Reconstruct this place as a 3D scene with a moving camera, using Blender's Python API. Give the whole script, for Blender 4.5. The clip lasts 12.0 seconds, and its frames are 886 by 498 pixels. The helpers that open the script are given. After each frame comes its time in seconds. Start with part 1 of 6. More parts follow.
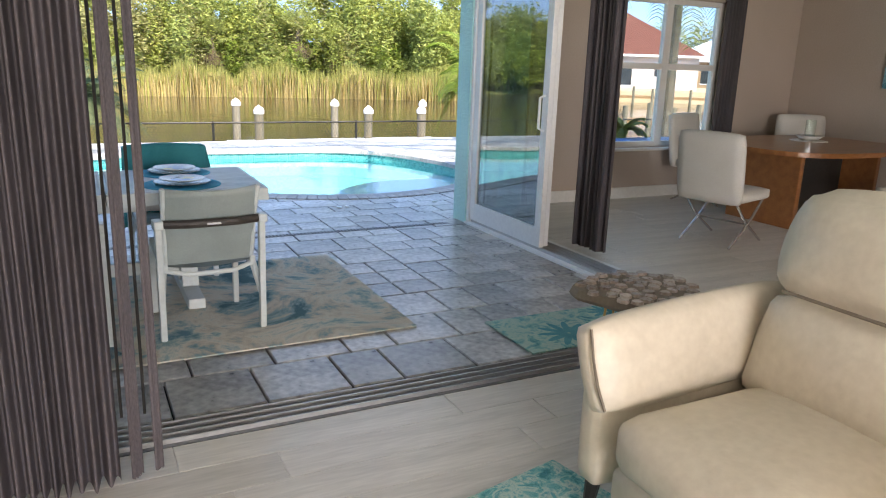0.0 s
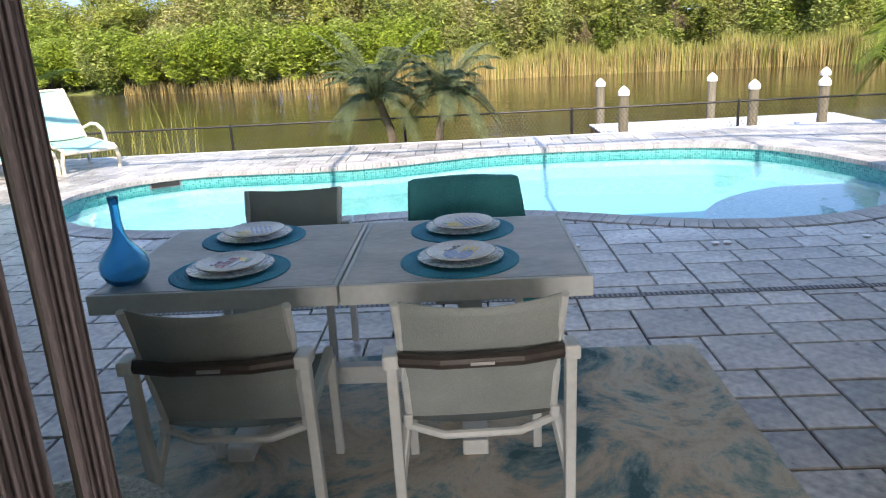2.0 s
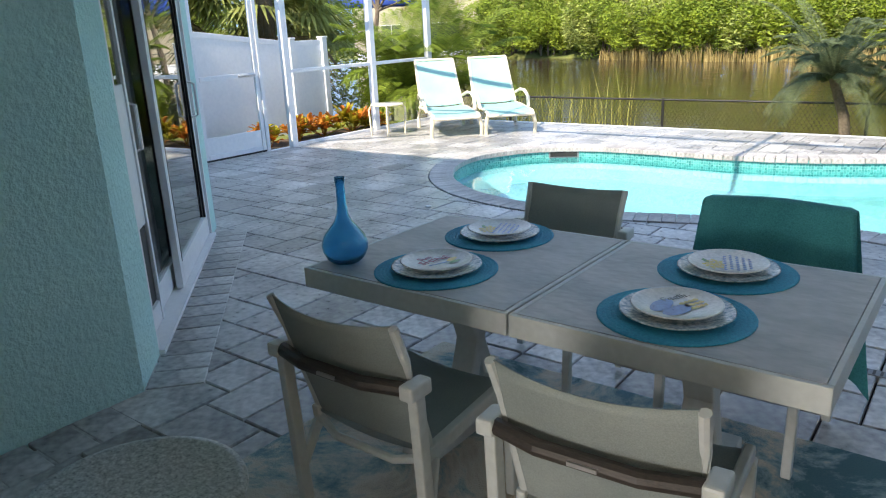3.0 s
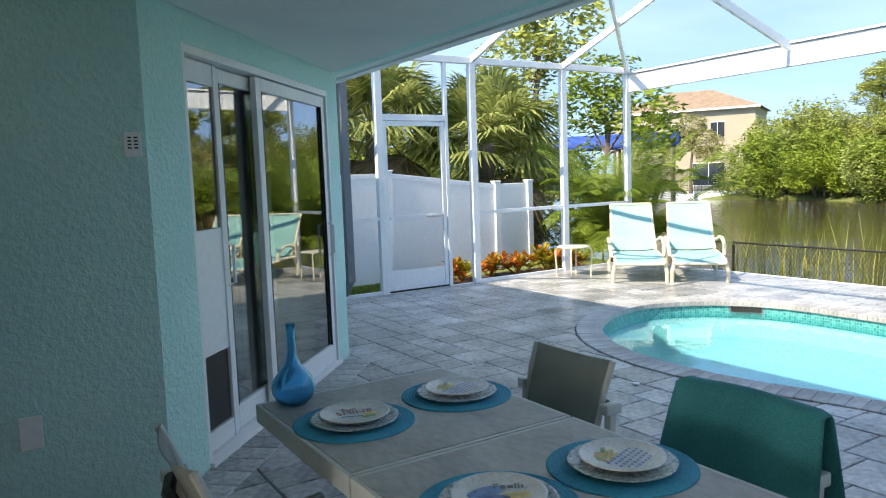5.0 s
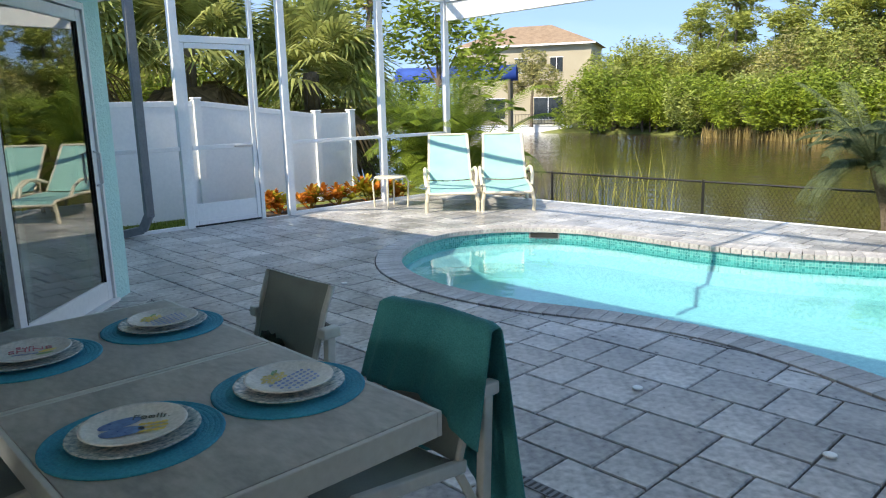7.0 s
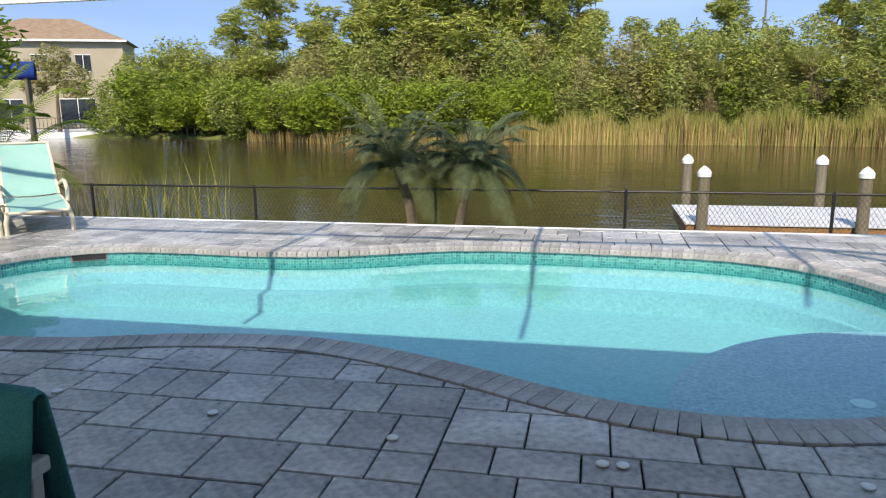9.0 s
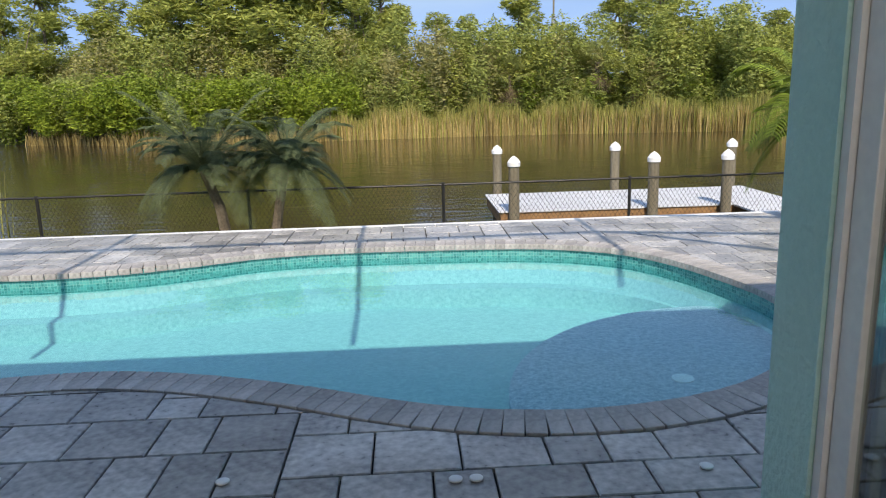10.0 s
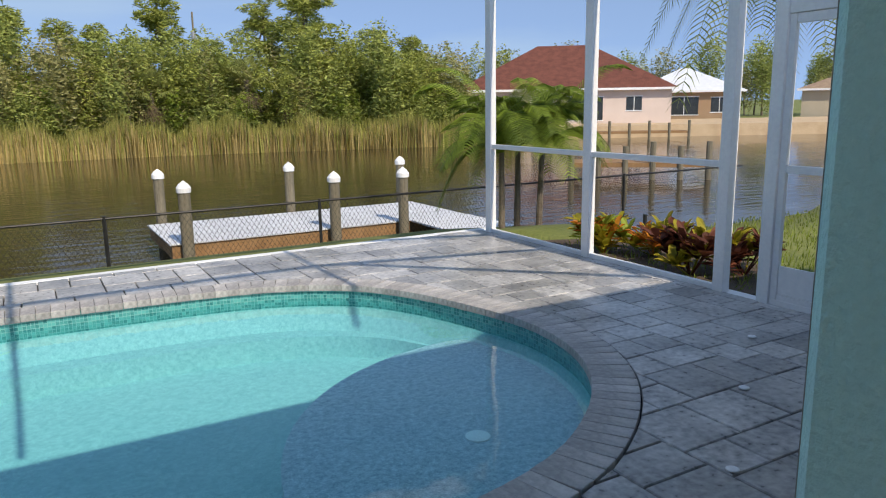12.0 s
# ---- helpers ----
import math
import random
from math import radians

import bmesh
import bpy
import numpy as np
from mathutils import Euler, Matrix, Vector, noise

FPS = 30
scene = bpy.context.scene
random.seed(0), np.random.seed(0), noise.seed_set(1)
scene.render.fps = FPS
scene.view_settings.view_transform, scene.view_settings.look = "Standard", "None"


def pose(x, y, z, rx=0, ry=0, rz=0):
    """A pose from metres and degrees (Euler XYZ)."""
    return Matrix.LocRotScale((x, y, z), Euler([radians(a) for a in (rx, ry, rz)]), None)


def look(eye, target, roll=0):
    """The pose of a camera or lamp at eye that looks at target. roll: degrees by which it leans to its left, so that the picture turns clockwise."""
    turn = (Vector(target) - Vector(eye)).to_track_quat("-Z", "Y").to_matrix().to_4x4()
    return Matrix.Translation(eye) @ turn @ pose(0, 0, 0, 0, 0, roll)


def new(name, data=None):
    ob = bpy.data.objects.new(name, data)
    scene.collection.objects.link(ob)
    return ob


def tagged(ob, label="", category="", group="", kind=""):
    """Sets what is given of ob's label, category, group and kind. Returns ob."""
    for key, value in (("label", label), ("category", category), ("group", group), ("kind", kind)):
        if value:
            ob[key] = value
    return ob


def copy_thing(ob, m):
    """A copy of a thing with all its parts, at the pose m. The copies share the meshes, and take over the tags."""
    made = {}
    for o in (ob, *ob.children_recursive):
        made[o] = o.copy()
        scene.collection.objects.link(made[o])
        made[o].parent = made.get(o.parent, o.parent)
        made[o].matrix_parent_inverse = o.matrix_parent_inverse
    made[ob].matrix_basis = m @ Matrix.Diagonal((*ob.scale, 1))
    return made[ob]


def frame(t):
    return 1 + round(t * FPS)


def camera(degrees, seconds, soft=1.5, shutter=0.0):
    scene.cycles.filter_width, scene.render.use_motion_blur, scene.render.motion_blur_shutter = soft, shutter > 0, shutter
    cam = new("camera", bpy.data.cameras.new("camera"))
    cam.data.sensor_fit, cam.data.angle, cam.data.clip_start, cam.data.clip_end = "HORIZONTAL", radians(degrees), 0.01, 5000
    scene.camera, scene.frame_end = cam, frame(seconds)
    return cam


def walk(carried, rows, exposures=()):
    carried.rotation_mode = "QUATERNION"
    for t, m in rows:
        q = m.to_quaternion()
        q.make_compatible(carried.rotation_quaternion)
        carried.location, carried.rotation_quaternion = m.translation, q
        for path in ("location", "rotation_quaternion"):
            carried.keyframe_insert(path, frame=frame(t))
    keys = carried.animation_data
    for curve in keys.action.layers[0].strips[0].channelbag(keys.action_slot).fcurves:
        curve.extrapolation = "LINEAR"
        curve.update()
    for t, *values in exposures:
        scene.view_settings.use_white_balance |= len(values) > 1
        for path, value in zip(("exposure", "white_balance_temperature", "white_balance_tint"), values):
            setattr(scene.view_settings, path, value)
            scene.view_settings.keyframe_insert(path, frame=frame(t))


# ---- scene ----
cam = camera(62.9, 12.0, soft=1.15)
PATH = [
    (0, (0.047, -0.369, 1.515), (0.927, 1.355, 1.013), 1.9),
    (0.5, (0.124, 0.193, 1.532), (0.957, 1.933, 1.001), -1.2),
    (1, (0.212, 0.746, 1.533), (1.027, 2.477, 0.95), -4.0),
    (1.5, (0.401, 1.183, 1.532), (0.999, 3.008, 0.975), -4.8),
    (2, (0.63, 1.539, 1.561), (0.556, 3.458, 1.002), -3.1),
    (2.5, (0.932, 1.932, 1.552), (0.339, 3.742, 0.94), -4.1),
    (3, (1.272, 2.2, 1.583), (0.095, 3.709, 1.002), -2.7),
    (3.2, (1.386, 2.311, 1.595), (0.069, 3.703, 1.025), -2.5),
    (4.8, (2.094, 2.974, 1.66), (0.456, 4.1, 1.438), -2.3),
    (5, (2.122, 3.059, 1.637), (0.435, 4.115, 1.443), -2.1),
    (5.5, (2.199, 3.266, 1.602), (0.437, 4.185, 1.37), -2.6),
    (6, (2.319, 3.43, 1.588), (0.597, 4.397, 1.266), -2.4),
    (6.5, (2.382, 3.508, 1.584), (0.778, 4.645, 1.215), -2.2),
    (7, (2.41, 3.548, 1.566), (0.988, 4.901, 1.179), -1.5),
    (7.5, (2.433, 3.587, 1.584), (1.248, 5.149, 1.19), -1.3),
    (7.7, (2.433, 3.592, 1.586), (1.355, 5.23, 1.195), -1.2),
    (9.3, (2.343, 3.65, 1.635), (2.084, 5.591, 1.227), -1.1),
    (9.5, (2.328, 3.692, 1.63), (2.164, 5.642, 1.217), -1.5),
    (10, (2.28, 3.898, 1.638), (2.372, 5.85, 1.214), -1.6),
    (10.5, (2.212, 4.155, 1.615), (2.558, 6.08, 1.196), -1.5),
    (11, (2.051, 4.403, 1.627), (2.604, 6.282, 1.221), -1.1),
    (11.5, (1.952, 4.677, 1.617), (2.693, 6.491, 1.218), -0.9),
    (12, (1.947, 5.049, 1.634), (2.925, 6.748, 1.239), -0.9),
]
walk(cam, [(t, look(eye, target, roll)) for t, eye, target, roll in PATH], exposures=[(0, 2.45, 7100, 13), (1.4, 2.32, 7500, 18), (2.5, 1.95, 7400, 13), (3.2, 2.1, 7600, 10), (5.0, 1.98, 7700, 8), (7.5, 1.62, 7700, 8), (9.5, 1.2, 7600, 12), (11, 1.14, 7600, 12), (12, 0.95, 7600, 11)])

# exposure follows the clip's own camera, which darkens as it leaves the room

# ---------------------------------------------------------------- world and sun
SUN_FROM = Vector((0.03, -0.715, 0.70)).normalized()
world = bpy.data.worlds.new("sky")
scene.world = world
world.use_nodes = True
wn, wl = world.node_tree.nodes, world.node_tree.links
sky = wn.new("ShaderNodeTexSky")
sky.sky_type = "NISHITA"
sky.sun_disc = False
sky.sun_elevation = math.asin(SUN_FROM.z)
sky.sun_rotation = math.atan2(SUN_FROM.x, SUN_FROM.y)
sky.air_density, sky.dust_density, sky.ozone_density = 0.65, 0.05, 4.0
coord = wn.new("ShaderNodeTexCoord")
stretch = wn.new("ShaderNodeMapping")
stretch.inputs["Scale"].default_value = (1.2, 2.2, 7.0)
haze = wn.new("ShaderNodeTexNoise")
haze.inputs["Scale"].default_value, haze.inputs["Detail"].default_value = 1.6, 7
ramp = wn.new("ShaderNodeMapRange")
ramp.inputs[1].default_value, ramp.inputs[2].default_value = 0.45, 0.8
ramp.inputs[3].default_value, ramp.inputs[4].default_value = 0.12, 0.45
cloud = wn.new("ShaderNodeMix")
cloud.data_type = "RGBA"
cloud.inputs[7].default_value = (2.0, 2.7, 3.1, 1)
lift = wn.new("ShaderNodeMapping")          # the clear blue of the higher sky reaches down to the treetops
lift.inputs["Location"].default_value = (0, 0, 0.30)
lift.inputs["Scale"].default_value = (1, 1, 0.75)
wl.new(coord.outputs["Generated"], lift.inputs[0])
wl.new(lift.outputs[0], sky.inputs[0])
wl.new(coord.outputs["Generated"], stretch.inputs[0])
wl.new(stretch.outputs[0], haze.inputs["Vector"])
wl.new(haze.outputs[0], ramp.inputs[0])
wl.new(ramp.outputs[0], cloud.inputs[0])
wl.new(sky.outputs[0], cloud.inputs[6])
wl.new(cloud.outputs[2], wn["Background"].inputs[0])
wn["Background"].inputs[1].default_value = 0.15

sun = new("sun", bpy.data.lights.new("sun", "SUN"))
sun.data.energy, sun.data.angle, sun.data.color = 2.15, radians(0.6), (1.0, 0.94, 0.85)
sun.matrix_world = look((0, 0, 30), Vector((0, 0, 30)) - SUN_FROM)


# ---------------------------------------------------------------- materials
def material(name, dark, light, rough=0.6, metal=0.0, scale=3.0, fine=40.0, bump=0.1, rand=0.0, island=0.0,
             spec=0.5, see=0.0, stretch_to=(1, 1, 1), depth=0.01, coat=0.0):
    """A painted, woven, stony or leafy surface: broad and fine variation between two colours, with fine relief."""
    m = bpy.data.materials.new(name)
    m.use_nodes = True
    n, l = m.node_tree.nodes, m.node_tree.links
    p = n["Principled BSDF"]
    tc = n.new("ShaderNodeTexCoord")
    mp = n.new("ShaderNodeMapping")
    mp.inputs["Scale"].default_value = stretch_to
    l.new(tc.outputs["Object"], mp.inputs[0])
    big, small = n.new("ShaderNodeTexNoise"), n.new("ShaderNodeTexNoise")
    for node, s, d in ((big, scale, 4), (small, fine, 6)):
        node.inputs["Scale"].default_value, node.inputs["Detail"].default_value = s, d
        l.new(mp.outputs[0], node.inputs["Vector"])
    add = n.new("ShaderNodeMath")
    add.operation = "ADD"
    l.new(big.outputs[0], add.inputs[0])
    l.new(small.outputs[0], add.inputs[1])
    fac = n.new("ShaderNodeMapRange")
    fac.inputs[1].default_value, fac.inputs[2].default_value = 0.7, 1.3
    l.new(add.outputs[0], fac.inputs[0])
    mix = n.new("ShaderNodeMix")
    mix.data_type = "RGBA"
    mix.inputs[6].default_value, mix.inputs[7].default_value = (*dark, 1), (*light, 1)
    l.new(fac.outputs[0], mix.inputs[0])
    col = mix.outputs[2]
    if rand or island:
        src = n.new("ShaderNodeObjectInfo" if rand else "ShaderNodeNewGeometry")
        out = src.outputs["Random"] if rand else src.outputs["Random Per Island"]
        amount = rand or island
        span = n.new("ShaderNodeMapRange")
        span.inputs[3].default_value, span.inputs[4].default_value = 1 - amount, 1 + amount
        l.new(out, span.inputs[0])
        hsv = n.new("ShaderNodeHueSaturation")
        l.new(col, hsv.inputs["Color"])
        l.new(span.outputs[0], hsv.inputs["Value"])
        col = hsv.outputs[0]
    l.new(col, p.inputs["Base Color"])
    p.inputs["Metallic"].default_value = metal
    p.inputs["Specular IOR Level"].default_value = spec
    p.inputs["Coat Weight"].default_value = coat
    rr = n.new("ShaderNodeMapRange")
    rr.inputs[3].default_value, rr.inputs[4].default_value = max(0, rough - 0.08), min(1, rough + 0.08)
    l.new(small.outputs[0], rr.inputs[0])
    l.new(rr.outputs[0], p.inputs["Roughness"])
    if bump:
        b = n.new("ShaderNodeBump")
        b.inputs["Strength"].default_value, b.inputs["Distance"].default_value = bump, depth
        l.new(small.outputs[0], b.inputs["Height"])
        l.new(b.outputs[0], p.inputs["Normal"])
    if see:
        t = n.new("ShaderNodeBsdfTranslucent")
        l.new(col, t.inputs[0])
        ms = n.new("ShaderNodeMixShader")
        ms.inputs[0].default_value = see
        l.new(p.outputs[0], ms.inputs[1])
        l.new(t.outputs[0], ms.inputs[2])
        l.new(ms.outputs[0], n["Material Output"].inputs[0])
    return m


def glassy(name, tint=(1, 1, 1), ior=1.45, rough=0.0, bump=0.0, scale=6.0, gloss_tint=(1, 1, 1)):
    """Thin clear sheet: see-through, with a gloss that grows towards grazing."""
    m = bpy.data.materials.new(name)
    m.use_nodes = True
    n, l = m.node_tree.nodes, m.node_tree.links
    n.remove(n["Principled BSDF"])
    tr, gl, fr, ms = (n.new("ShaderNode" + k) for k in ("BsdfTransparent", "BsdfGlossy", "LayerWeight", "MixShader"))
    tr.inputs[0].default_value = (*tint, 1)
    gl.inputs[0].default_value = (*gloss_tint, 1)
    gl.inputs["Roughness"].default_value = rough
    fr.inputs["Blend"].default_value = 0.5
    head = ((ior - 1) / (ior + 1)) ** 2        # gloss seen straight on
    pw, ma = n.new("ShaderNodeMath"), n.new("ShaderNodeMath")
    pw.operation, ma.operation = "POWER", "MULTIPLY_ADD"
    pw.inputs[1].default_value = 5
    ma.inputs[1].default_value, ma.inputs[2].default_value = 1 - head, head
    l.new(fr.outputs["Facing"], pw.inputs[0])
    l.new(pw.outputs[0], ma.inputs[0])
    l.new(ma.outputs[0], ms.inputs[0])
    l.new(tr.outputs[0], ms.inputs[1])
    l.new(gl.outputs[0], ms.inputs[2])
    l.new(ms.outputs[0], n["Material Output"].inputs[0])
    if bump:
        tc, nz, b = n.new("ShaderNodeTexCoord"), n.new("ShaderNodeTexNoise"), n.new("ShaderNodeBump")
        nz.inputs["Scale"].default_value, nz.inputs["Detail"].default_value = scale, 3
        b.inputs["Strength"].default_value, b.inputs["Distance"].default_value = bump, 0.02
        l.new(tc.outputs["Object"], nz.inputs["Vector"])
        l.new(nz.outputs[0], b.inputs["Height"])
        l.new(b.outputs[0], gl.inputs["Normal"])
        l.new(b.outputs[0], fr.inputs["Normal"])
    return m


def blotched(name, colours, scale, fine, rough=0.95, bump=0.5):
    """Woven rug: soft blotches of several colours, with pile."""
    m = material(name, colours[0], colours[1], rough, 0, scale, fine, bump, depth=0.02)
    n, l = m.node_tree.nodes, m.node_tree.links
    p = n["Principled BSDF"]
    tc = n.new("ShaderNodeTexCoord")
    a = n.new("ShaderNodeTexNoise")
    a.inputs["Scale"].default_value, a.inputs["Detail"].default_value, a.inputs["Roughness"].default_value = scale, 8, 0.7
    a.inputs["Distortion"].default_value = 0.6
    l.new(tc.outputs["Object"], a.inputs["Vector"])
    r = n.new("ShaderNodeValToRGB")
    while len(r.color_ramp.elements) < len(colours):
        r.color_ramp.elements.new(0.5)
    for i, (e, c) in enumerate(zip(r.color_ramp.elements, colours)):
        e.position, e.color = 0.37 + 0.26 * i / (len(colours) - 1), (*c, 1)
    l.new(a.outputs[0], r.inputs[0])
    l.new(r.outputs[0], p.inputs["Base Color"])
    return m


STUCCO = material("aqua_stucco", (0.44, 0.72, 0.70), (0.54, 0.81, 0.78), 0.9, 0, 1.2, 36, 0.8, depth=0.018)
SOFFIT = material("pale_soffit", (0.68, 0.74, 0.74), (0.78, 0.83, 0.83), 0.8, 0, 2, 60, 0.2)
WHITE = material("white_powder_coat", (0.74, 0.75, 0.77), (0.84, 0.85, 0.86), 0.4, 0, 2, 30, 0.03)
VINYL = material("white_vinyl", (0.76, 0.78, 0.80), (0.86, 0.87, 0.88), 0.5, 0, 1, 20, 0.03)
PAVER = material("grey_concrete_paver", (0.16, 0.16, 0.168), (0.56, 0.55, 0.545), 0.30, 0, 2.6, 22, 0.14, rand=0.26, depth=0.005)
PAVER_FAR = material("grey_concrete_paver_joined", (0.16, 0.16, 0.168), (0.56, 0.55, 0.545), 0.30, 0, 2.6, 22, 0.14, island=0.26, depth=0.005)
COPING = material("grey_coping_brick", (0.27, 0.262, 0.262), (0.52, 0.50, 0.49), 0.6, 0, 4, 40, 0.25, rand=0.18, depth=0.006)
JOINT = material("dark_joint_sand", (0.03, 0.03, 0.033), (0.06, 0.058, 0.056), 0.95, 0, 5, 90, 0.4)
# fine mottle: plaster speckle, plus rippling light put into the colour
PLASTER = material("pale_pool_plaster", (0.20, 0.43, 0.46), (0.36, 0.63, 0.64), 0.8, 0, 26.0, 70, 0.1)
SHELF = material("speckled_pool_shelf", (0.20, 0.30, 0.38), (0.56, 0.68, 0.74), 0.8, 0, 30, 90, 0.1)
METAL_DARK = material("black_coated_steel", (0.015, 0.015, 0.016), (0.035, 0.035, 0.035), 0.5, 0.3, 4, 60, 0.05)
GREY_PIPE = material("grey_downspout_paint", (0.13, 0.14, 0.16), (0.19, 0.20, 0.22), 0.5, 0, 4, 40, 0.05)
WATER = glassy("pool_water", (0.68, 0.95, 0.97), 1.33, 0.0, 0.13, 5.0)
GLASS = glassy("window_glass", (0.90, 0.94, 0.93), 1.5)
DOOR_GLASS = glassy("tinted_door_glass", (0.50, 0.57, 0.54), 2.6)
FLOOR_WOOD = material("pale_grey_plank", (0.50, 0.475, 0.445), (0.68, 0.65, 0.61), 0.34, 0, 2.0, 14, 0.06, rand=0.08, stretch_to=(0.5, 5, 5))
ROOM_PAINT = material("taupe_wall_paint", (0.44, 0.37, 0.31), (0.50, 0.42, 0.36), 0.85, 0, 1, 60, 0.05)
CEIL_PAINT = material("white_ceiling_paint", (0.74, 0.73, 0.70), (0.82, 0.80, 0.77), 0.9, 0, 1, 60, 0.05)
TRIM = material("white_trim_paint", (0.68, 0.67, 0.64), (0.78, 0.77, 0.74), 0.5, 0, 2, 30, 0.03)
ALUMINIUM = material("brushed_track_aluminium", (0.36, 0.36, 0.37), (0.55, 0.55, 0.56), 0.42, 0.7, 4, 60, 0.05, stretch_to=(0.3, 4, 4))


# ---------------------------------------------------------------- builders
def part(name, bm, mat, parent=None, label="", smooth=False):
    me = bpy.data.meshes.new(name)
    bm.to_mesh(me)
    bm.free()
    if smooth:
        for f in me.polygons:
            f.use_smooth = True
    me.materials.append(mat)
    ob = new(name, me)
    ob.parent = parent
    return tagged(ob, label)


def empty(name, m, label, category, group="", kind=""):
    ob = new(name)
    ob.matrix_basis = m
    ob.empty_display_size = 0.1
    return tagged(ob, label, category, group, kind)


def box(bm, x0, x1, y0, y1, z0, z1, m=None, bevel=0.0):
    r = bmesh.ops.create_cube(bm, size=1)
    mat = Matrix.Translation(((x0 + x1) / 2, (y0 + y1) / 2, (z0 + z1) / 2)) @ Matrix.Diagonal((x1 - x0, y1 - y0, z1 - z0, 1))
    bmesh.ops.transform(bm, matrix=(m @ mat) if m else mat, verts=r["verts"])
    if bevel:
        edges = list({e for v in r["verts"] for e in v.link_edges})
        bmesh.ops.bevel(bm, geom=edges, offset=bevel, segments=2, affect="EDGES", profile=0.5)
    return bm


def boxed(x0, x1, y0, y1, z0, z1, m=None, bevel=0.0):
    return box(bmesh.new(), x0, x1, y0, y1, z0, z1, m, bevel)


def beam(bm, a, b, w, h, bevel=0.0):
    """A straight bar of section w x h from a to b."""
    a, b = Vector(a), Vector(b)
    d = b - a
    q = d.to_track_quat("Z", "X" if abs(d.normalized().z) > 0.99 else "Y").to_matrix().to_4x4()
    return box(bm, -w / 2, w / 2, -h / 2, h / 2, 0, d.length, Matrix.Translation(a) @ q, bevel)


def beamed(a, b, w, h, bevel=0.0):
    return beam(bmesh.new(), a, b, w, h, bevel)


def tube(bm, pts, r, sides=8, taper=None):
    """A round bar along points; taper gives the radius at the far end."""
    pts = [Vector(p) for p in pts]
    rings = []
    for i, p in enumerate(pts):
        d = (pts[min(i + 1, len(pts) - 1)] - pts[max(i - 1, 0)]).normalized()
        side = d.cross(Vector((0, 0, 1)) if abs(d.z) < 0.95 else Vector((1, 0, 0))).normalized()
        up = side.cross(d)
        rr = r if taper is None else r + (taper - r) * i / (len(pts) - 1)
        rings.append([bm.verts.new(p + rr * (math.cos(a) * side + math.sin(a) * up)) for a in
                      [2 * math.pi * k / sides for k in range(sides)]])
    for a, b in zip(rings, rings[1:]):
        for k in range(sides):
            bm.faces.new((a[k], a[(k + 1) % sides], b[(k + 1) % sides], b[k]))
    bm.faces.new(rings[0][::-1])
    bm.faces.new(rings[-1])
    return bm


def tubed(pts, r, sides=8, taper=None):
    return tube(bmesh.new(), pts, r, sides, taper)


def lathe(profile, sides=32):
    """A turned shape from (radius, height) pairs, bottom to top."""
    bm = bmesh.new()
    rings = []
    for r, z in profile:
        rings.append([bm.verts.new((r * math.cos(2 * math.pi * k / sides), r * math.sin(2 * math.pi * k / sides), z)) for k in range(sides)])
    for a, b in zip(rings, rings[1:]):
        for k in range(sides):
            bm.faces.new((a[k], a[(k + 1) % sides], b[(k + 1) % sides], b[k]))
    bm.faces.new(rings[0][::-1])
    bm.faces.new(rings[-1])
    return bm


def prism(outline, z0, z1):
    """An upright slab from a plan outline."""
    bm = bmesh.new()
    low = [bm.verts.new((x, y, z0)) for x, y in outline]
    top = [bm.verts.new((x, y, z1)) for x, y in outline]
    n = len(low)
    for i in range(n):
        bm.faces.new((low[i], low[(i + 1) % n], top[(i + 1) % n], top[i]))
    bm.faces.new(top)
    bm.faces.new(low[::-1])
    bmesh.ops.recalc_face_normals(bm, faces=bm.faces)
    return bm


def faces_of(verts, faces):
    bm = bmesh.new()
    vs = [bm.verts.new(v) for v in verts]
    for f in faces:
        bm.faces.new([vs[i] for i in f])
    return bm


def raw(name, verts, faces, mat, parent=None, label="", smooth=False):
    me = bpy.data.meshes.new(name)
    me.from_pydata([tuple(v) for v in verts], [], faces)
    if smooth:
        for f in me.polygons:
            f.use_smooth = True
    me.materials.append(mat)
    ob = new(name, me)
    ob.parent = parent
    return tagged(ob, label)


def structure(ob, label, category):
    return tagged(ob, label, category, kind="structure")


def spline(points, steps):
    """A closed smooth curve through the points."""
    n, out = len(points), []
    for i in range(n):
        p0, p1, p2, p3 = (Vector(points[(i + k) % n]) for k in (-1, 0, 1, 2))
        for s in range(steps):
            t = s / steps
            out.append(0.5 * (2 * p1 + (p2 - p0) * t + (2 * p0 - 5 * p1 + 4 * p2 - p3) * t * t + (3 * p1 - p0 - 3 * p2 + p3) * t ** 3))
    return out


# ---------------------------------------------------------------- pool shape
POOL = spline([(-2.8, 8.02), (-2.1, 7.84), (-1.3, 7.88), (-0.5, 8.1), (0.25, 8.19), (0.9, 8.09), (1.6, 7.83), (2.3, 7.5),
               (2.9, 7.35), (3.5, 7.37), (4.1, 7.57), (4.65, 8.0), (5.0, 8.55), (5.13, 9.2), (5.03, 9.85), (4.82, 10.5),
               (4.52, 11.0), (4.05, 11.34), (3.4, 11.54), (2.4, 11.62), (1.4, 11.64), (0.7, 11.53), (0.1, 11.28), (-0.5, 11.06),
               (-1.3, 10.95), (-2.3, 10.98), (-3.05, 10.9), (-3.68, 10.5), (-4.0, 9.85), (-3.93, 9.25), (-3.68, 8.76), (-3.33, 8.36)], 8)


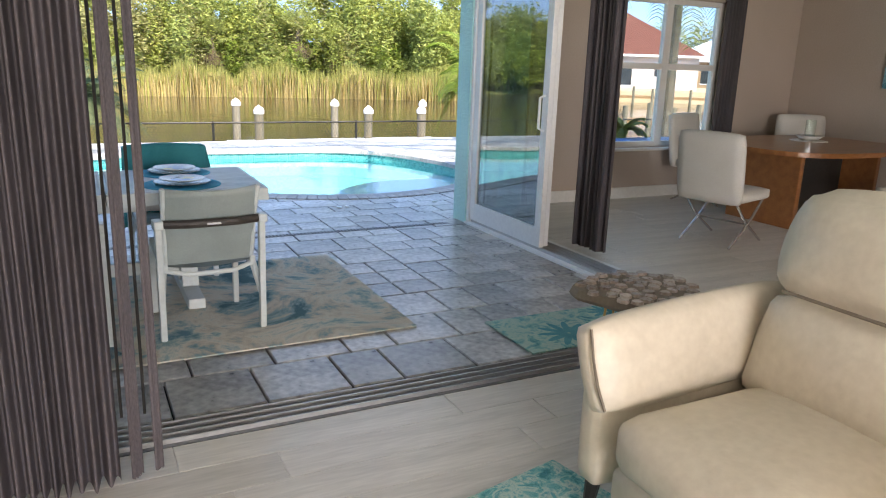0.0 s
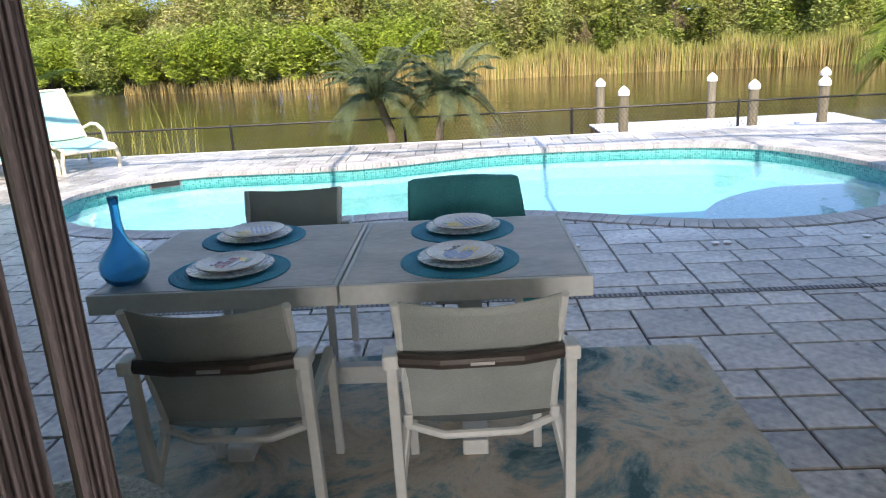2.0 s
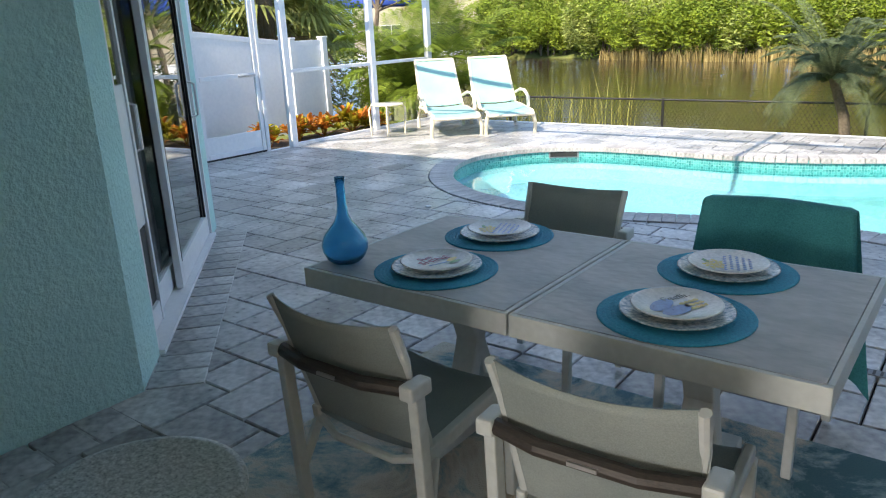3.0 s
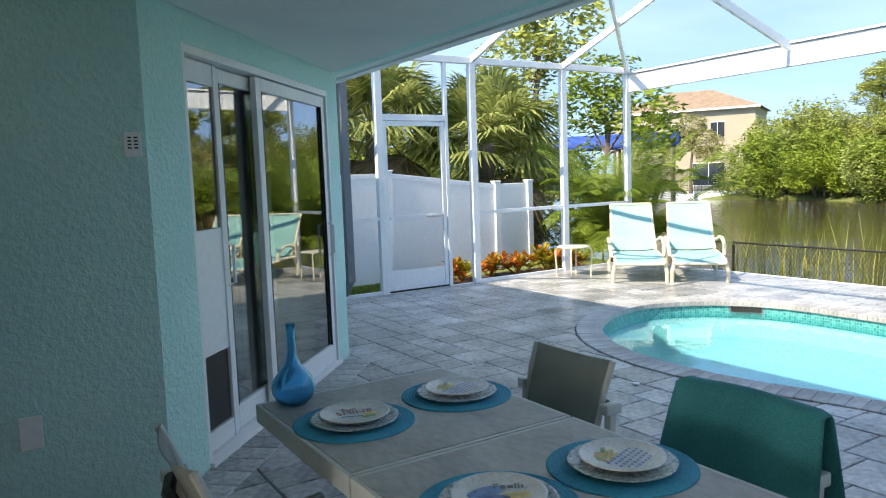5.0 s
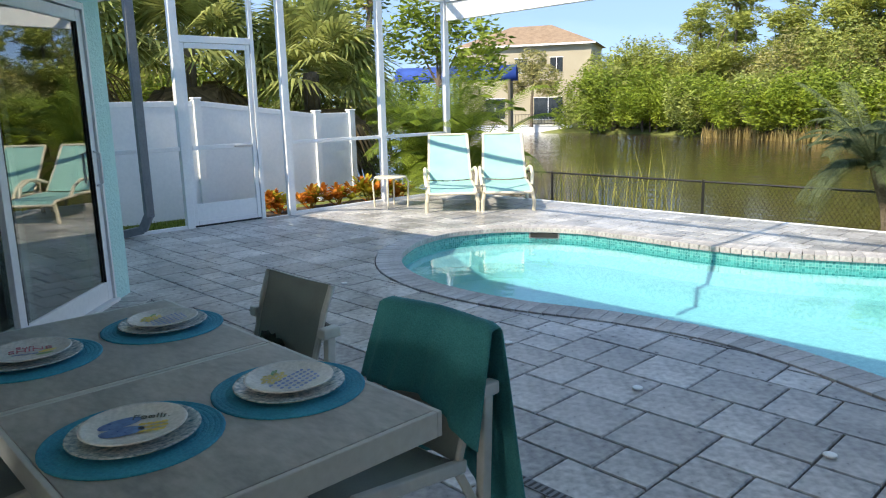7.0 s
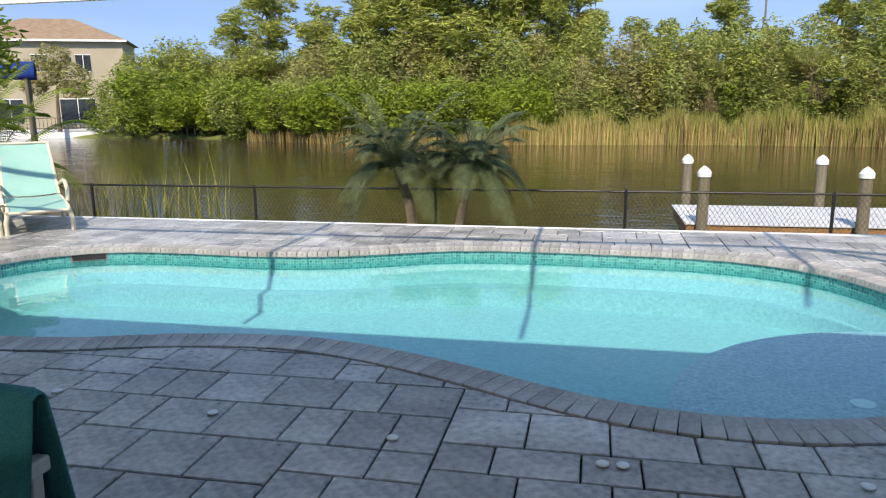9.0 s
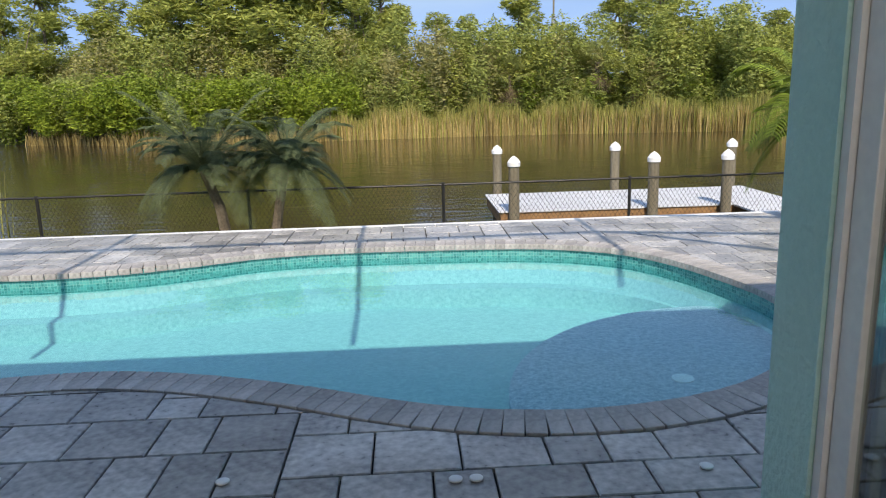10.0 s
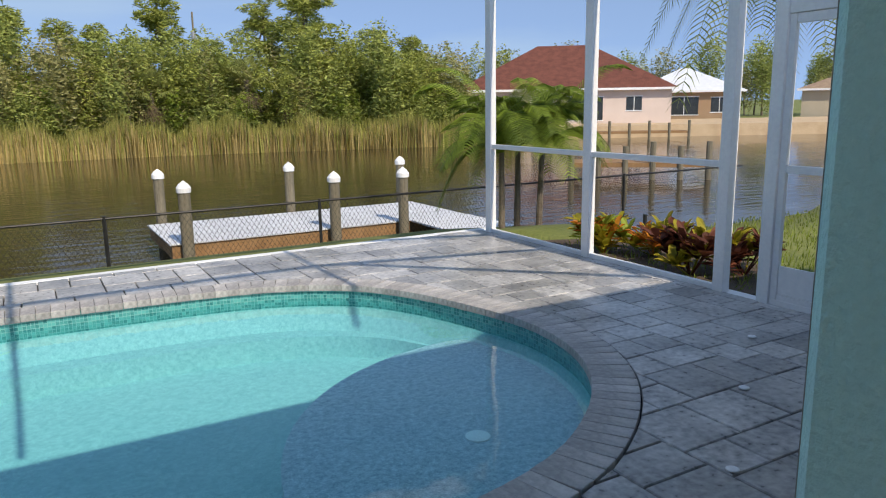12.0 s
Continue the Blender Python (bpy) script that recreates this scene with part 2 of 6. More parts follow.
def offset(curve, d):
    """The closed curve moved outwards by d."""
    n, out = len(curve), []
    for i in range(n):
        t = (curve[(i + 1) % n] - curve[i - 1]).normalized()
        out.append(curve[i] + d * Vector((t.y, -t.x)))
    return out


COPE_W = 0.27
POOL_OUT = offset(POOL, COPE_W)
CX0, CX1, CY1 = -7.13, 7.08, 12.80          # the screen cage's outer lines
DECK_Y = 12.95
WATER_Z = -0.13
FLOOR_Z = -0.60
# left wall of the covered patio, and the canted wall with the bedroom slider
LW = -1.79
CANT = [(LW, 3.765), (-4.10, 5.86)]
PIER_Y = 5.92
EAVE_Y, EAVE_Z = 6.10, 2.76
CEIL_Z = 2.62


def inside(p, curve):
    hit, n = False, len(curve)
    for i in range(n):
        a, b = curve[i], curve[(i + 1) % n]
        if (a.y > p.y) != (b.y > p.y) and p.x < (b.x - a.x) * (p.y - a.y) / (b.y - a.y) + a.x:
            hit = not hit
    return hit


# ---------------------------------------------------------------- ground, canal, deck bed
def land_z(x, y):
    """Height of the land: yard, bank, canal bed, far bank."""
    near_bank = 17.9 - 5.3 * max(0.0, min(1.0, (x - 9.0) / 0.9)) + (0.35 * max(0.0, x - 12) if x > 9 else 0.10 * max(0.0, -9 - x))
    near_bank = min(near_bank, 30)
    far_bank = 62.0 - 0.10 * max(-40.0, min(60.0, x)) + 1.2 * math.sin(x * 0.13) + (0.22 * max(0.0, -20 - x) if x > -90 else 15)
    if y < min(13.3, near_bank - 0.5):
        return -0.16
    if y < near_bank:
        return -0.16 - 0.75 * min(1.0, (y - min(13.3, near_bank - 0.5)) / (near_bank - min(13.3, near_bank - 0.5)))
    if y < near_bank + 1.6:
        return -0.91 - 1.9 * (y - near_bank) / 1.6
    if y < far_bank - 1:
        return -2.8
    if y < far_bank + 3:
        return -2.8 + 1.4 * (y - far_bank + 1) / 4
    return -1.4 + 0.4 * min(1.0, (y - far_bank) / 40)


GRASS_SOIL = material("lawn_and_soil", (0.10, 0.13, 0.03), (0.22, 0.24, 0.07), 0.95, 0, 0.5, 18, 0.6, depth=0.03)
xs = [-900, -400, -200] + [-120 + 5 * i for i in range(20)] + [-20 + 1.0 * i for i in range(40)] + [20 + 5 * i for i in range(20)] + [150, 260, 500, 900]
ys = [-500, -100, -30, -10, 0, 2, 3, 4, 5, 6, 7, 8, 9, 10, 11, 12, 13, 13.3] + [14 + 0.6 * i for i in range(30)] + [34, 40, 46, 52, 56] + [58 + 1.2 * i for i in range(34)] + [110, 130, 180, 300, 600, 1200]
verts, faces = [], []
for y in ys:
    for x in xs:
        z = land_z(x, y)
        if CX0 - 1.5 < x < CX1 + 0.4 and -25 < y < 13.2 or (-26 < x < 9.5 and -25 < y < 5.1):
            z = -1.6                     # the house slab, deck and pool stand in an excavation
        verts.append((x, y, z))
for j in range(len(ys) - 1):
    for i in range(len(xs) - 1):
        a = j * len(xs) + i
        faces.append((a, a + 1, a + 1 + len(xs), a + len(xs)))
structure(raw("ground", verts, faces, GRASS_SOIL, smooth=True), "green lawn and sandy banks falling to the canal", "ground")
CANAL = bpy.data.materials.new("canal_water")
CANAL.use_nodes = True
cn, cl = CANAL.node_tree.nodes, CANAL.node_tree.links
cp = cn["Principled BSDF"]
cp.inputs["Base Color"].default_value = (0.055, 0.042, 0.020, 1)
cp.inputs["Roughness"].default_value = 0.06
cp.inputs["IOR"].default_value = 1.33
ctc, cmp_, cnz, cnz2, cadd, cb = (cn.new("ShaderNode" + k) for k in ("TexCoord", "Mapping", "TexNoise", "TexNoise", "Math", "Bump"))
cmp_.inputs["Scale"].default_value = (0.55, 1.6, 1)
cnz.inputs["Scale"].default_value, cnz.inputs["Detail"].default_value = 1.5, 5
cnz2.inputs["Scale"].default_value = 0.25
cadd.operation = "MULTIPLY"
cb.inputs["Strength"].default_value, cb.inputs["Distance"].default_value = 0.45, 0.12
cl.new(ctc.outputs["Object"], cmp_.inputs[0])
cl.new(cmp_.outputs[0], cnz.inputs["Vector"])
cl.new(ctc.outputs["Object"], cnz2.inputs["Vector"])
cl.new(cnz.outputs[0], cadd.inputs[0])
cl.new(cnz2.outputs[0], cadd.inputs[1])
cl.new(cadd.outputs[0], cb.inputs["Height"])
cl.new(cb.outputs[0], cp.inputs["Normal"])
structure(raw("water", [(-400, 14.5, -1.9), (400, 14.5, -1.9), (400, 140, -1.9), (-400, 140, -1.9)], [(0, 1, 2, 3)], CANAL),
          "brown rippled canal water", "water")

# deck bed with the pool hole, as an apron ring and outer sheet
bm = bmesh.new()
ring_in = [bm.verts.new((p.x, p.y, -0.035)) for p in offset(POOL, 0.02)]
deck_out = [(CX0 - 0.1, 2.62), (CX1 + 0.1, 2.62), (CX1 + 0.1, DECK_Y), (CX0 - 0.1, DECK_Y)]
ring_out = []
for v in ring_in:                         # cast each point out to the deck's rectangle from the pool's middle
    d = Vector((v.co.x - 0.1, v.co.y - 9.4))
    k = min([((deck_out[1][0] if d.x > 0 else deck_out[0][0]) - 0.1) / d.x if abs(d.x) > 1e-6 else 1e9,
             ((DECK_Y if d.y > 0 else 2.62) - 9.4) / d.y if abs(d.y) > 1e-6 else 1e9])
    ring_out.append(bm.verts.new((0.1 + k * d.x, 9.4 + k * d.y, -0.035)))
n = len(ring_in)
for i in range(n):
    bm.faces.new((ring_in[i], ring_in[(i + 1) % n], ring_out[(i + 1) % n], ring_out[i]))
bmesh.ops.recalc_face_normals(bm, faces=bm.faces)
deck = structure(part("pavement", bm, JOINT), "grey concrete paver deck round the pool", "pavement")
part("edge_beam", boxed(CX0 - 0.14, CX1 + 0.14, DECK_Y - 0.02, DECK_Y + 0.10, -0.7, -0.004, None, 0.01), VINYL, deck, "white deck edge")
part("edge_beam", boxed(CX0 - 0.14, CX0 - 0.02, 5.4, DECK_Y - 0.03, -0.7, -0.012, None, 0.01), VINYL, deck)
part("edge_beam", boxed(CX1 + 0.02, CX1 + 0.14, 6.0, DECK_Y - 0.03, -0.7, -0.012, None, 0.01), VINYL, deck)

# pool basin: wall, sloping floor, raised shelf
pool = structure(new("pool"), "freeform swimming pool with pale turquoise plaster", "pool")
TILE = material("teal_mosaic_tile", (0.05, 0.30, 0.30), (0.20, 0.55, 0.53), 0.2, 0, 40, 120, 0.1)
tn, tl = TILE.node_tree.nodes, TILE.node_tree.links
tb = tn.new("ShaderNodeTexBrick")
tb.offset = 0.0
tb.inputs["Scale"].default_value = 1.0
tb.inputs["Brick Width"].default_value = tb.inputs["Row Height"].default_value = 0.03
tb.inputs["Mortar Size"].default_value = 0.002
tb.inputs["Color1"].default_value, tb.inputs["Color2"].default_value = (0.02, 0.19, 0.20, 1), (0.09, 0.40, 0.39, 1)
tb.inputs["Mortar"].default_value = (0.16, 0.42, 0.41, 1)
tuv = tn.new("ShaderNodeTexCoord")
tl.new(tuv.outputs["UV"], tb.inputs["Vector"])
tl.new(tb.outputs[0], tn["Principled BSDF"].inputs["Base Color"])


def band(name, curve, z0, z1, mat, parent, label="", inner=0.0):
    """A wall strip along a closed curve, with its length and height as UV in metres."""
    n = len(curve)
    low = offset(curve, -inner)
    me = bpy.data.meshes.new(name)
    vs = [(p.x, p.y, z1) for p in curve] + [(p.x, p.y, z0) for p in low]
    fs = [(i, (i + 1) % n, n + (i + 1) % n, n + i) for i in range(n)]
    me.from_pydata(vs, [], fs)
    uv = me.uv_layers.new(name="UVMap")
    run = [0.0]
    for i in range(n):
        run.append(run[-1] + (curve[(i + 1) % n] - curve[i]).length)
    for i in range(n):
        for k, (u, v) in enumerate(((run[i], z1), (run[i + 1], z1), (run[i + 1], z0), (run[i], z0))):
            uv.data[4 * i + k].uv = (u, v)
    for f in me.polygons:
        f.use_smooth = True
    me.materials.append(mat)
    ob = new(name, me)
    ob.parent = parent
    return tagged(ob, label)


band("tile_band", POOL, -0.20, -0.015, TILE, pool, "teal glass mosaic waterline tile")
far = [p for p in offset(POOL, -0.03) if p.y > 10.3]
far.sort(key=lambda p: -p.x)
part("ledge", prism([(p.x, p.y) for p in far] + [(p.x, p.y - 0.30) for p in reversed(far)], FLOOR_Z, -0.40), PLASTER, pool, "pale ledge under the far waterline")
band("basin_wall", POOL, FLOOR_Z, -0.20, PLASTER, pool, "", 0.22)
low = offset(POOL, -0.22)
bm = bmesh.new()
bm.faces.new([bm.verts.new((p.x, p.y, FLOOR_Z)) for p in low])
bmesh.ops.triangulate(bm, faces=bm.faces)
part("basin_floor", bm, PLASTER, pool)
SC, SR = Vector((4.85, 8.0)), 1.98
shelf = [p for p in offset(POOL, -0.02) if (p - SC).length < SR]
a0 = math.atan2(shelf[-1].y - SC.y, shelf[-1].x - SC.x)
a1 = math.atan2(shelf[0].y - SC.y, shelf[0].x - SC.x) % (2 * math.pi)
arc = [SC + SR * Vector((math.cos(a0 + (a1 - a0) * k / 24), math.sin(a0 + (a1 - a0) * k / 24))) for k in range(1, 24)]
part("sun_shelf", prism([(p.x, p.y) for p in shelf + arc], FLOOR_Z, -0.29), SHELF, pool, "grey-blue speckled shallow sun shelf")
bm = lathe([(0.075, 0), (0.075, 0.006), (0.05, 0.012), (0.0001, 0.014)], 20)
ob = part("drain_cover", bm, WHITE, pool, "round white drain cover")
ob.location = (4.08, 8.38, -0.289)
bm = bmesh.new()
bm.faces.new([bm.verts.new((p.x, p.y, WATER_Z)) for p in offset(POOL, 0.01)])
bmesh.ops.triangulate(bm, faces=bm.faces)
wtr = part("water_surface", bm, WATER, pool, "clear rippled pool water", True)
k = min(range(len(POOL)), key=lambda i: (POOL[i] - Vector((-3.28, 10.8))).length)
t = POOL[(k + 1) % len(POOL)] - POOL[k - 1]
at = pose(POOL[k].x, POOL[k].y, -0.075, 0, 0, math.degrees(math.atan2(t.y, t.x)))
part("skimmer_frame", boxed(-0.20, 0.20, -0.012, 0.012, -0.055, 0.05, at, 0.004), GREY_PIPE, pool, "dark skimmer frame")
bm = boxed(-0.175, 0.175, -0.018, 0.018, -0.042, 0.035, at)
part("skimmer_mouth", bm, METAL_DARK, pool, "black skimmer opening")

# ---------------------------------------------------------------- house shell
house = []


def wall(name, outline, z0, z1, mat, label):
    ob = structure(part(name, prism(outline, z0, z1), mat), label, "wall")
    house.append(ob)
    return ob


def slab_along(a, b, t, s0, s1):
    """Plan outline of a wall piece from a to b, between distances s0 and s1, thickness t to the right-hand side."""
    a, b = Vector(a), Vector(b)
    d = (b - a).normalized()
    r = Vector((d.y, -d.x)) * t
    p, q = a + d * s0, a + d * s1
    return [tuple(p), tuple(q), tuple(q + r), tuple(p + r)]


TOP = 2.9
wall("wall_patio_side", [(LW, 2.63), (LW, 3.768), (LW - 0.2, 3.738), (LW - 0.2, 2.63)], -0.03, TOP, STUCCO, "aqua textured stucco wall beside the patio")
ca, cb_ = Vector(CANT[0]), Vector(CANT[1])
CL = (cb_ - ca).length
cd = (cb_ - ca).normalized()
cn_ = Vector((cd.y, -cd.x))              # towards the pool
D0, D1, DH = 0.41, 2.84, 2.44
wall("wall_canted_1", slab_along(CANT[1], CANT[0], 0.2, CL - D0, CL), -0.03, TOP, STUCCO, "aqua stucco wall by the bedroom slider")
wall("wall_canted_2", slab_along(CANT[1], CANT[0], 0.2, 0, CL - D1), -0.03, TOP, STUCCO, "aqua stucco wall by the bedroom slider")
wall("wall_canted_head", slab_along(CANT[1], CANT[0], 0.2, CL - D1, CL - D0), DH, TOP, STUCCO, "aqua stucco above the bedroom slider")
wall("wall_bedroom_end", [(-4.10, 5.86), (-4.24, 5.67), (-9.0, 5.67), (-9.0, 5.86)], -0.7, TOP, STUCCO, "aqua stucco end wall of the bedroom")
wall("wall_living_head", [(LW - 0.2, 2.38), (3.69, 2.38), (3.69, 2.625), (LW - 0.2, 2.625)], 2.44, TOP, STUCCO, "aqua stucco above the living room opening")
wall("wall_pier", [(3.36, 5.679), (3.36, PIER_Y), (3.70, PIER_Y), (3.70, 5.679)], -0.03, TOP, STUCCO, "aqua textured stucco pier at the end of the slider wall")
wall("wall_dining_head", [(3.36, 2.63), (3.70, 2.63), (3.70, 5.674), (3.36, 5.674)], 2.44, TOP, STUCCO, "aqua stucco above the dining slider")
wall("wall_dining_cant", [(3.705, PIER_Y), (4.25, 6.50), (4.45, 6.35), (3.705, 5.679)], -0.03, TOP, STUCCO, "canted aqua stucco wall by the dining room")
W0, W1, WZ0, WZ1 = 5.2, 7.2, 0.60, 2.3
wall("wall_north_1", [(4.25, 6.505), (W0, 6.505), (W0, 6.3), (4.45, 6.3)], -0.7, TOP, ROOM_PAINT, "taupe dining room wall")
wall("wall_north_2", [(W1, 6.5), (8.7, 6.5), (8.7, 6.3), (W1, 6.3)], -0.7, TOP, ROOM_PAINT, "taupe dining room wall")
wall("wall_north_3", [(W0, 6.5), (W1, 6.5), (W1, 6.3), (W0, 6.3)], -0.7, WZ0, ROOM_PAINT, "taupe wall below the dining window")
wall("wall_north_4", [(W0, 6.5), (W1, 6.5), (W1, 6.3), (W0, 6.3)], WZ1, TOP, ROOM_PAINT, "taupe wall above the dining window")
wall("wall_east", [(8.5, -6.0), (8.7, -6.0), (8.7, 6.295), (8.5, 6.295)], -0.03, TOP, ROOM_PAINT, "taupe dining room wall")
S0, S1 = -1.5, 2.5                         # assumed, unseen window opening in the south wall behind the walker
for i, (p, q, z0, z1) in enumerate(((-9.0, S0, -0.03, TOP), (S1, 8.7, -0.03, TOP), (S0, S1, -0.03, 0.3), (S0, S1, 2.4, TOP))):
    wall("wall_south_%d" % (i + 1), [(p, -6.2), (q, -6.2), (q, -6.005), (p, -6.005)], z0, z1, ROOM_PAINT, "taupe living room wall")
wall("wall_west", [(-9.2, -6.2), (-9.005, -6.2), (-9.005, 5.86), (-9.2, 5.86)], -0.7, TOP, ROOM_PAINT, "taupe house wall")
wall("wall_between", [(LW - 0.2, -6.0), (LW - 0.02, -6.0), (LW - 0.02, 2.37), (LW - 0.2, 2.37)], -0.03, TOP, ROOM_PAINT, "taupe wall between living room and bedroom")
structure(part("ceiling", boxed(-9.2, 8.7, -6.2, 2.37, 2.9, 3.02), CEIL_PAINT), "white painted room ceiling", "ceiling")
structure(part("ceiling_dining", prism([(3.70, 2.38), (8.7, 2.38), (8.7, 6.5), (4.25, 6.5), (3.71, PIER_Y)], 2.9, 3.02), CEIL_PAINT), "white painted dining ceiling", "ceiling")
structure(part("ceiling_bedroom", prism([(-9.2, 2.38), (LW - 0.21, 2.38), (LW - 0.21, 3.65), (-4.25, 5.66), (-9.2, 5.66)], 2.91, 3.02), CEIL_PAINT), "white painted bedroom ceiling", "ceiling")
structure(part("ceiling_patio", prism([(LW, 2.63), (3.355, 2.63), (3.355, EAVE_Y - 0.32), (-4.0, EAVE_Y - 0.32), (LW, 3.788)], CEIL_Z, CEIL_Z + 0.06), SOFFIT), "pale aqua patio ceiling", "ceiling")
eave = structure(new("eave"), "pale painted eave and gutter over the patio", "eave")
part("soffit_beam", boxed(-9.3, 8.8, EAVE_Y - 0.30, EAVE_Y - 0.02, CEIL_Z + 0.07, EAVE_Z + 0.1), STUCCO, eave, "aqua beam under the eave")
part("soffit", boxed(-9.4, 9.0, EAVE_Y - 0.015, EAVE_Y + 0.30, EAVE_Z, EAVE_Z + 0.04), SOFFIT, eave)
part("gutter", boxed(-9.4, 9.0, EAVE_Y + 0.305, EAVE_Y + 0.42, EAVE_Z - 0.02, EAVE_Z + 0.15, None, 0.012), WHITE, eave, "white gutter")
ROOF = material("brown_roof_shingle", (0.10, 0.075, 0.06), (0.20, 0.15, 0.12), 0.9, 0, 4, 30, 0.5)
structure(part("roof", faces_of([(-9.6, EAVE_Y + 0.3, 3.03), (9.2, EAVE_Y + 0.3, 3.03), (9.2, -6.6, 3.03), (-9.6, -6.6, 3.03), (-3, -0.5, 4.6), (3, -0.5, 4.6)],
          [(0, 1, 5, 4), (1, 2, 5), (2, 3, 4, 5), (3, 0, 4), (3, 2, 1, 0)]), ROOF), "brown shingle house roof", "roof")
structure(part("floor", boxed(-9.2, 8.7, -6.2, 2.40, -0.12, -0.012), JOINT), "pale grey plank floor of the living room", "floor")
structure(part("floor_dining", prism([(3.56, 2.41), (8.7, 2.41), (8.7, 6.5), (4.25, 6.5), (3.56, PIER_Y)], -0.12, -0.012), JOINT), "pale grey plank floor of the dining room", "floor")
structure(part("floor_bedroom", prism([(-9.2, 2.41), (LW - 0.21, 2.41), (LW - 0.21, 3.65), (-4.25, 5.66), (-9.2, 5.66)], -0.12, 0.0), FLOOR_WOOD), "pale plank floor of the bedroom", "floor")
# added area lamp in the assumed south opening, fills the room with light
for x0, x1 in ((S0, S1),):
    ld = bpy.data.lights.new("room_fill", "AREA")
    ld.shape, ld.size, ld.size_y, ld.energy, ld.color = "RECTANGLE", x1 - x0, 2.0, 92, (1.0, 0.97, 0.94)
    lo = new("room_fill", ld)
    lo.matrix_world = look(((x0 + x1) / 2, -6.1, 1.35), ((x0 + x1) / 2, 0, 1.2))

# ---------------------------------------------------------------- screen cage
def cage():
    c = empty("screen_cage", pose(0, 0, 0), "white aluminium screen cage over the pool deck", "pool cage")
    P, T = 0.09, 3.40

    def bar(a, b, w, h, name="beam"):
        part(name, beamed(a, b, w, h, 0.006), WHITE, c)

    for x, ys_ in ((CX0, (12.80, 11.30, 9.46, 7.84)), (CX1, (12.72, 10.87, 9.14, 8.70))):
        for y in ys_:
            bar((x, y, -0.01), (x, y, T - 0.05), P, P + 0.02, "post")
        bar((x, 6.5, T), (x, 12.85, T), 0.09, 0.10)
        bar((x, ys_[2] + 0.05, 1.09), (x, ys_[0] - 0.05, 1.09), 0.05, 0.055, "rail")
        bar((x, 6.3, 0.02), (x, ys_[3] - 0.05, 0.02), 0.05, 0.05, "rail")
        bar((x, ys_[2], 0.02), (x, ys_[0], 0.02), 0.05, 0.05, "rail")
    bar((CX0, 6.3, 1.09), (CX0, 7.80, 1.09), 0.05, 0.055, "rail")
    bar((CX0, 8.97, 0), (CX0, 8.97, T - 0.05), 0.06, 0.06, "post")
    bar((CX1, 8.12, 0), (CX1, 8.12, T - 0.05), 0.06, 0.06, "post")
    bar((CX0, 7.89, 2.53), (CX0, 8.94, 2.53), 0.06, 0.09)
    bar((CX1, 8.15, 2.30), (CX1, 8.66, 2.30), 0.06, 0.09)
    # the deep clear-span beam over the water side
    bar((CX0 + 0.06, 12.83, T - 0.22), (CX1 - 0.06, 12.83, T - 0.22), 0.09, 0.30)
    part("beam_flange", boxed(CX0 + 0.06, CX1 - 0.06, 12.75, 12.90, T - 0.06, T - 0.03), WHITE, c)
    # sloping bays to a flat top
    RX, RZ = 4.62, 4.28
    for y in (9.46, 11.30):
        for s, x in ((1, CX0), (-1, CX1)):
            bar((x, y if x < 0 else y - 0.4, T), (s * -RX if x < 0 else RX, y if x < 0 else y - 0.4, RZ), 0.05, 0.10)
    for x, cx in ((CX0, -RX), (CX1, RX)):
        bar((x, 12.80, T), (cx, 9.75, RZ), 0.05, 0.10)
        bar((cx, 6.5, RZ - 0.25), (cx, 9.75, RZ), 0.05, 0.10)
    for x in (-4.05, -0.98, 1.88):
        bar((x, 12.80, T - 0.1), (x, 9.75, RZ), 0.05, 0.12)
        if abs(x) < 4:
            bar((x, 9.74, RZ), (x, 6.52, 3.05), 0.05, 0.12)
    bar((-RX, 9.75, RZ), (RX, 9.75, RZ), 0.05, 0.10)
    bar((-RX, 8.26, 3.715), (RX, 8.26, 3.715), 0.05, 0.08)
    for s in (-1, 1):
        x = CX1 if s > 0 else CX0
        bar((s * RX, 8.26, 3.715), (x, 7.95, T), 0.05, 0.08)
        bar((s * 4.9, 8.2, 3.70), (x, 6.35, T), 0.05, 0.08)
    return c


cage()


def screen_door(x, y0, y1, z1, label):
    d = empty("screen_door", pose(x, y0, 0), label, "screen door")
    w = y1 - y0
    for name, a in (("stile", (0.0, 0.06, 0.03, z1)), ("stile", (w - 0.06, w, 0.03, z1)), ("rail", (0.065, w - 0.065, z1 - 0.07, z1)),
                    ("rail", (0.065, w - 0.065, 0.03, 0.09)), ("rail", (0.065, w - 0.065, 1.06, 1.12))):
        part(name, boxed(-0.02, 0.02, *a, None, 0.004), WHITE, d)
    part("kick_panel", boxed(-0.008, 0.008, 0.062, w - 0.062, 0.092, 0.32), VINYL, d, "white kick panel")
    part("handle", boxed(0.02, 0.05, w - 0.35, w - 0.07, 1.075, 1.10, None, 0.006), ALUMINIUM, d, "grey latch bar")
    part("sweep", boxed(-0.022, 0.022, 0.0, w, 0.004, 0.028), METAL_DARK, d)


screen_door(CX0, 7.90, 8.93, 2.48, "white framed screen door with a solid kick panel")
screen_door(CX1, 8.16, 8.65, 2.25, "narrow white framed screen door with a kick panel")

# ---------------------------------------------------------------- sliders
CANT_M = Matrix.Translation((*CANT[0], 0)) @ Matrix.Rotation(math.atan2(cd.y, cd.x), 4, "Z")   # x along the wall, -y towards the pool


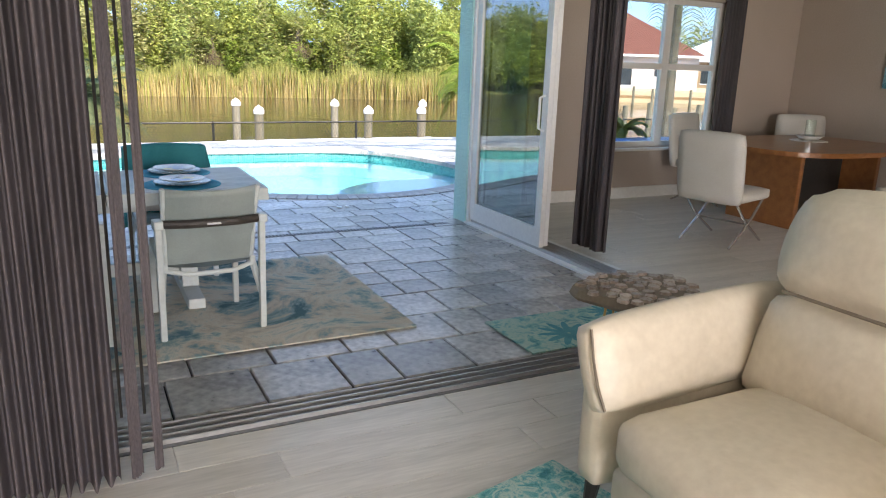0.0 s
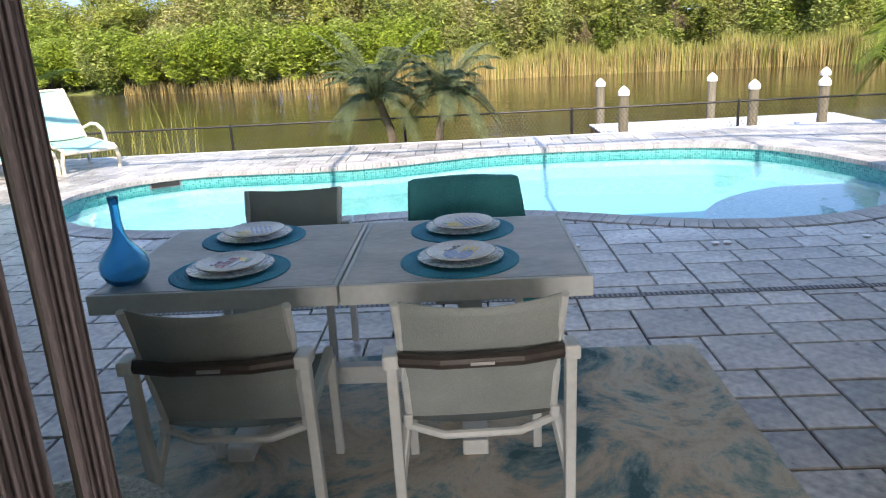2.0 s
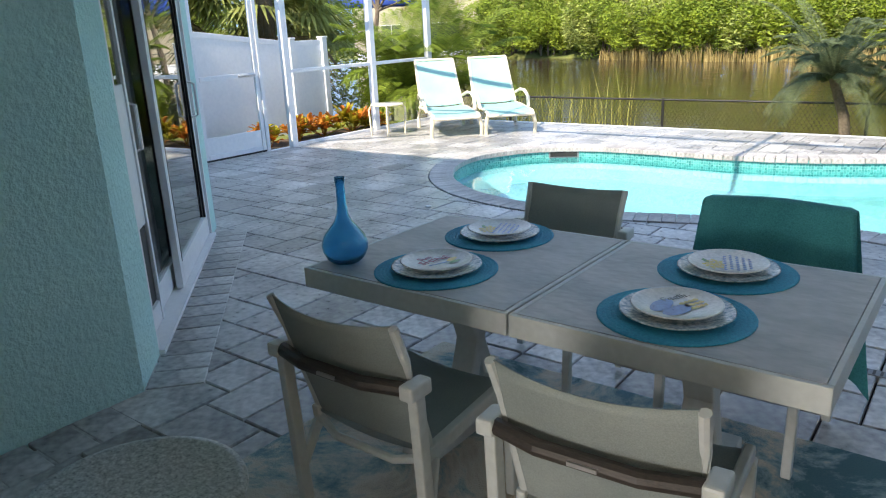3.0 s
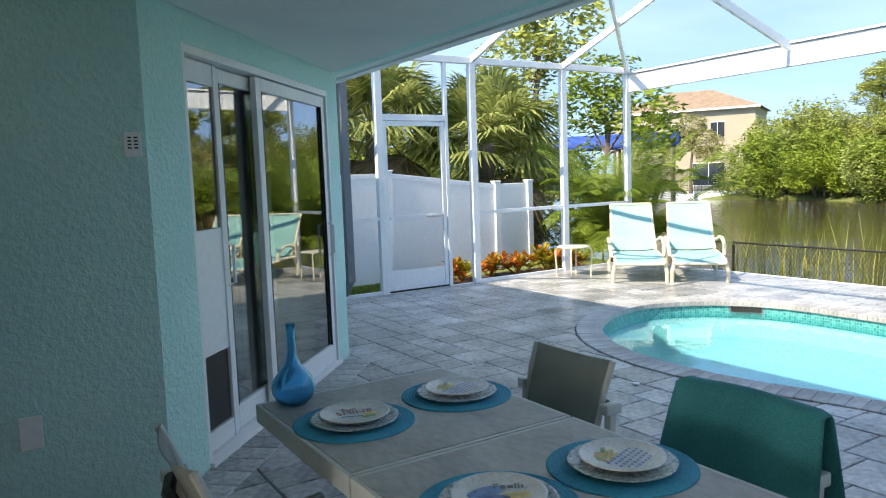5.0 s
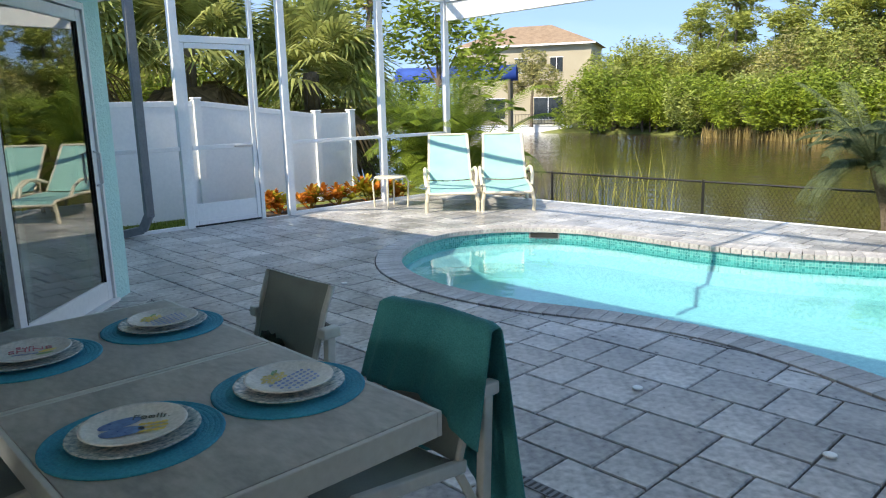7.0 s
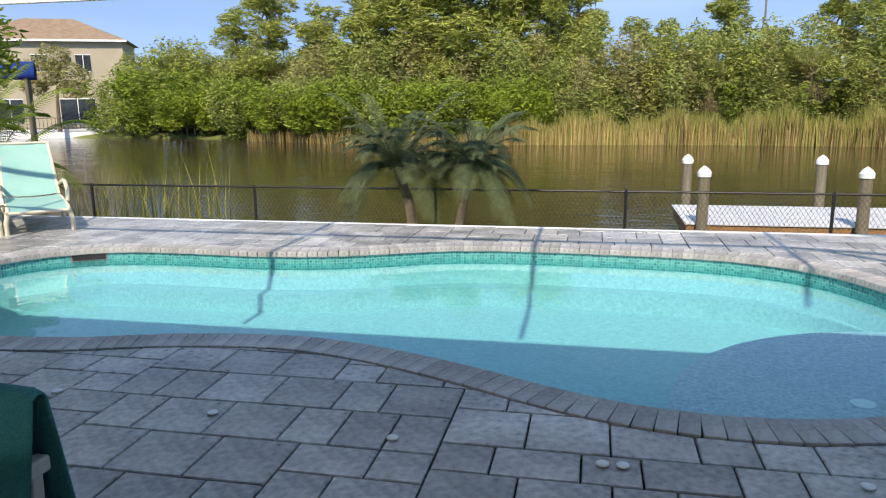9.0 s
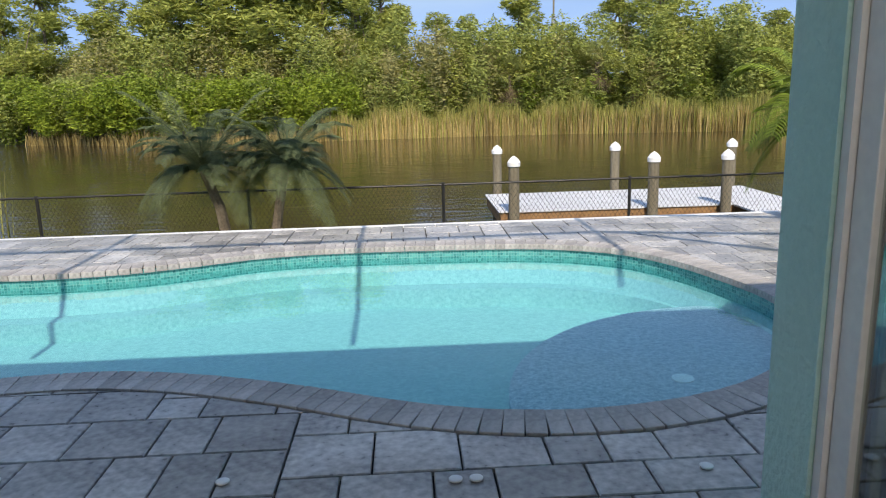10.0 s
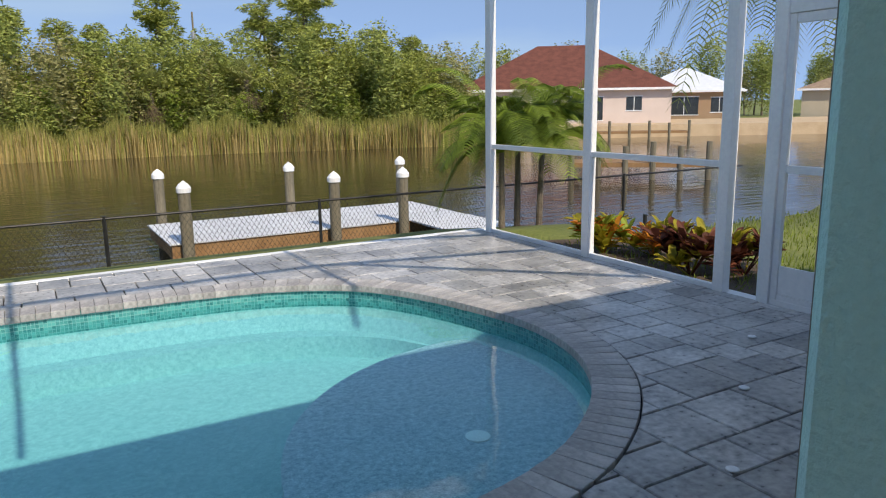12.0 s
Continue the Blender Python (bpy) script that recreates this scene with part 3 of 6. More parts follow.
def framed_panel(parent_m, name, x0, x1, y, z0, z1, label, glass=DOOR_GLASS, stile=0.085, handle=None):
    """A sliding glass panel; local x along the wall, y its depth."""
    d = empty(name, parent_m, label, "sliding door")
    t = 0.022
    part("stile", boxed(x0, x0 + stile, y - t, y + t, z0, z1, None, 0.004), WHITE, d)
    part("stile", boxed(x1 - stile, x1, y - t, y + t, z0, z1, None, 0.004), WHITE, d)
    part("rail", boxed(x0 + stile, x1 - stile, y - t, y + t, z1 - 0.09, z1, None, 0.004), WHITE, d)
    part("rail", boxed(x0 + stile, x1 - stile, y - t, y + t, z0, z0 + 0.16, None, 0.004), WHITE, d)
    for e in ((x0 + stile, x0 + stile + 0.008, z0 + 0.16, z1 - 0.09), (x1 - stile - 0.008, x1 - stile, z0 + 0.16, z1 - 0.09)):
        part("gasket", boxed(e[0], e[1], y - t - 0.002, y - 0.006, e[2], e[3]), METAL_DARK, d)
    g = part("pane", boxed(x0 + stile, x1 - stile, y - 0.003, y + 0.003, z0 + 0.16, z1 - 0.09), glass, d)
    g.visible_shadow = False
    if handle is not None:
        for s in (-1, 1):
            h = part("handle", tubed([(handle, y + s * t, 1.0), (handle, y + s * (t + 0.05), 1.02), (handle, y + s * (t + 0.05), 1.26), (handle, y + s * t, 1.28)], 0.011), WHITE, d, "white pull handle")
    return d


door = structure(empty("door_1", CANT_M, "", ""), "white slider frame in the canted stucco wall", "door frame")
part("jamb", boxed(D0, D0 + 0.03, 0.0, 0.17, 0.03, DH), WHITE, door)
part("jamb", boxed(D1 - 0.03, D1, 0.0, 0.17, 0.03, DH), WHITE, door)
part("head", boxed(D0 + 0.031, D1 - 0.031, 0.0, 0.17, DH - 0.05, DH - 0.002), WHITE, door)
part("sill", boxed(D0, D1, -0.03, 0.19, 0.0, 0.03), WHITE, door)
pet = empty("pet_door_panel", CANT_M, "white pet door insert with a dark flap and window", "pet door")
part("frame", boxed(D0 + 0.032, D0 + 0.07, 0.05, 0.09, 0.04, 2.38), WHITE, pet)
part("frame", boxed(D0 + 0.44, D0 + 0.48, 0.05, 0.09, 0.04, 2.38), WHITE, pet)
part("panel", boxed(D0 + 0.07, D0 + 0.44, 0.06, 0.08, 0.62, 1.38), VINYL, pet)
part("rail", boxed(D0 + 0.07, D0 + 0.44, 0.055, 0.085, 0.04, 0.16), WHITE, pet)
part("rail", boxed(D0 + 0.07, D0 + 0.44, 0.055, 0.085, 2.25, 2.38), WHITE, pet)
part("flap", boxed(D0 + 0.08, D0 + 0.43, 0.066, 0.074, 0.17, 0.61), METAL_DARK, pet, "dark rubber pet flap")
part("pane", boxed(D0 + 0.07, D0 + 0.44, 0.066, 0.072, 1.385, 2.245), DOOR_GLASS, pet)
framed_panel(CANT_M, "sliding_door", D0 + 0.49, 1.72, 0.105, 0.035, 2.38, "white framed glass sliding panel of the bedroom", handle=D0 + 0.535)
framed_panel(CANT_M, "sliding_door", 1.40, D1 - 0.035, 0.04, 0.035, 2.38, "white framed glass sliding panel, drawn forward", handle=D1 - 0.085)
DARK_ROOM = material("bedroom_shade_sheet", (0.05, 0.05, 0.055), (0.09, 0.085, 0.085), 0.9, 0, 3, 40, 0.1)


def pleated(name, a, b, z0, z1, mat, label, category, folds=14, depth=0.05, thick=0.006, seed=1):
    """A hanging pleated drape from plan point a to b."""
    rnd = random.Random(seed)
    a, b = Vector(a), Vector(b)
    d = (b - a).normalized()
    r = Vector((d.y, -d.x))
    n = folds * 8
    zs = [z0, z0 + 0.25, (z0 + z1) / 2, z1 - 0.2, z1]
    phase = [rnd.uniform(-0.5, 0.5) for _ in range(folds + 2)]
    amp = [rnd.uniform(0.6, 1.2) for _ in range(folds + 2)]
    cols = []
    for i in range(n + 1):
        u = i / n
        k = int(u * folds)
        sway = 0.35 * math.sin(11.0 * u + seed) / folds + 0.22 * math.sin(29.0 * u + 2 * seed) / folds
        p = a + (b - a) * u + r * depth * amp[k] * math.sin(2 * math.pi * (u + sway * min(1, 6 * u, 6 * (1 - u))) * folds)
        cols.append(p)
    vs, fs = [], []
    for side in (0, 1):
        for j, z in enumerate(zs):
            for i, p in enumerate(cols):
                lean = 1 + 0.10 * (1 - j / 4)
                q = a + (p - a) * 1.0 + r * (side * thick) + r * 0.01 * (lean - 1)
                vs.append((q.x, q.y, z))
    m = n + 1
    half = len(zs) * m
    for j in range(len(zs) - 1):
        for i in range(n):
            k = j * m + i
            fs.append((k, k + 1, k + 1 + m, k + m))
            fs.append((half + k, half + k + m, half + k + 1 + m, half + k + 1))
    ob = raw(name, vs, fs, mat, smooth=True)
    return tagged(ob, label, category)


# dark sheet added behind the glass; its colour stands in for the room's shade
pleated("curtain", (-3.2, 4.2), (-4.1, 5.0), 0.03, 2.4, DARK_ROOM, "dark pleated sheet standing in for the unlit bedroom behind the slider", "curtain", 10)

# dining slider in the wall at the right of the patio
SX = 3.36
DIN_M = Matrix.Translation((SX, 2.64, 0)) @ Matrix.Rotation(radians(90), 4, "Z")     # x along +y, y towards the patio
d2 = structure(empty("door_2", DIN_M, "", ""), "white multi-track slider frame between patio and dining room", "door frame")
part("jamb", boxed(2.999, 3.034, -0.33, -0.012, 0.02, 2.43), WHITE, d2)
part("sill", boxed(-0.02, 3.034, -0.34, 0.012, -0.02, 0.018), WHITE, d2)
for k in range(4):
    part("track", boxed(0.0, 2.994, -0.054 - 0.06 * k, -0.046 - 0.06 * k, 0.018, 0.045), ALUMINIUM, d2, "aluminium slider track")
framed_panel(DIN_M, "sliding_door", 1.80, 2.994, -0.05, 0.046, 2.40, "white framed glass sliding panel of the dining room", handle=1.845)
framed_panel(DIN_M, "sliding_door", 1.83, 2.994, -0.115, 0.046, 2.40, "white framed glass sliding panel stacked behind", glass=GLASS)
# living room slider: tracks across the opening, panels stacked at one end
LIV_M = Matrix.Translation((LW + 0.02, 2.41, 0))
d3 = structure(empty("door_3", LIV_M, "", ""), "metal multi-track threshold of the open living room slider", "door frame")
part("sill", boxed(0.0, 5.14, 0.0, 0.205, -0.02, -0.002), GREY_PIPE, d3, "grey metal threshold")
for k in range(4):
    part("track", boxed(0.0, 5.14, 0.022 + 0.05 * k, 0.03 + 0.05 * k, -0.002, 0.018), ALUMINIUM, d3, "aluminium slider track")
for k in range(3):
    framed_panel(LIV_M, "sliding_door", 0.02, 1.75 - 0.03 * k, 0.03 + 0.055 * k, 0.02, 2.40, "white framed glass panel stacked beside the opening", glass=GLASS)

# ---------------------------------------------------------------- patio dining set
SLING = material("grey_mesh_sling", (0.21, 0.25, 0.245), (0.33, 0.375, 0.365), 0.8, 0, 4, 260, 0.35)
FRAME = material("white_chair_frame", (0.50, 0.54, 0.54), (0.60, 0.64, 0.64), 0.45, 0, 3, 40, 0.03)
DARKBAR = material("dark_stained_bar", (0.025, 0.02, 0.018), (0.06, 0.05, 0.045), 0.5, 0, 5, 40, 0.1, stretch_to=(1, 8, 8))
STONE_TOP = material("grey_ceramic_top", (0.27, 0.28, 0.275), (0.47, 0.475, 0.465), 0.42, 0, 3, 22, 0.05, stretch_to=(1, 2.2, 1))
TX0, TX1, TY0, TY1, TZ, TS = -0.737, 1.052, 3.92, 4.82, 0.75, 0.163


def patio_table():
    t = empty("patio_table", pose(0, 0, 0), "white aluminium patio table with a grey ceramic top", "table")
    for x0, x1 in ((TX0, TS - 0.004), (TS + 0.004, TX1)):
        part("tabletop", boxed(x0 + 0.018, x1 - 0.018, TY0 + 0.018, TY1 - 0.018, TZ - 0.03, TZ, None, 0.002), STONE_TOP, t, "grey mottled ceramic panel")
        for a in ((x0, x1, TY0, TY0 + 0.017), (x0, x1, TY1 - 0.017, TY1)):
            part("edge", boxed(*a, TZ - 0.075, TZ - 0.001, None, 0.003), FRAME, t)
        for a in ((x0, x0 + 0.017, TY0 + 0.0175, TY1 - 0.0175), (x1 - 0.017, x1, TY0 + 0.0175, TY1 - 0.0175)):
            part("edge", boxed(*a, TZ - 0.075, TZ - 0.001, None, 0.003), FRAME, t)
    part("apron", boxed(-0.45, 0.78, 4.15, 4.20, 0.60, 0.672, None, 0.004), FRAME, t)
    part("apron", boxed(-0.45, 0.78, 4.54, 4.59, 0.60, 0.672, None, 0.004), FRAME, t)
    for x in (-0.30, 0.62):
        part("leg", beamed((x, 4.26, 0.08), (x, 4.46, 0.66), 0.10, 0.06, 0.006), FRAME, t)
        part("leg", beamed((x, 4.48, 0.08), (x, 4.28, 0.66), 0.10, 0.06, 0.006), FRAME, t)
        part("foot", boxed(x - 0.05, x + 0.05, 4.00, 4.74, 0.008, 0.075, None, 0.008), FRAME, t)
    part("stretcher", boxed(-0.25, 0.57, 4.34, 4.40, 0.16, 0.24, None, 0.005), FRAME, t)
    part("extension_catch", boxed(0.50, 0.60, TY0 + 0.03, TY0 + 0.06, 0.655, 0.673), ALUMINIUM, t)


patio_table()


def patio_chair(m, label):
    """Faces +y; origin on the floor under the seat."""
    c = empty("patio_chair", m, label, "chair", "chairs round the patio table")
    w = 0.268
    for s in (-1, 1):
        part("leg", beamed((s * w, -0.24, 0), (s * w, -0.27, 0.63), 0.042, 0.034, 0.006), FRAME, c)
        part("leg", beamed((s * (w - 0.03), 0.25, 0), (s * (w - 0.03), 0.235, 0.42), 0.036, 0.034, 0.006), FRAME, c)
        part("bracket", boxed(s * w - 0.024, s * w + 0.024, -0.315, -0.225, 0.622, 0.668, None, 0.008), FRAME, c)
        part("seat_rail", beamed((s * (w - 0.035), 0.25, 0.435), (s * (w - 0.035), -0.20, 0.39), 0.03, 0.045, 0.006), FRAME, c)
        part("back_stile", tubed([(s * (w - 0.04), -0.17, 0.38), (s * (w - 0.035), -0.22, 0.55), (s * (w - 0.03), -0.27, 0.72), (s * (w - 0.025), -0.315, 0.832)], 0.014), FRAME, c)
        part("brace", beamed((s * w, -0.245, 0.20), (s * (w - 0.03), -0.17, 0.37), 0.03, 0.03, 0.005), FRAME, c)
    vs, fs = [], []
    nx, nz = 10, 8
    for side in (0, 1):
        for j in range(nz + 1):
            v = j / nz
            for i in range(nx + 1):
                u = 2 * i / nx - 1
                z = 0.40 + 0.435 * v + (0.018 * (u * u - 1) if j == nz else 0)
                y = -0.175 - 0.135 * v - 0.035 * (1 - u * u) * (0.3 + 0.7 * v)
                vs.append((u * (w - 0.035), y - 0.007 * side, z))
    k = (nx + 1) * (nz + 1)
    for j in range(nz):
        for i in range(nx):
            a = j * (nx + 1) + i
            fs += [(a, a + 1, a + nx + 2, a + nx + 1), (k + a, k + a + nx + 1, k + a + nx + 2, k + a + 1)]
    for i in range(nx):
        a = nz * (nx + 1) + i
        fs.append((a, a + 1, k + a + 1, k + a))
    raw("backrest", vs, fs, SLING, c, "grey woven mesh backrest", True)
    vs, fs = [], []
    for side in (0, 1):
        for j in range(9):
            v = j / 8
            for i in range(nx + 1):
                u = 2 * i / nx - 1
                vs.append((u * (w - 0.04), -0.19 + 0.47 * v, 0.40 + 0.05 * v - 0.022 * (1 - u * u) - (0.03 if j == 8 else 0) - 0.006 * side))
    k = (nx + 1) * 9
    for j in range(8):
        for i in range(nx):
            a = j * (nx + 1) + i
            fs += [(a, a + 1, a + nx + 2, a + nx + 1), (k + a, k + a + nx + 1, k + a + nx + 2, k + a + 1)]
    raw("seat", vs, fs, SLING, c, "grey woven mesh seat", True)
    part("back_bar", tubed([(-w + 0.01, -0.285, 0.645), (-0.12, -0.322, 0.645), (0.12, -0.322, 0.645), (w - 0.01, -0.285, 0.645)], 0.022, 10), DARKBAR, c, "dark wrapped crossbar")
    part("badge", boxed(-0.035, 0.035, -0.348, -0.342, 0.640, 0.650), ALUMINIUM, c, "small metal badge")
    part("lower_bar", tubed([(-w + 0.03, -0.18, 0.37), (-0.12, -0.215, 0.345), (0.12, -0.215, 0.345), (w - 0.03, -0.18, 0.37)], 0.014), FRAME, c)
    part("front_bar", tubed([(-w + 0.03, 0.235, 0.40), (w - 0.03, 0.235, 0.40)], 0.013), FRAME, c)
    return c


ch = patio_chair(pose(-0.15, 3.80, 0.014), "grey mesh patio chair with a dark crossbar")
copy_thing(ch, pose(0.635, 3.79, 0.014, 0, 0, 3))
copy_thing(ch, pose(-0.27, 4.91, 0.014, 0, 0, 181))["label"] = "grey mesh patio chair with a dark cloth on it"
copy_thing(ch, pose(0.61, 4.91, 0.014, 0, 0, 179))["label"] = "patio chair covered by a teal towel"

TEAL = material("teal_towel", (0.02, 0.19, 0.22), (0.06, 0.35, 0.38), 0.95, 0, 4, 180, 0.6, depth=0.01)
BLUE_MAT = material("blue_woven_placemat", (0.010, 0.24, 0.42), (0.035, 0.42, 0.62), 0.75, 0, 6, 120, 0.3)
PLATE = material("glazed_plate", (0.62, 0.65, 0.66), (0.80, 0.82, 0.82), 0.22, 0, 45, 90, 0.05)
PLATE_RIM = material("pale_aqua_plate", (0.10, 0.22, 0.28), (0.66, 0.74, 0.77), 0.22, 0, 55, 90, 0.05)
YELLOW = material("yellow_glaze", (0.55, 0.40, 0.04), (0.75, 0.60, 0.12), 0.3, 0, 20, 60, 0.03)
INK_BLUE = material("blue_glaze", (0.04, 0.12, 0.38), (0.10, 0.25, 0.55), 0.3, 0, 40, 80, 0.03)
INK_RED = material("crimson_glaze", (0.35, 0.02, 0.08), (0.5, 0.05, 0.12), 0.3, 0, 20, 60, 0.03)
INK_DARK = material("dark_glaze", (0.03, 0.05, 0.05), (0.06, 0.09, 0.08), 0.3, 0, 20, 60, 0.03)
INK_GREEN = material("green_glaze", (0.05, 0.22, 0.05), (0.12, 0.35, 0.10), 0.3, 0, 20, 60, 0.03)


def towel():
    """Hangs over the chair's back: a straight top edge, the table side short, the far side long, one corner trailing."""
    vs, fs = [], []
    nu, nv = 40, 44
    for j in range(nv + 1):
        q = -0.30 + 0.92 * j / nv             # along the cloth over the top; q below 0 hangs on the table side
        for i in range(nu + 1):
            u = 2 * i / nu - 1
            hang = max(0.0, abs(q) - 0.022)
            limp = min(1.0, hang * 3.2)
            fold = limp * (0.020 * math.sin(5.2 * u + 0.9 + 1.5 * q) + 0.013 * math.sin(12.5 * u - 3 * q) + 0.006 * math.sin(27 * u + 5 * q))
            trail = max(0.0, u) ** 2
            x = u * 0.284 * (1 + 0.10 * hang) + 0.16 * hang * trail
            z = 0.874 - hang * (1 + 0.30 * trail) + 0.006 * math.cos(3 * u) - 0.012 * max(0.0, abs(u) - 0.9) / 0.1
            if q < 0:                         # pulled tight down the backrest, then loose
                y = -0.026 * min(1, abs(q) / 0.022) - 0.36 * hang - 0.03 * limp + 0.8 * fold
            else:
                y = 0.026 * min(1, abs(q) / 0.022) + 0.05 * hang + fold
            vs.append((0.61 + x, 5.222 + y, z))
    for j in range(nv):
        for i in range(nu):
            a = j * (nu + 1) + i
            fs.append((a, a + 1, a + nu + 2, a + nu + 1))
    ob = raw("towel", vs, fs, TEAL, smooth=True)
    mod = ob.modifiers.new("thickness", "SOLIDIFY")
    mod.thickness = 0.006
    tagged(ob, "teal plush towel draped over a chair back", "towel")


towel()


def crumple(name, x, y, z, rx, ry, rz, mat, label, category, seed):
    bm = bmesh.new()
    bmesh.ops.create_icosphere(bm, subdivisions=4, radius=1)
    for v in bm.verts:
        q = v.co * 2.2 + Vector((seed, 0, 0))
        v.co *= 0.75 + 0.55 * noise.noise(q) + 0.25 * noise.noise(q * 2.7)
        v.co = Vector((v.co.x * rx, v.co.y * ry, max(-0.35, v.co.z) * rz))
    lo = min(v.co.z for v in bm.verts)
    ob = part(name, bm, mat, None, "", True)
    ob.location = (x, y, z - lo)
    return tagged(ob, label, category)


SWIM = material("dark_swim_cloth", (0.006, 0.012, 0.012), (0.02, 0.06, 0.055), 0.8, 0, 9, 60, 0.4)
crumple("bundled_cloth", -0.31, 5.06, 0.44, 0.13, 0.10, 0.14, SWIM, "crumpled dark swimwear lying on the chair seat", "clothing", 3)

# vase
VASE = bpy.data.materials.new("cobalt_glass")
VASE.use_nodes = True
vp = VASE.node_tree.nodes["Principled BSDF"]
vp.inputs["Base Color"].default_value = (0.16, 0.70, 1.0, 1)
vp.inputs["Roughness"].default_value = 0.04
vp.inputs["Transmission Weight"].default_value = 0.85
vp.inputs["IOR"].default_value = 1.45
vz = lathe([(0.035, 0.0), (0.055, 0.004), (0.072, 0.02), (0.086, 0.05), (0.088, 0.075), (0.078, 0.105), (0.055, 0.135), (0.034, 0.16),
            (0.022, 0.19), (0.017, 0.23), (0.0165, 0.29), (0.0195, 0.322), (0.020, 0.328), (0.016, 0.326), (0.0125, 0.29), (0.013, 0.23),
            (0.018, 0.19), (0.030, 0.158), (0.050, 0.134), (0.073, 0.104), (0.083, 0.075), (0.081, 0.05), (0.068, 0.022), (0.03, 0.012)], 40)
vase = part("vase", vz, VASE, None, "", True)
vase.location = (-0.64, 4.05, TZ + 0.001)
tagged(vase, "cobalt blue glass bottle vase with a long neck", "vase")


def text_on(words, size, m, mat, parent):
    cu = bpy.data.curves.new("lettering", "FONT")
    cu.body, cu.size, cu.align_x, cu.align_y, cu.extrude = words, size, "CENTER", "CENTER", 0.0004
    tmp = bpy.data.objects.new("lettering", cu)
    me = bpy.data.meshes.new_from_object(tmp)
    bpy.data.objects.remove(tmp)
    me.materials.append(mat)
    ob = new("lettering", me)
    ob.parent = parent
    ob.matrix_basis = m
    return ob


def disc(bm, x, y, z, rx, ry, turn, n=20, h=0.0006):
    c, s = math.cos(turn), math.sin(turn)
    lo = [bm.verts.new((x + rx * math.cos(a) * c - ry * math.sin(a) * s, y + rx * math.cos(a) * s + ry * math.sin(a) * c, z + h))
          for a in [2 * math.pi * k / n for k in range(n)]]
    bm.faces.new(lo)
    return bm


def setting(x, y, turn, motif):
    R = 0.226
    prof = [(R, 0.0)]
    for k in range(16):                                   # ribbed rings of the woven mat
        r = R - k * R / 16
        prof += [(r, 0.003), (r - R / 32, 0.006), (r - R / 17, 0.003)]
    mat_ = part("placemat", lathe([(max(0.0005, r), z) for r, z in prof], 40), BLUE_MAT, None, "", True)
    mat_.location = (x, y, TZ)
    tagged(mat_, "round blue ribbed woven placemat", "placemat", "placemats on the patio table")

    def plate(r, z, m, label):
        ob = part("plate", lathe([(r * 0.55, 0), (r * 0.6, 0.002), (r * 0.95, 0.012), (r, 0.016), (r * 0.985, 0.019), (r * 0.93, 0.0165), (r * 0.6, 0.007), (r * 0.02, 0.006)], 40), m, None, "", True)
        ob.location = (x + 0.004, y, z)
        ob.rotation_euler = (0, 0, turn)
        return tagged(ob, label, "plate", "plates on the patio table")

    plate(0.165, TZ + 0.006, PLATE_RIM, "large pale aqua patterned dinner plate")
    p = plate(0.132, TZ + 0.0235, PLATE, "white patterned salad plate stacked on a dinner plate")
    z = 0.0085
    if motif == "sandals":
        p["label"] = "white salad plate printed with blue sandals and lettering"
        for dx, dy, a in ((-0.035, 0.025, 0.4), (-0.028, -0.03, 0.1)):
            part("motif", disc(bmesh.new(), dx, dy, z, 0.056, 0.028, a), INK_BLUE, p)
        bm = bmesh.new()
        for k in range(12):
            disc(bm, 0.02 + 0.018 * (k % 4), -0.045 + 0.022 * (k // 4), z, 0.010, 0.008, 0.3, 10)
        part("motif", bm, YELLOW, p)
        text_on("Feelin'", 0.042, pose(0.045, 0.045, z + 0.0006, 0, 0, -8), INK_DARK, p)
    elif motif == "words":
        p["label"] = "white salad plate printed with red and blue lettering"
        text_on("Sun", 0.040, pose(-0.02, 0.05, z + 0.0006, 0, 0, 8), INK_RED, p)
        text_on("SHINE", 0.050, pose(0, 0.012, z + 0.0006, 0, 0, 8), INK_RED, p)
        part("motif", boxed(-0.05, 0.03, -0.035, -0.028, z, z + 0.0006), INK_BLUE, p)
        part("motif", disc(bmesh.new(), 0.055, -0.015, z, 0.03, 0.013, 0.5), YELLOW, p)
        part("motif", disc(bmesh.new(), 0.05, -0.045, z, 0.028, 0.01, 0.2), INK_GREEN, p)
    else:
        p["label"] = "white salad plate printed with a yellow pineapple"
        bm = bmesh.new()
        rnd = random.Random(5)
        for k in range(22):
            a = k * 2.399
            r = 0.010 * math.sqrt(k)
            disc(bm, -0.02 + r * math.cos(a), 0.045 + 0.7 * r * math.sin(a), z, 0.010, 0.007, 0.4, 8)
        part("motif", bm, YELLOW, p)
        bm = bmesh.new()
        for k in range(40):
            disc(bm, -0.07 + 0.02 * (k % 8) + 0.01 * (k // 8 % 2), -0.07 + 0.02 * (k // 8), z, 0.0085, 0.0055, 0.3, 8)
        part("motif", bm, INK_BLUE, p)
        part("motif", disc(bmesh.new(), 0.02, 0.075, z, 0.03, 0.008, 0.5), INK_GREEN, p)


setting(-0.285, 4.15, 1.2, "words")
setting(-0.325, 4.63, 1.9, "pineapple")
setting(0.59, 4.165, 1.15, "sandals")
setting(0.60, 4.62, 1.9, "pineapple")

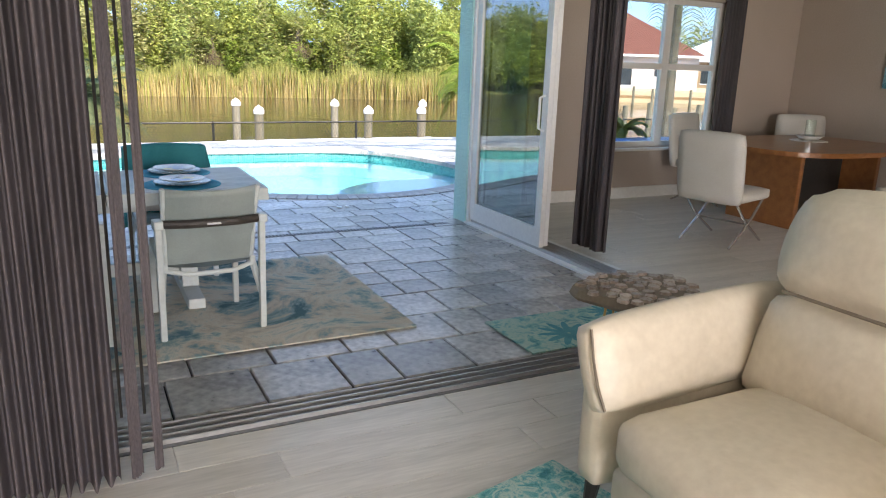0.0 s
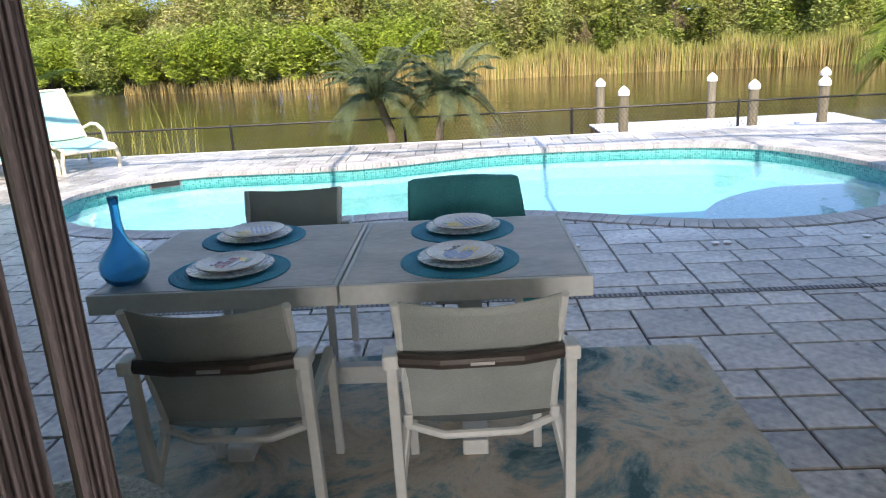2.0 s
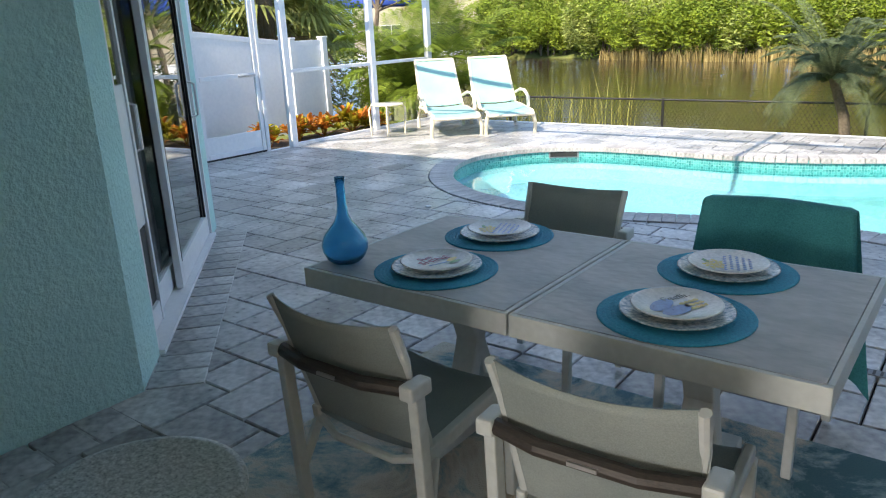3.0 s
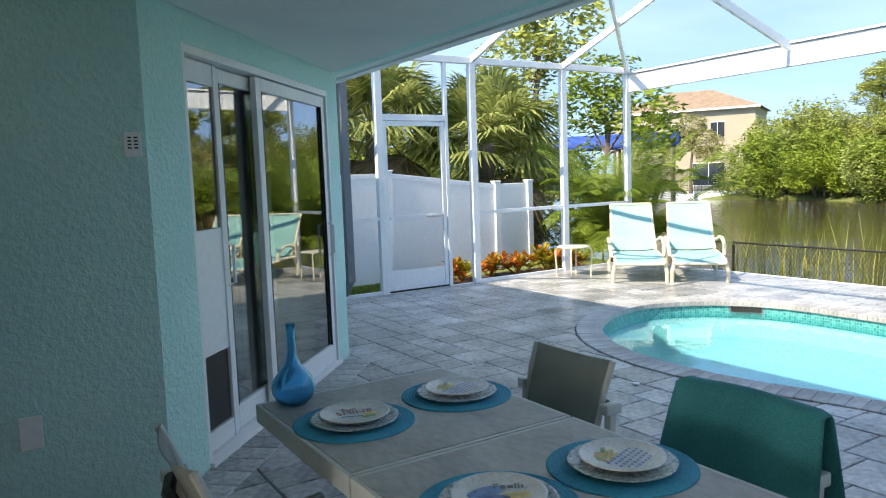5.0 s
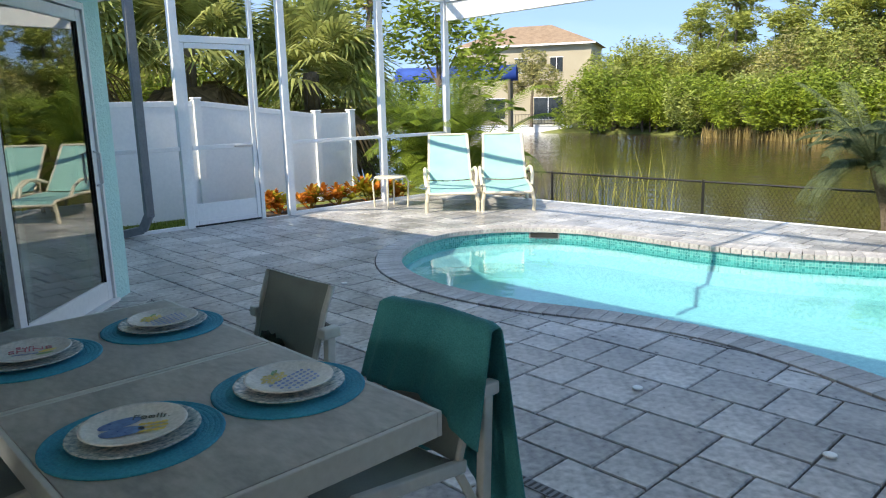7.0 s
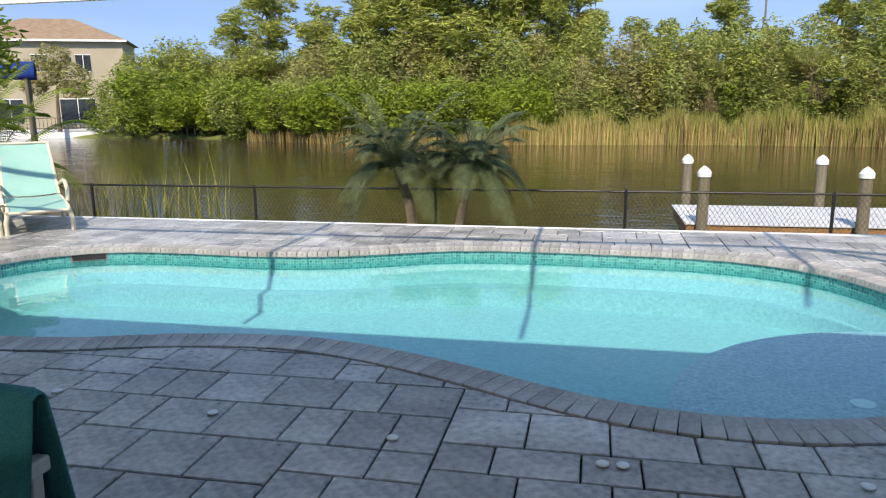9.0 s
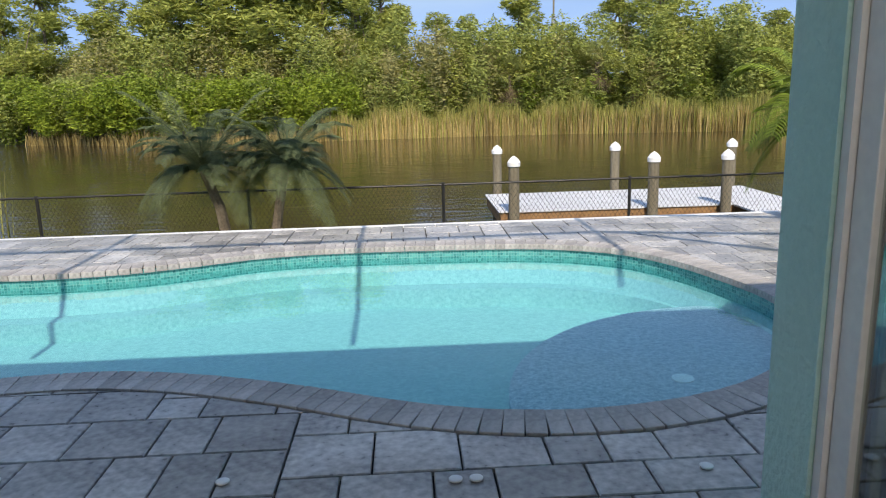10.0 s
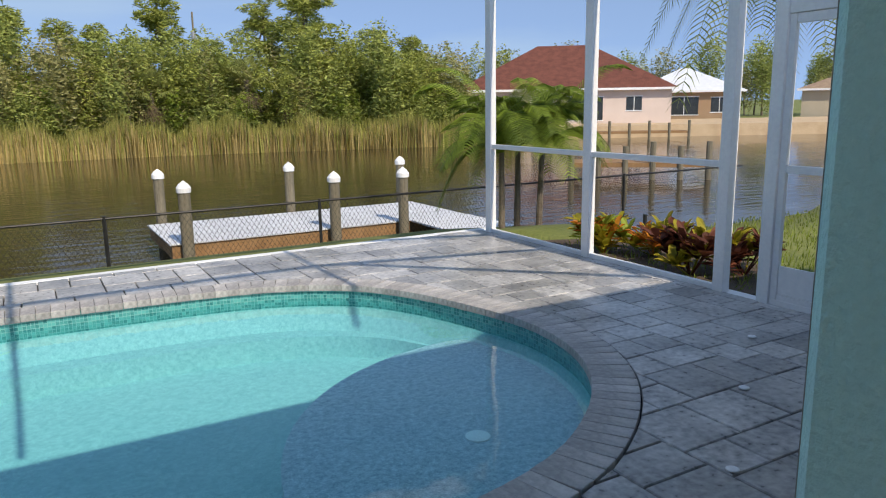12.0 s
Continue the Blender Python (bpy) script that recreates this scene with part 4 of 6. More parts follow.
# rugs
RUG = blotched("teal_cream_rug", [(0.05, 0.14, 0.17), (0.22, 0.33, 0.35), (0.52, 0.46, 0.38), (0.62, 0.58, 0.50), (0.30, 0.40, 0.40), (0.10, 0.22, 0.27)], 1.6, 140)
MATRUG = blotched("teal_flower_mat", [(0.05, 0.24, 0.28), (0.22, 0.46, 0.44), (0.45, 0.58, 0.50), (0.30, 0.50, 0.46), (0.10, 0.34, 0.38)], 7, 160)
tagged(part("rug", boxed(-0.90, 1.74, 3.25, 4.95, 0.004, 0.014, None, 0.003), RUG), "worn teal and cream abstract rug under the patio table", "rug")
dm = tagged(part("doormat", boxed(2.14, 3.14, 2.63, 3.15, 0.004, 0.016, None, 0.003), MATRUG), "teal and green flower-print doormat", "doormat")
bm = bmesh.new()
for k in range(11):
    a = radians(33 * k)
    disc(bm, 2.50 + 0.10 * math.cos(a), 2.80 + 0.10 * math.sin(a), 0.0165, 0.09, 0.022, a, 12)
FLOWER = material("deep_teal_petal", (0.05, 0.26, 0.31), (0.12, 0.38, 0.42), 0.95, 0, 10, 160, 0.4)
part("flower_motif", bm, FLOWER, dm)
bm = bmesh.new()
for k in range(11):
    a = radians(33 * k)
    disc(bm, 2.95 + 0.07 * math.cos(a), 3.02 + 0.07 * math.sin(a), 0.0165, 0.06, 0.016, a, 12)
part("flower_motif", bm, FLOWER, dm)

# round side table by the stucco wall
DARK_STONE = material("dark_speckled_stone", (0.02, 0.026, 0.03), (0.05, 0.06, 0.065), 0.25, 0, 6, 90, 0.02)
SPECK = material("white_speckled_rim", (0.25, 0.28, 0.29), (0.75, 0.77, 0.77), 0.3, 0, 60, 140, 0.1)
rt = empty("side_table", pose(-0.405, 2.977, 0) @ Matrix.Diagonal((0.98, 0.98, 1, 1)), "round side table with a dark stone top and speckled rim", "side table")
o = part("top", lathe([(0.275, 0.412), (0.280, 0.425), (0.278, 0.442), (0.24, 0.447), (0.01, 0.447)], 48), DARK_STONE, rt, "", True)
o = part("rim", lathe([(0.281, 0.418), (0.296, 0.422), (0.302, 0.435), (0.296, 0.449), (0.275, 0.452), (0.268, 0.448)], 48), SPECK, rt, "white speckled mosaic rim", True)
for k in range(3):
    a = radians(120 * k + 20)
    part("leg", tubed([(0.22 * math.cos(a), 0.22 * math.sin(a), 0.42), (0.10 * math.cos(a), 0.10 * math.sin(a), 0.22), (0.25 * math.cos(a), 0.25 * math.sin(a), 0.005)], 0.010), METAL_DARK, rt)

# wall fittings
def outlet(m, w, h, label, slots):
    o = empty("wall_plate", m, label, "wall plate")
    part("cover", boxed(0, 0.018, -w / 2, w / 2, -h / 2, h / 2, None, 0.005), VINYL, o)
    for (y, z, sw, sh) in slots:
        part("slot", boxed(0.018, 0.0195, y - sw / 2, y + sw / 2, z - sh / 2, z + sh / 2), METAL_DARK, o)


outlet(pose(LW, 3.08, 2.21), 0.085, 0.125, "white outlet plate high on the stucco wall", [(-0.012, 0.02, 0.008, 0.02), (0.012, 0.02, 0.008, 0.02), (0, -0.025, 0.010, 0.010)])
outlet(pose(LW, 3.15, 0.50), 0.10, 0.16, "white weatherproof outlet cover low on the stucco wall", [])
outlet(pose(LW, 3.70, 1.86), 0.085, 0.125, "grey alarm siren box on the stucco wall corner",
       [((k % 2 - 0.5) * 0.03, 0.035 - 0.017 * (k // 2), 0.018, 0.008) for k in range(8)])

# slot drain and pipe caps in the deck
sd = empty("slot_drain", pose(0, 5.72, 0), "narrow grey slot drain across the patio", "drain")
part("channel", boxed(-1.5, 3.2, -0.03, 0.03, -0.03, 0.004), GREY_PIPE, sd)
bm = bmesh.new()
for k in range(150):
    box(bm, -1.48 + 0.031 * k, -1.468 + 0.031 * k, -0.024, 0.024, 0.004, 0.0055)
part("slots", bm, METAL_DARK, sd)
cap = part("deck_cap", lathe([(0.030, 0.0), (0.030, 0.006), (0.025, 0.009), (0.001, 0.010)], 20), VINYL, None, "", True)
tagged(cap, "small round white cap set in the pavers", "deck cap", "white caps in the pool deck")
cap.location = (3.54, 6.73, 0.006)
for x, y in ((2.44, 6.73), (2.53, 6.73), (1.43, 6.81), (0.40, 6.92), (-0.65, 7.03), (-1.73, 7.18), (-2.86, 7.31), (4.54, 6.99), (5.38, 7.58), (6.20, 8.15)):
    copy_thing(cap, pose(x, y, 0.006))

# downspout at the house corner
dsp = empty("downspout", pose(0, 0, 0), "grey rectangular downspout with an elbow onto the grass", "downspout")
part("pipe", beamed((-6.9, 7.2, 3.0), (-6.9, 6.50, 2.86), 0.09, 0.09, 0.01), GREY_PIPE, dsp)
part("pipe", beamed((-6.9, 7.2, 0.26), (-6.9, 7.2, 3.02), 0.09, 0.11, 0.01), GREY_PIPE, dsp)
part("elbow", beamed((-6.9, 7.2, 0.29), (-6.96, 7.12, 0.09), 0.09, 0.11, 0.01), GREY_PIPE, dsp)
part("spout", beamed((-6.95, 7.13, 0.10), (-7.10, 6.85, 0.045), 0.09, 0.10, 0.01), GREY_PIPE, dsp)

# loungers
AQUA_SLING = material("aqua_sling_cloth", (0.23, 0.47, 0.43), (0.32, 0.57, 0.52), 0.8, 0, 3, 200, 0.25)
CREAM = material("cream_coated_frame", (0.66, 0.60, 0.45), (0.76, 0.70, 0.56), 0.45, 0, 3, 40, 0.03)


def lounger(m):
    """Foot end at the origin, lying back along +y; x across."""
    l = empty("sun_lounger", m, "cream framed sun lounger with a pale aqua sling", "sun lounger", "pair of loungers by the pool")
    w = 0.31
    for s in (-1, 1):
        part("side_rail", tubed([(s * w, 0.02, 0.28), (s * w, 0.10, 0.33), (s * w, 0.8, 0.35), (s * w, 1.25, 0.33)], 0.022), CREAM, l)
        part("back_rail", tubed([(s * w, 1.08, 0.36), (s * (w - 0.01), 1.35, 0.70), (s * (w - 0.02), 1.62, 1.08)], 0.02), CREAM, l)
        part("leg", tubed([(s * w, 0.06, 0.30), (s * (w + 0.03), 0.05, 0.15), (s * (w + 0.03), 0.07, 0.0)], 0.026), CREAM, l)
        part("leg", tubed([(s * w, 1.15, 0.33), (s * (w + 0.03), 1.22, 0.16), (s * (w + 0.03), 1.20, 0.0)], 0.026), CREAM, l)
        part("armrest", tubed([(s * (w + 0.03), 0.42, 0.34), (s * (w + 0.05), 0.52, 0.50), (s * (w + 0.05), 0.72, 0.575), (s * (w + 0.05), 0.95, 0.57), (s * (w + 0.02), 1.16, 0.50)], 0.024, 8), CREAM, l)
    part("foot_bar", tubed([(-w, 0.02, 0.28), (w, 0.02, 0.28)], 0.02), CREAM, l)
    part("head_bar", tubed([(-w + 0.02, 1.62, 1.08), (w - 0.02, 1.62, 1.08)], 0.02), CREAM, l)

    def sheet(name, pts):
        vs, fs = [], []
        for y, z in pts:
            for i in range(7):
                u = 2 * i / 6 - 1
                vs.append((u * (w - 0.015), y, z - 0.02 * (1 - u * u)))
        n = len(vs)
        vs += [(x, y, z - 0.006) for x, y, z in vs]
        for j in range(len(pts) - 1):
            for i in range(6):
                a = j * 7 + i
                fs += [(a, a + 1, a + 8, a + 7), (n + a, n + a + 7, n + a + 8, n + a + 1)]
        raw(name, vs, fs, AQUA_SLING, l, "", True)

    sheet("seat_sling", [(0.03, 0.30), (0.15, 0.345), (0.5, 0.36), (0.8, 0.365), (1.05, 0.36)])
    sheet("back_sling", [(1.07, 0.38), (1.2, 0.53), (1.4, 0.79), (1.62, 1.085)])
    part("strut", tubed([(-w + 0.02, 1.30, 0.62), (-w + 0.02, 1.30, 0.34)], 0.012), CREAM, l)
    return l


ANG = math.degrees(math.atan2(0.68, -0.733)) - 90
lg = lounger(pose(-5.24, 11.05, 0, 0, 0, ANG) @ Matrix.Diagonal((1.13, 1.22, 1.0, 1)))
copy_thing(lg, pose(-4.66, 11.65, 0, 0, 0, ANG - 3))
st = empty("side_table", pose(-6.55, 10.95, 0), "small cream metal side table with a glass top", "side table")
part("rim", lathe([(0.24, 0.46), (0.26, 0.465), (0.26, 0.485), (0.24, 0.49)], 32), CREAM, st, "", True)
part("glass_top", lathe([(0.24, 0.47), (0.24, 0.478), (0.01, 0.478)], 32), GLASS, st)
for k in range(4):
    a = radians(90 * k + 40)
    part("leg", tubed([(0.25 * math.cos(a), 0.25 * math.sin(a), 0.47), (0.29 * math.cos(a), 0.29 * math.sin(a), 0.40), (0.27 * math.cos(a), 0.27 * math.sin(a), 0.0)], 0.014), CREAM, st)

# coping bricks round the pool, one mesh shared
bm = boxed(-0.0535, 0.0535, -COPE_W / 2, COPE_W / 2, -0.05, 0.010, None, 0.005)
brick_me = bpy.data.meshes.new("brick")
bm.to_mesh(brick_me)
bm.free()
brick_me.materials.append(COPING)
cope = structure(new("coping"), "grey brick coping round the pool", "coping")
mid = offset(POOL, COPE_W / 2 - 0.03)
run, step = 0.0, 0.110
nxt = 0.0
for i in range(len(mid)):
    a, b = mid[i], mid[(i + 1) % len(mid)]
    L = (b - a).length
    while nxt < run + L:
        p = a + (b - a) * ((nxt - run) / L)
        d = (mid[(i + 2) % len(mid)] - mid[i - 1])
        o = new("brick", brick_me)
        o.parent = cope
        o.matrix_basis = pose(p.x, p.y, random.uniform(-0.0015, 0.0015), 0, 0, math.degrees(math.atan2(d.y, d.x)) + random.uniform(-0.6, 0.6))
        nxt += step
    run += L

# soldier course of pavers along the house walls
sc_me = bpy.data.meshes.new("border_paver")
bm = boxed(-0.087, 0.087, -0.135, 0.135, -0.03, 0.0045, None, 0.006)
bm.to_mesh(sc_me)
bm.free()
sc_me.materials.append(PAVER)
for a, b in (((LW, 2.66), (LW, 3.70)), (CANT[0], (-4.02, 5.79))):
    a, b = Vector(a), Vector(b)
    d = (b - a).normalized()
    r = Vector((d.y, -d.x)) * 0.142
    if r.x < 0:
        r = -r
    for k in range(int((b - a).length / 0.185)):
        p = a + d * (0.10 + 0.185 * k) + r
        o = new("border_paver", sc_me)
        o.parent = deck
        o.matrix_basis = pose(p.x, p.y, random.uniform(-0.001, 0.001), 0, 0, math.degrees(math.atan2(d.y, d.x)) + random.uniform(-0.5, 0.5))

# ---------------------------------------------------------------- yard, fences, dock
def leafy(name, dark, light, see=0.3, island=0.35):
    return material(name, dark, light, 0.6, 0, 0.35, 6, 0, island=island, see=see, spec=0.3)


LEAF = leafy("broad_leaf", (0.11, 0.17, 0.02), (0.32, 0.40, 0.06))
LEAF_LIGHT = leafy("bright_shrub_leaf", (0.15, 0.22, 0.02), (0.38, 0.46, 0.06))
PINE = leafy("pine_needles", (0.16, 0.20, 0.04), (0.46, 0.49, 0.12))
OLIVE = leafy("olive_scrub_leaf", (0.17, 0.22, 0.05), (0.44, 0.48, 0.14))
SCRUB = leafy("grey_scrub", (0.22, 0.22, 0.08), (0.44, 0.41, 0.17))
REED = leafy("dry_reed", (0.30, 0.23, 0.09), (0.58, 0.46, 0.20), 0.35)
REED_G = leafy("green_reed", (0.20, 0.21, 0.05), (0.42, 0.40, 0.12), 0.35)
PALM = leafy("palm_frond", (0.16, 0.20, 0.05), (0.46, 0.48, 0.17), 0.4)
PALM_DARK = leafy("dark_palm_frond", (0.07, 0.10, 0.05), (0.20, 0.25, 0.13))
PALM_BRIGHT = leafy("bright_palm_frond", (0.08, 0.14, 0.015), (0.26, 0.34, 0.05))
PALM_DRY = leafy("dry_palm_frond", (0.10, 0.075, 0.04), (0.22, 0.16, 0.09))
GRASS = leafy("grass_blade", (0.12, 0.17, 0.02), (0.26, 0.32, 0.05))
CROTON_R = leafy("red_croton_leaf", (0.36, 0.08, 0.015), (0.75, 0.34, 0.04), 0.35)
CROTON_G = leafy("yellow_croton_leaf", (0.20, 0.22, 0.02), (0.62, 0.46, 0.04), 0.35)
CROTON_D = leafy("maroon_croton_leaf", (0.07, 0.02, 0.02), (0.22, 0.07, 0.03), 0.25)
BARK = material("grey_brown_bark", (0.10, 0.08, 0.06), (0.22, 0.18, 0.14), 0.95, 0, 4, 30, 0.7, depth=0.03)
SAND = material("pale_sand", (0.45, 0.32, 0.20), (0.60, 0.46, 0.30), 0.95, 0, 1, 30, 0.3)
rng = np.random.default_rng(4)


def quads(centres, sizes, aspect=1.0, up=0.35):
    """Small leaf quads, one at each centre, turned at random."""
    n = len(centres)
    a = rng.normal(size=(n, 3))
    a[:, 2] *= up
    a /= np.linalg.norm(a, axis=1)[:, None]
    b = np.cross(a, rng.normal(size=(n, 3)))
    b /= np.linalg.norm(b, axis=1)[:, None]
    s = np.asarray(sizes)[:, None]
    a, b = a * s, b * s * aspect
    v = np.stack([centres - a * 0.6, centres - b * 0.5, centres + a, centres + b * 0.5], 1).reshape(-1, 3)
    return v, np.arange(4 * n).reshape(n, 4)


def crown_points(n, blobs, size):
    """Leaf places on the outer part of several uneven clumps: rows of x, y, z, rx, ry, rz."""
    w = np.array([b[3] * b[4] + b[4] * b[5] for b in blobs])
    pick = rng.choice(len(blobs), n, p=w / w.sum())
    B = np.array(blobs)[pick]
    d = rng.normal(size=(n, 3))
    d /= np.linalg.norm(d, axis=1)[:, None]
    r = rng.uniform(0.35, 1.0, n) ** 0.5
    lump = 1 + 0.18 * np.sin(5 * d[:, 0] + 3 * B[:, 0]) * np.cos(4 * d[:, 2] + B[:, 1])
    return B[:, :3] + d * (r * lump)[:, None] * B[:, 3:6]


def tree(name, trunk, r0, blobs, n, leaf, mat, m, label, category, group="", aspect=0.55):
    t = empty(name, m, label, category, group)
    bm = tubed(trunk, r0, 7, r0 * 0.35)
    top = Vector(trunk[-1])
    for b in blobs[:7]:
        c = Vector(b[:3])
        base = Vector(trunk[len(trunk) // 2]).lerp(top, 0.6)
        tube(bm, [base, base.lerp(c, 0.5) + Vector((0, 0, -0.1 * b[5])), c], r0 * 0.35, 5, r0 * 0.1)
    part("trunk", bm, BARK, t)
    v, f = quads(crown_points(n, blobs, leaf), rng.uniform(0.6, 1.3, n) * leaf, aspect)
    raw("crown", v.tolist(), f.tolist(), mat, t)
    return t


def bush_blobs(k, w, h, seed):
    r = random.Random(seed)
    return [(r.uniform(-w, w), r.uniform(-w * 0.6, w * 0.6), r.uniform(0.25, 0.8) * h, r.uniform(0.3, 0.55) * w, r.uniform(0.3, 0.5) * w, r.uniform(0.2, 0.34) * h) for _ in range(k)]


def pine_blobs(h, seed):
    r = random.Random(seed)
    out = []
    for k in range(26):
        z = h * r.uniform(0.34, 1.0)
        spread = (0.26 * h * (1.12 - z / h) + 0.5) * r.uniform(0.4, 1.1)
        a = r.uniform(0, 6.28)
        out.append((spread * math.cos(a), spread * math.sin(a), z, r.uniform(0.9, 1.9), r.uniform(0.9, 1.9), r.uniform(0.5, 1.0)))
    return out


def far_bank(x):
    return 62.0 - 0.10 * max(-40.0, min(60.0, x)) + 1.2 * math.sin(x * 0.13) + 0.22 * max(0.0, -20 - x)


masters = {}
for i in range(3):
    masters["shrub", i] = tree("shrub", [(0, 0, -0.3), (0.1, 0, 1.2), (0, 0.1, 2.4)], 0.12, bush_blobs(11, 3.0, 5.2 + i * 0.5, 10 + i), 4200, 0.225, (LEAF_LIGHT, LEAF, OLIVE)[i],
                               pose(-38 + 7 * i, far_bank(-38 + 7 * i) + 2.6, -1.6), "dense green waterside shrub", "shrub", "shrubs on the far bank")
    masters["pine", i] = tree("pine_tree", [(0, 0, -0.2), (0.2, 0.1, 5), (0.1, 0.2, 9), (0, 0, 12.2 + i)], 0.24, pine_blobs(12.5 + 1.2 * i, 30 + i), 8500, 0.40, PINE,
                              pose(-20 + 9 * i, far_bank(-20 + 9 * i) + 12, -1.3), "tall slash pine with clumped needles", "pine tree", "pines behind the far bank", 0.28)
    masters["scrub", i] = tree("small_tree", [(0, 0, -0.2), (0.2, 0, 2.2), (0.1, 0.2, 4.6)], 0.12, bush_blobs(16, 2.4, 8.0, 50 + i), 4800, 0.21, (SCRUB, OLIVE, PINE)[i],
                               pose(3 + 6 * i, far_bank(3 + 6 * i) + 8, -1.3), "thin mixed woodland tree", "tree", "woodland on the far bank")
rr = random.Random(8)
for x, y, k in ((-46.5, 2.0, 1.15), (-44.0, 3.5, 1.3), (-48.5, 4.5, 1.1), (-41.5, 4.0, 1.25)):
    copy_thing(masters["shrub", 1], pose(x, far_bank(x) + y, -1.6, 0, 0, 40 * x) @ Matrix.Scale(k, 4))
    copy_thing(masters["scrub", 2], pose(x - 1, far_bank(x) + y + 5, -1.4, 0, 0, 70 * x) @ Matrix.Scale(k, 4))
for k in range(44):
    x = -46 + 1.15 * k + rr.uniform(-0.8, 0.8)
    if x < -2:
        copy_thing(masters["shrub", rr.choice((0, 0, 1, 2))], pose(x, far_bank(x) + rr.uniform(1.6, 3.6), -1.7, 0, 0, rr.uniform(0, 360)))
for k in range(84):
    x = -46 + 1.2 * k + rr.uniform(-1.5, 1.5)
    if x < 38:
        copy_thing(masters["scrub", k % 3], pose(x, far_bank(x) + rr.uniform(5.5, 10) + (0 if x > -2 else 2), -1.3, 0, 0, rr.uniform(0, 360)) @ Matrix.Scale(rr.uniform(0.75, 1.15), 4))
for k in range(46):
    x = -5 + 1.25 * k
    if x < 38:
        copy_thing(masters["shrub", (2, 2, 1, 2)[k % 4]], pose(x, far_bank(x) + rr.uniform(6, 9), -1.7, 0, 0, rr.uniform(0, 360)) @ Matrix.Scale(rr.uniform(0.75, 1.0), 4))
for x, h in ((-33, 1.1), (-26, 1.0), (-15.5, 1.5), (-13, 1.2), (-9.5, 1.45), (-5, 1.25), (-2.5, 1.35), (0.5, 1.0), (6, 0.78), (9, 0.72), (14.5, 0.92), (17.5, 0.7),
             (23, 0.85), (25.5, 0.98), (28, 0.74), (31.5, 0.7), (36, 0.72), (-42, 0.95), (-39, 0.85), (-22, 1.25), (-19, 0.9), (-29.5, 0.8), (12, 0.66), (20, 0.62), (34, 0.8), (37, 0.62)):
    copy_thing(masters["pine", rr.randrange(3)], pose(x, far_bank(x) + rr.uniform(10, 20), -1.3, 0, 0, rr.uniform(0, 360)) @ Matrix.Scale(h, 4))


def blades(n, x0, x1, yfun, h0, h1, w, lean=0.12):
    """Upright grass or reed blades, each a tapering strip of two faces."""
    x = rng.uniform(x0, x1, n)
    y, z = yfun(x)
    h = rng.uniform(h0, h1, n) * (0.85 + 0.16 * np.sin(x * 0.9) + 0.12 * np.sin(x * 2.3 + 1))
    a = rng.uniform(0, 6.28, n)
    dx, dy = np.cos(a) * w, np.sin(a) * w
    lx, ly = rng.normal(0, lean, n) * h, rng.normal(0, lean, n) * h
    base = np.stack([x, y, z], 1)
    side = np.stack([dx, dy, 0 * x], 1)
    mid = base + np.stack([lx * 0.35, ly * 0.35, h * 0.6], 1)
    tip = base + np.stack([lx, ly, h], 1)
    v = np.stack([base - side, base + side, mid + side * 0.8, mid - side * 0.8, tip], 1).reshape(-1, 3)
    k = 5 * np.arange(n)[:, None]
    f = [list(q) for q in (k + np.array([0, 1, 2, 3]))] + [list(q) for q in (k + np.array([3, 2, 4]))]
    return v.tolist(), f


def bank_y(depth):
    def fun(x):
        y = np.array([far_bank(q) for q in x]) + rng.uniform(-0.6, depth, len(x))
        return y, np.full(len(x), -2.0)
    return fun


for mat, n, dep, h0, h1, lab in ((REED, 13000, 2.4, 1.0, 2.6, "tall dry golden reeds along the far bank"), (REED_G, 8000, 5.0, 1.9, 3.3, "tall green reeds along the far bank")):
    v, f = blades(n, -4.5, 40, bank_y(dep), h0, h1, 0.045, 0.07)
    tagged(raw("reeds", v, f, mat), lab, "reeds", kind="stuff")
v, f = blades(1500, -30, -4, bank_y(1.2), 0.6, 1.6, 0.04, 0.12)
tagged(raw("reeds", v, f, REED), "sparse dry reeds among the waterside shrubs", "reeds", kind="stuff")
v, f = blades(160, -9.2, -5.6, lambda x: (rng.uniform(17.6, 18.6, len(x)), np.full(len(x), -1.6)), 1.2, 2.6, 0.016, 0.10)
tagged(raw("cattails", v, f, REED_G), "loose cattails by the near bank", "reeds", kind="stuff")


def frond(bm, base, heading, length, lift, droop, leaflet, n=16, width=0.022, hang=0.35):
    """A feather-shaped palm leaf: an arching rib with leaflets on both sides."""
    h = Vector((math.cos(heading), math.sin(heading), 0))
    side = Vector((-h.y, h.x, 0))
    pts = []
    for i in range(n + 1):
        t = i / n
        pts.append(Vector(base) + h * length * (t - 0.12 * t * t) + Vector((0, 0, length * (lift * t - droop * t * t))))
    tube(bm, pts[::3] if n % 3 == 0 else pts, 0.012, 4, 0.003)
    for i in range(2, n + 1):
        t = i / n
        d = (pts[i] - pts[i - 1]).normalized()
        L = leaflet * (0.45 + 0.9 * math.sin(math.pi * min(1, 0.15 + 0.8 * t)) * 0.6)
        for s in (-1, 1):
            for q in (0.0, 0.5):
                p = pts[i - 1].lerp(pts[i], q)
                out = (side * s * 0.85 + d * 0.6 + Vector((0, 0, 0.15))).normalized()
                w = d * width
                mid = p + out * L * 0.5
                tip = p + out * L + Vector((0, 0, -hang * L))
                vs = [bm.verts.new(c) for c in (p - w * 0.5, p + w * 0.5, mid + w, tip, mid - w * 0.6)]
                bm.faces.new(vs)


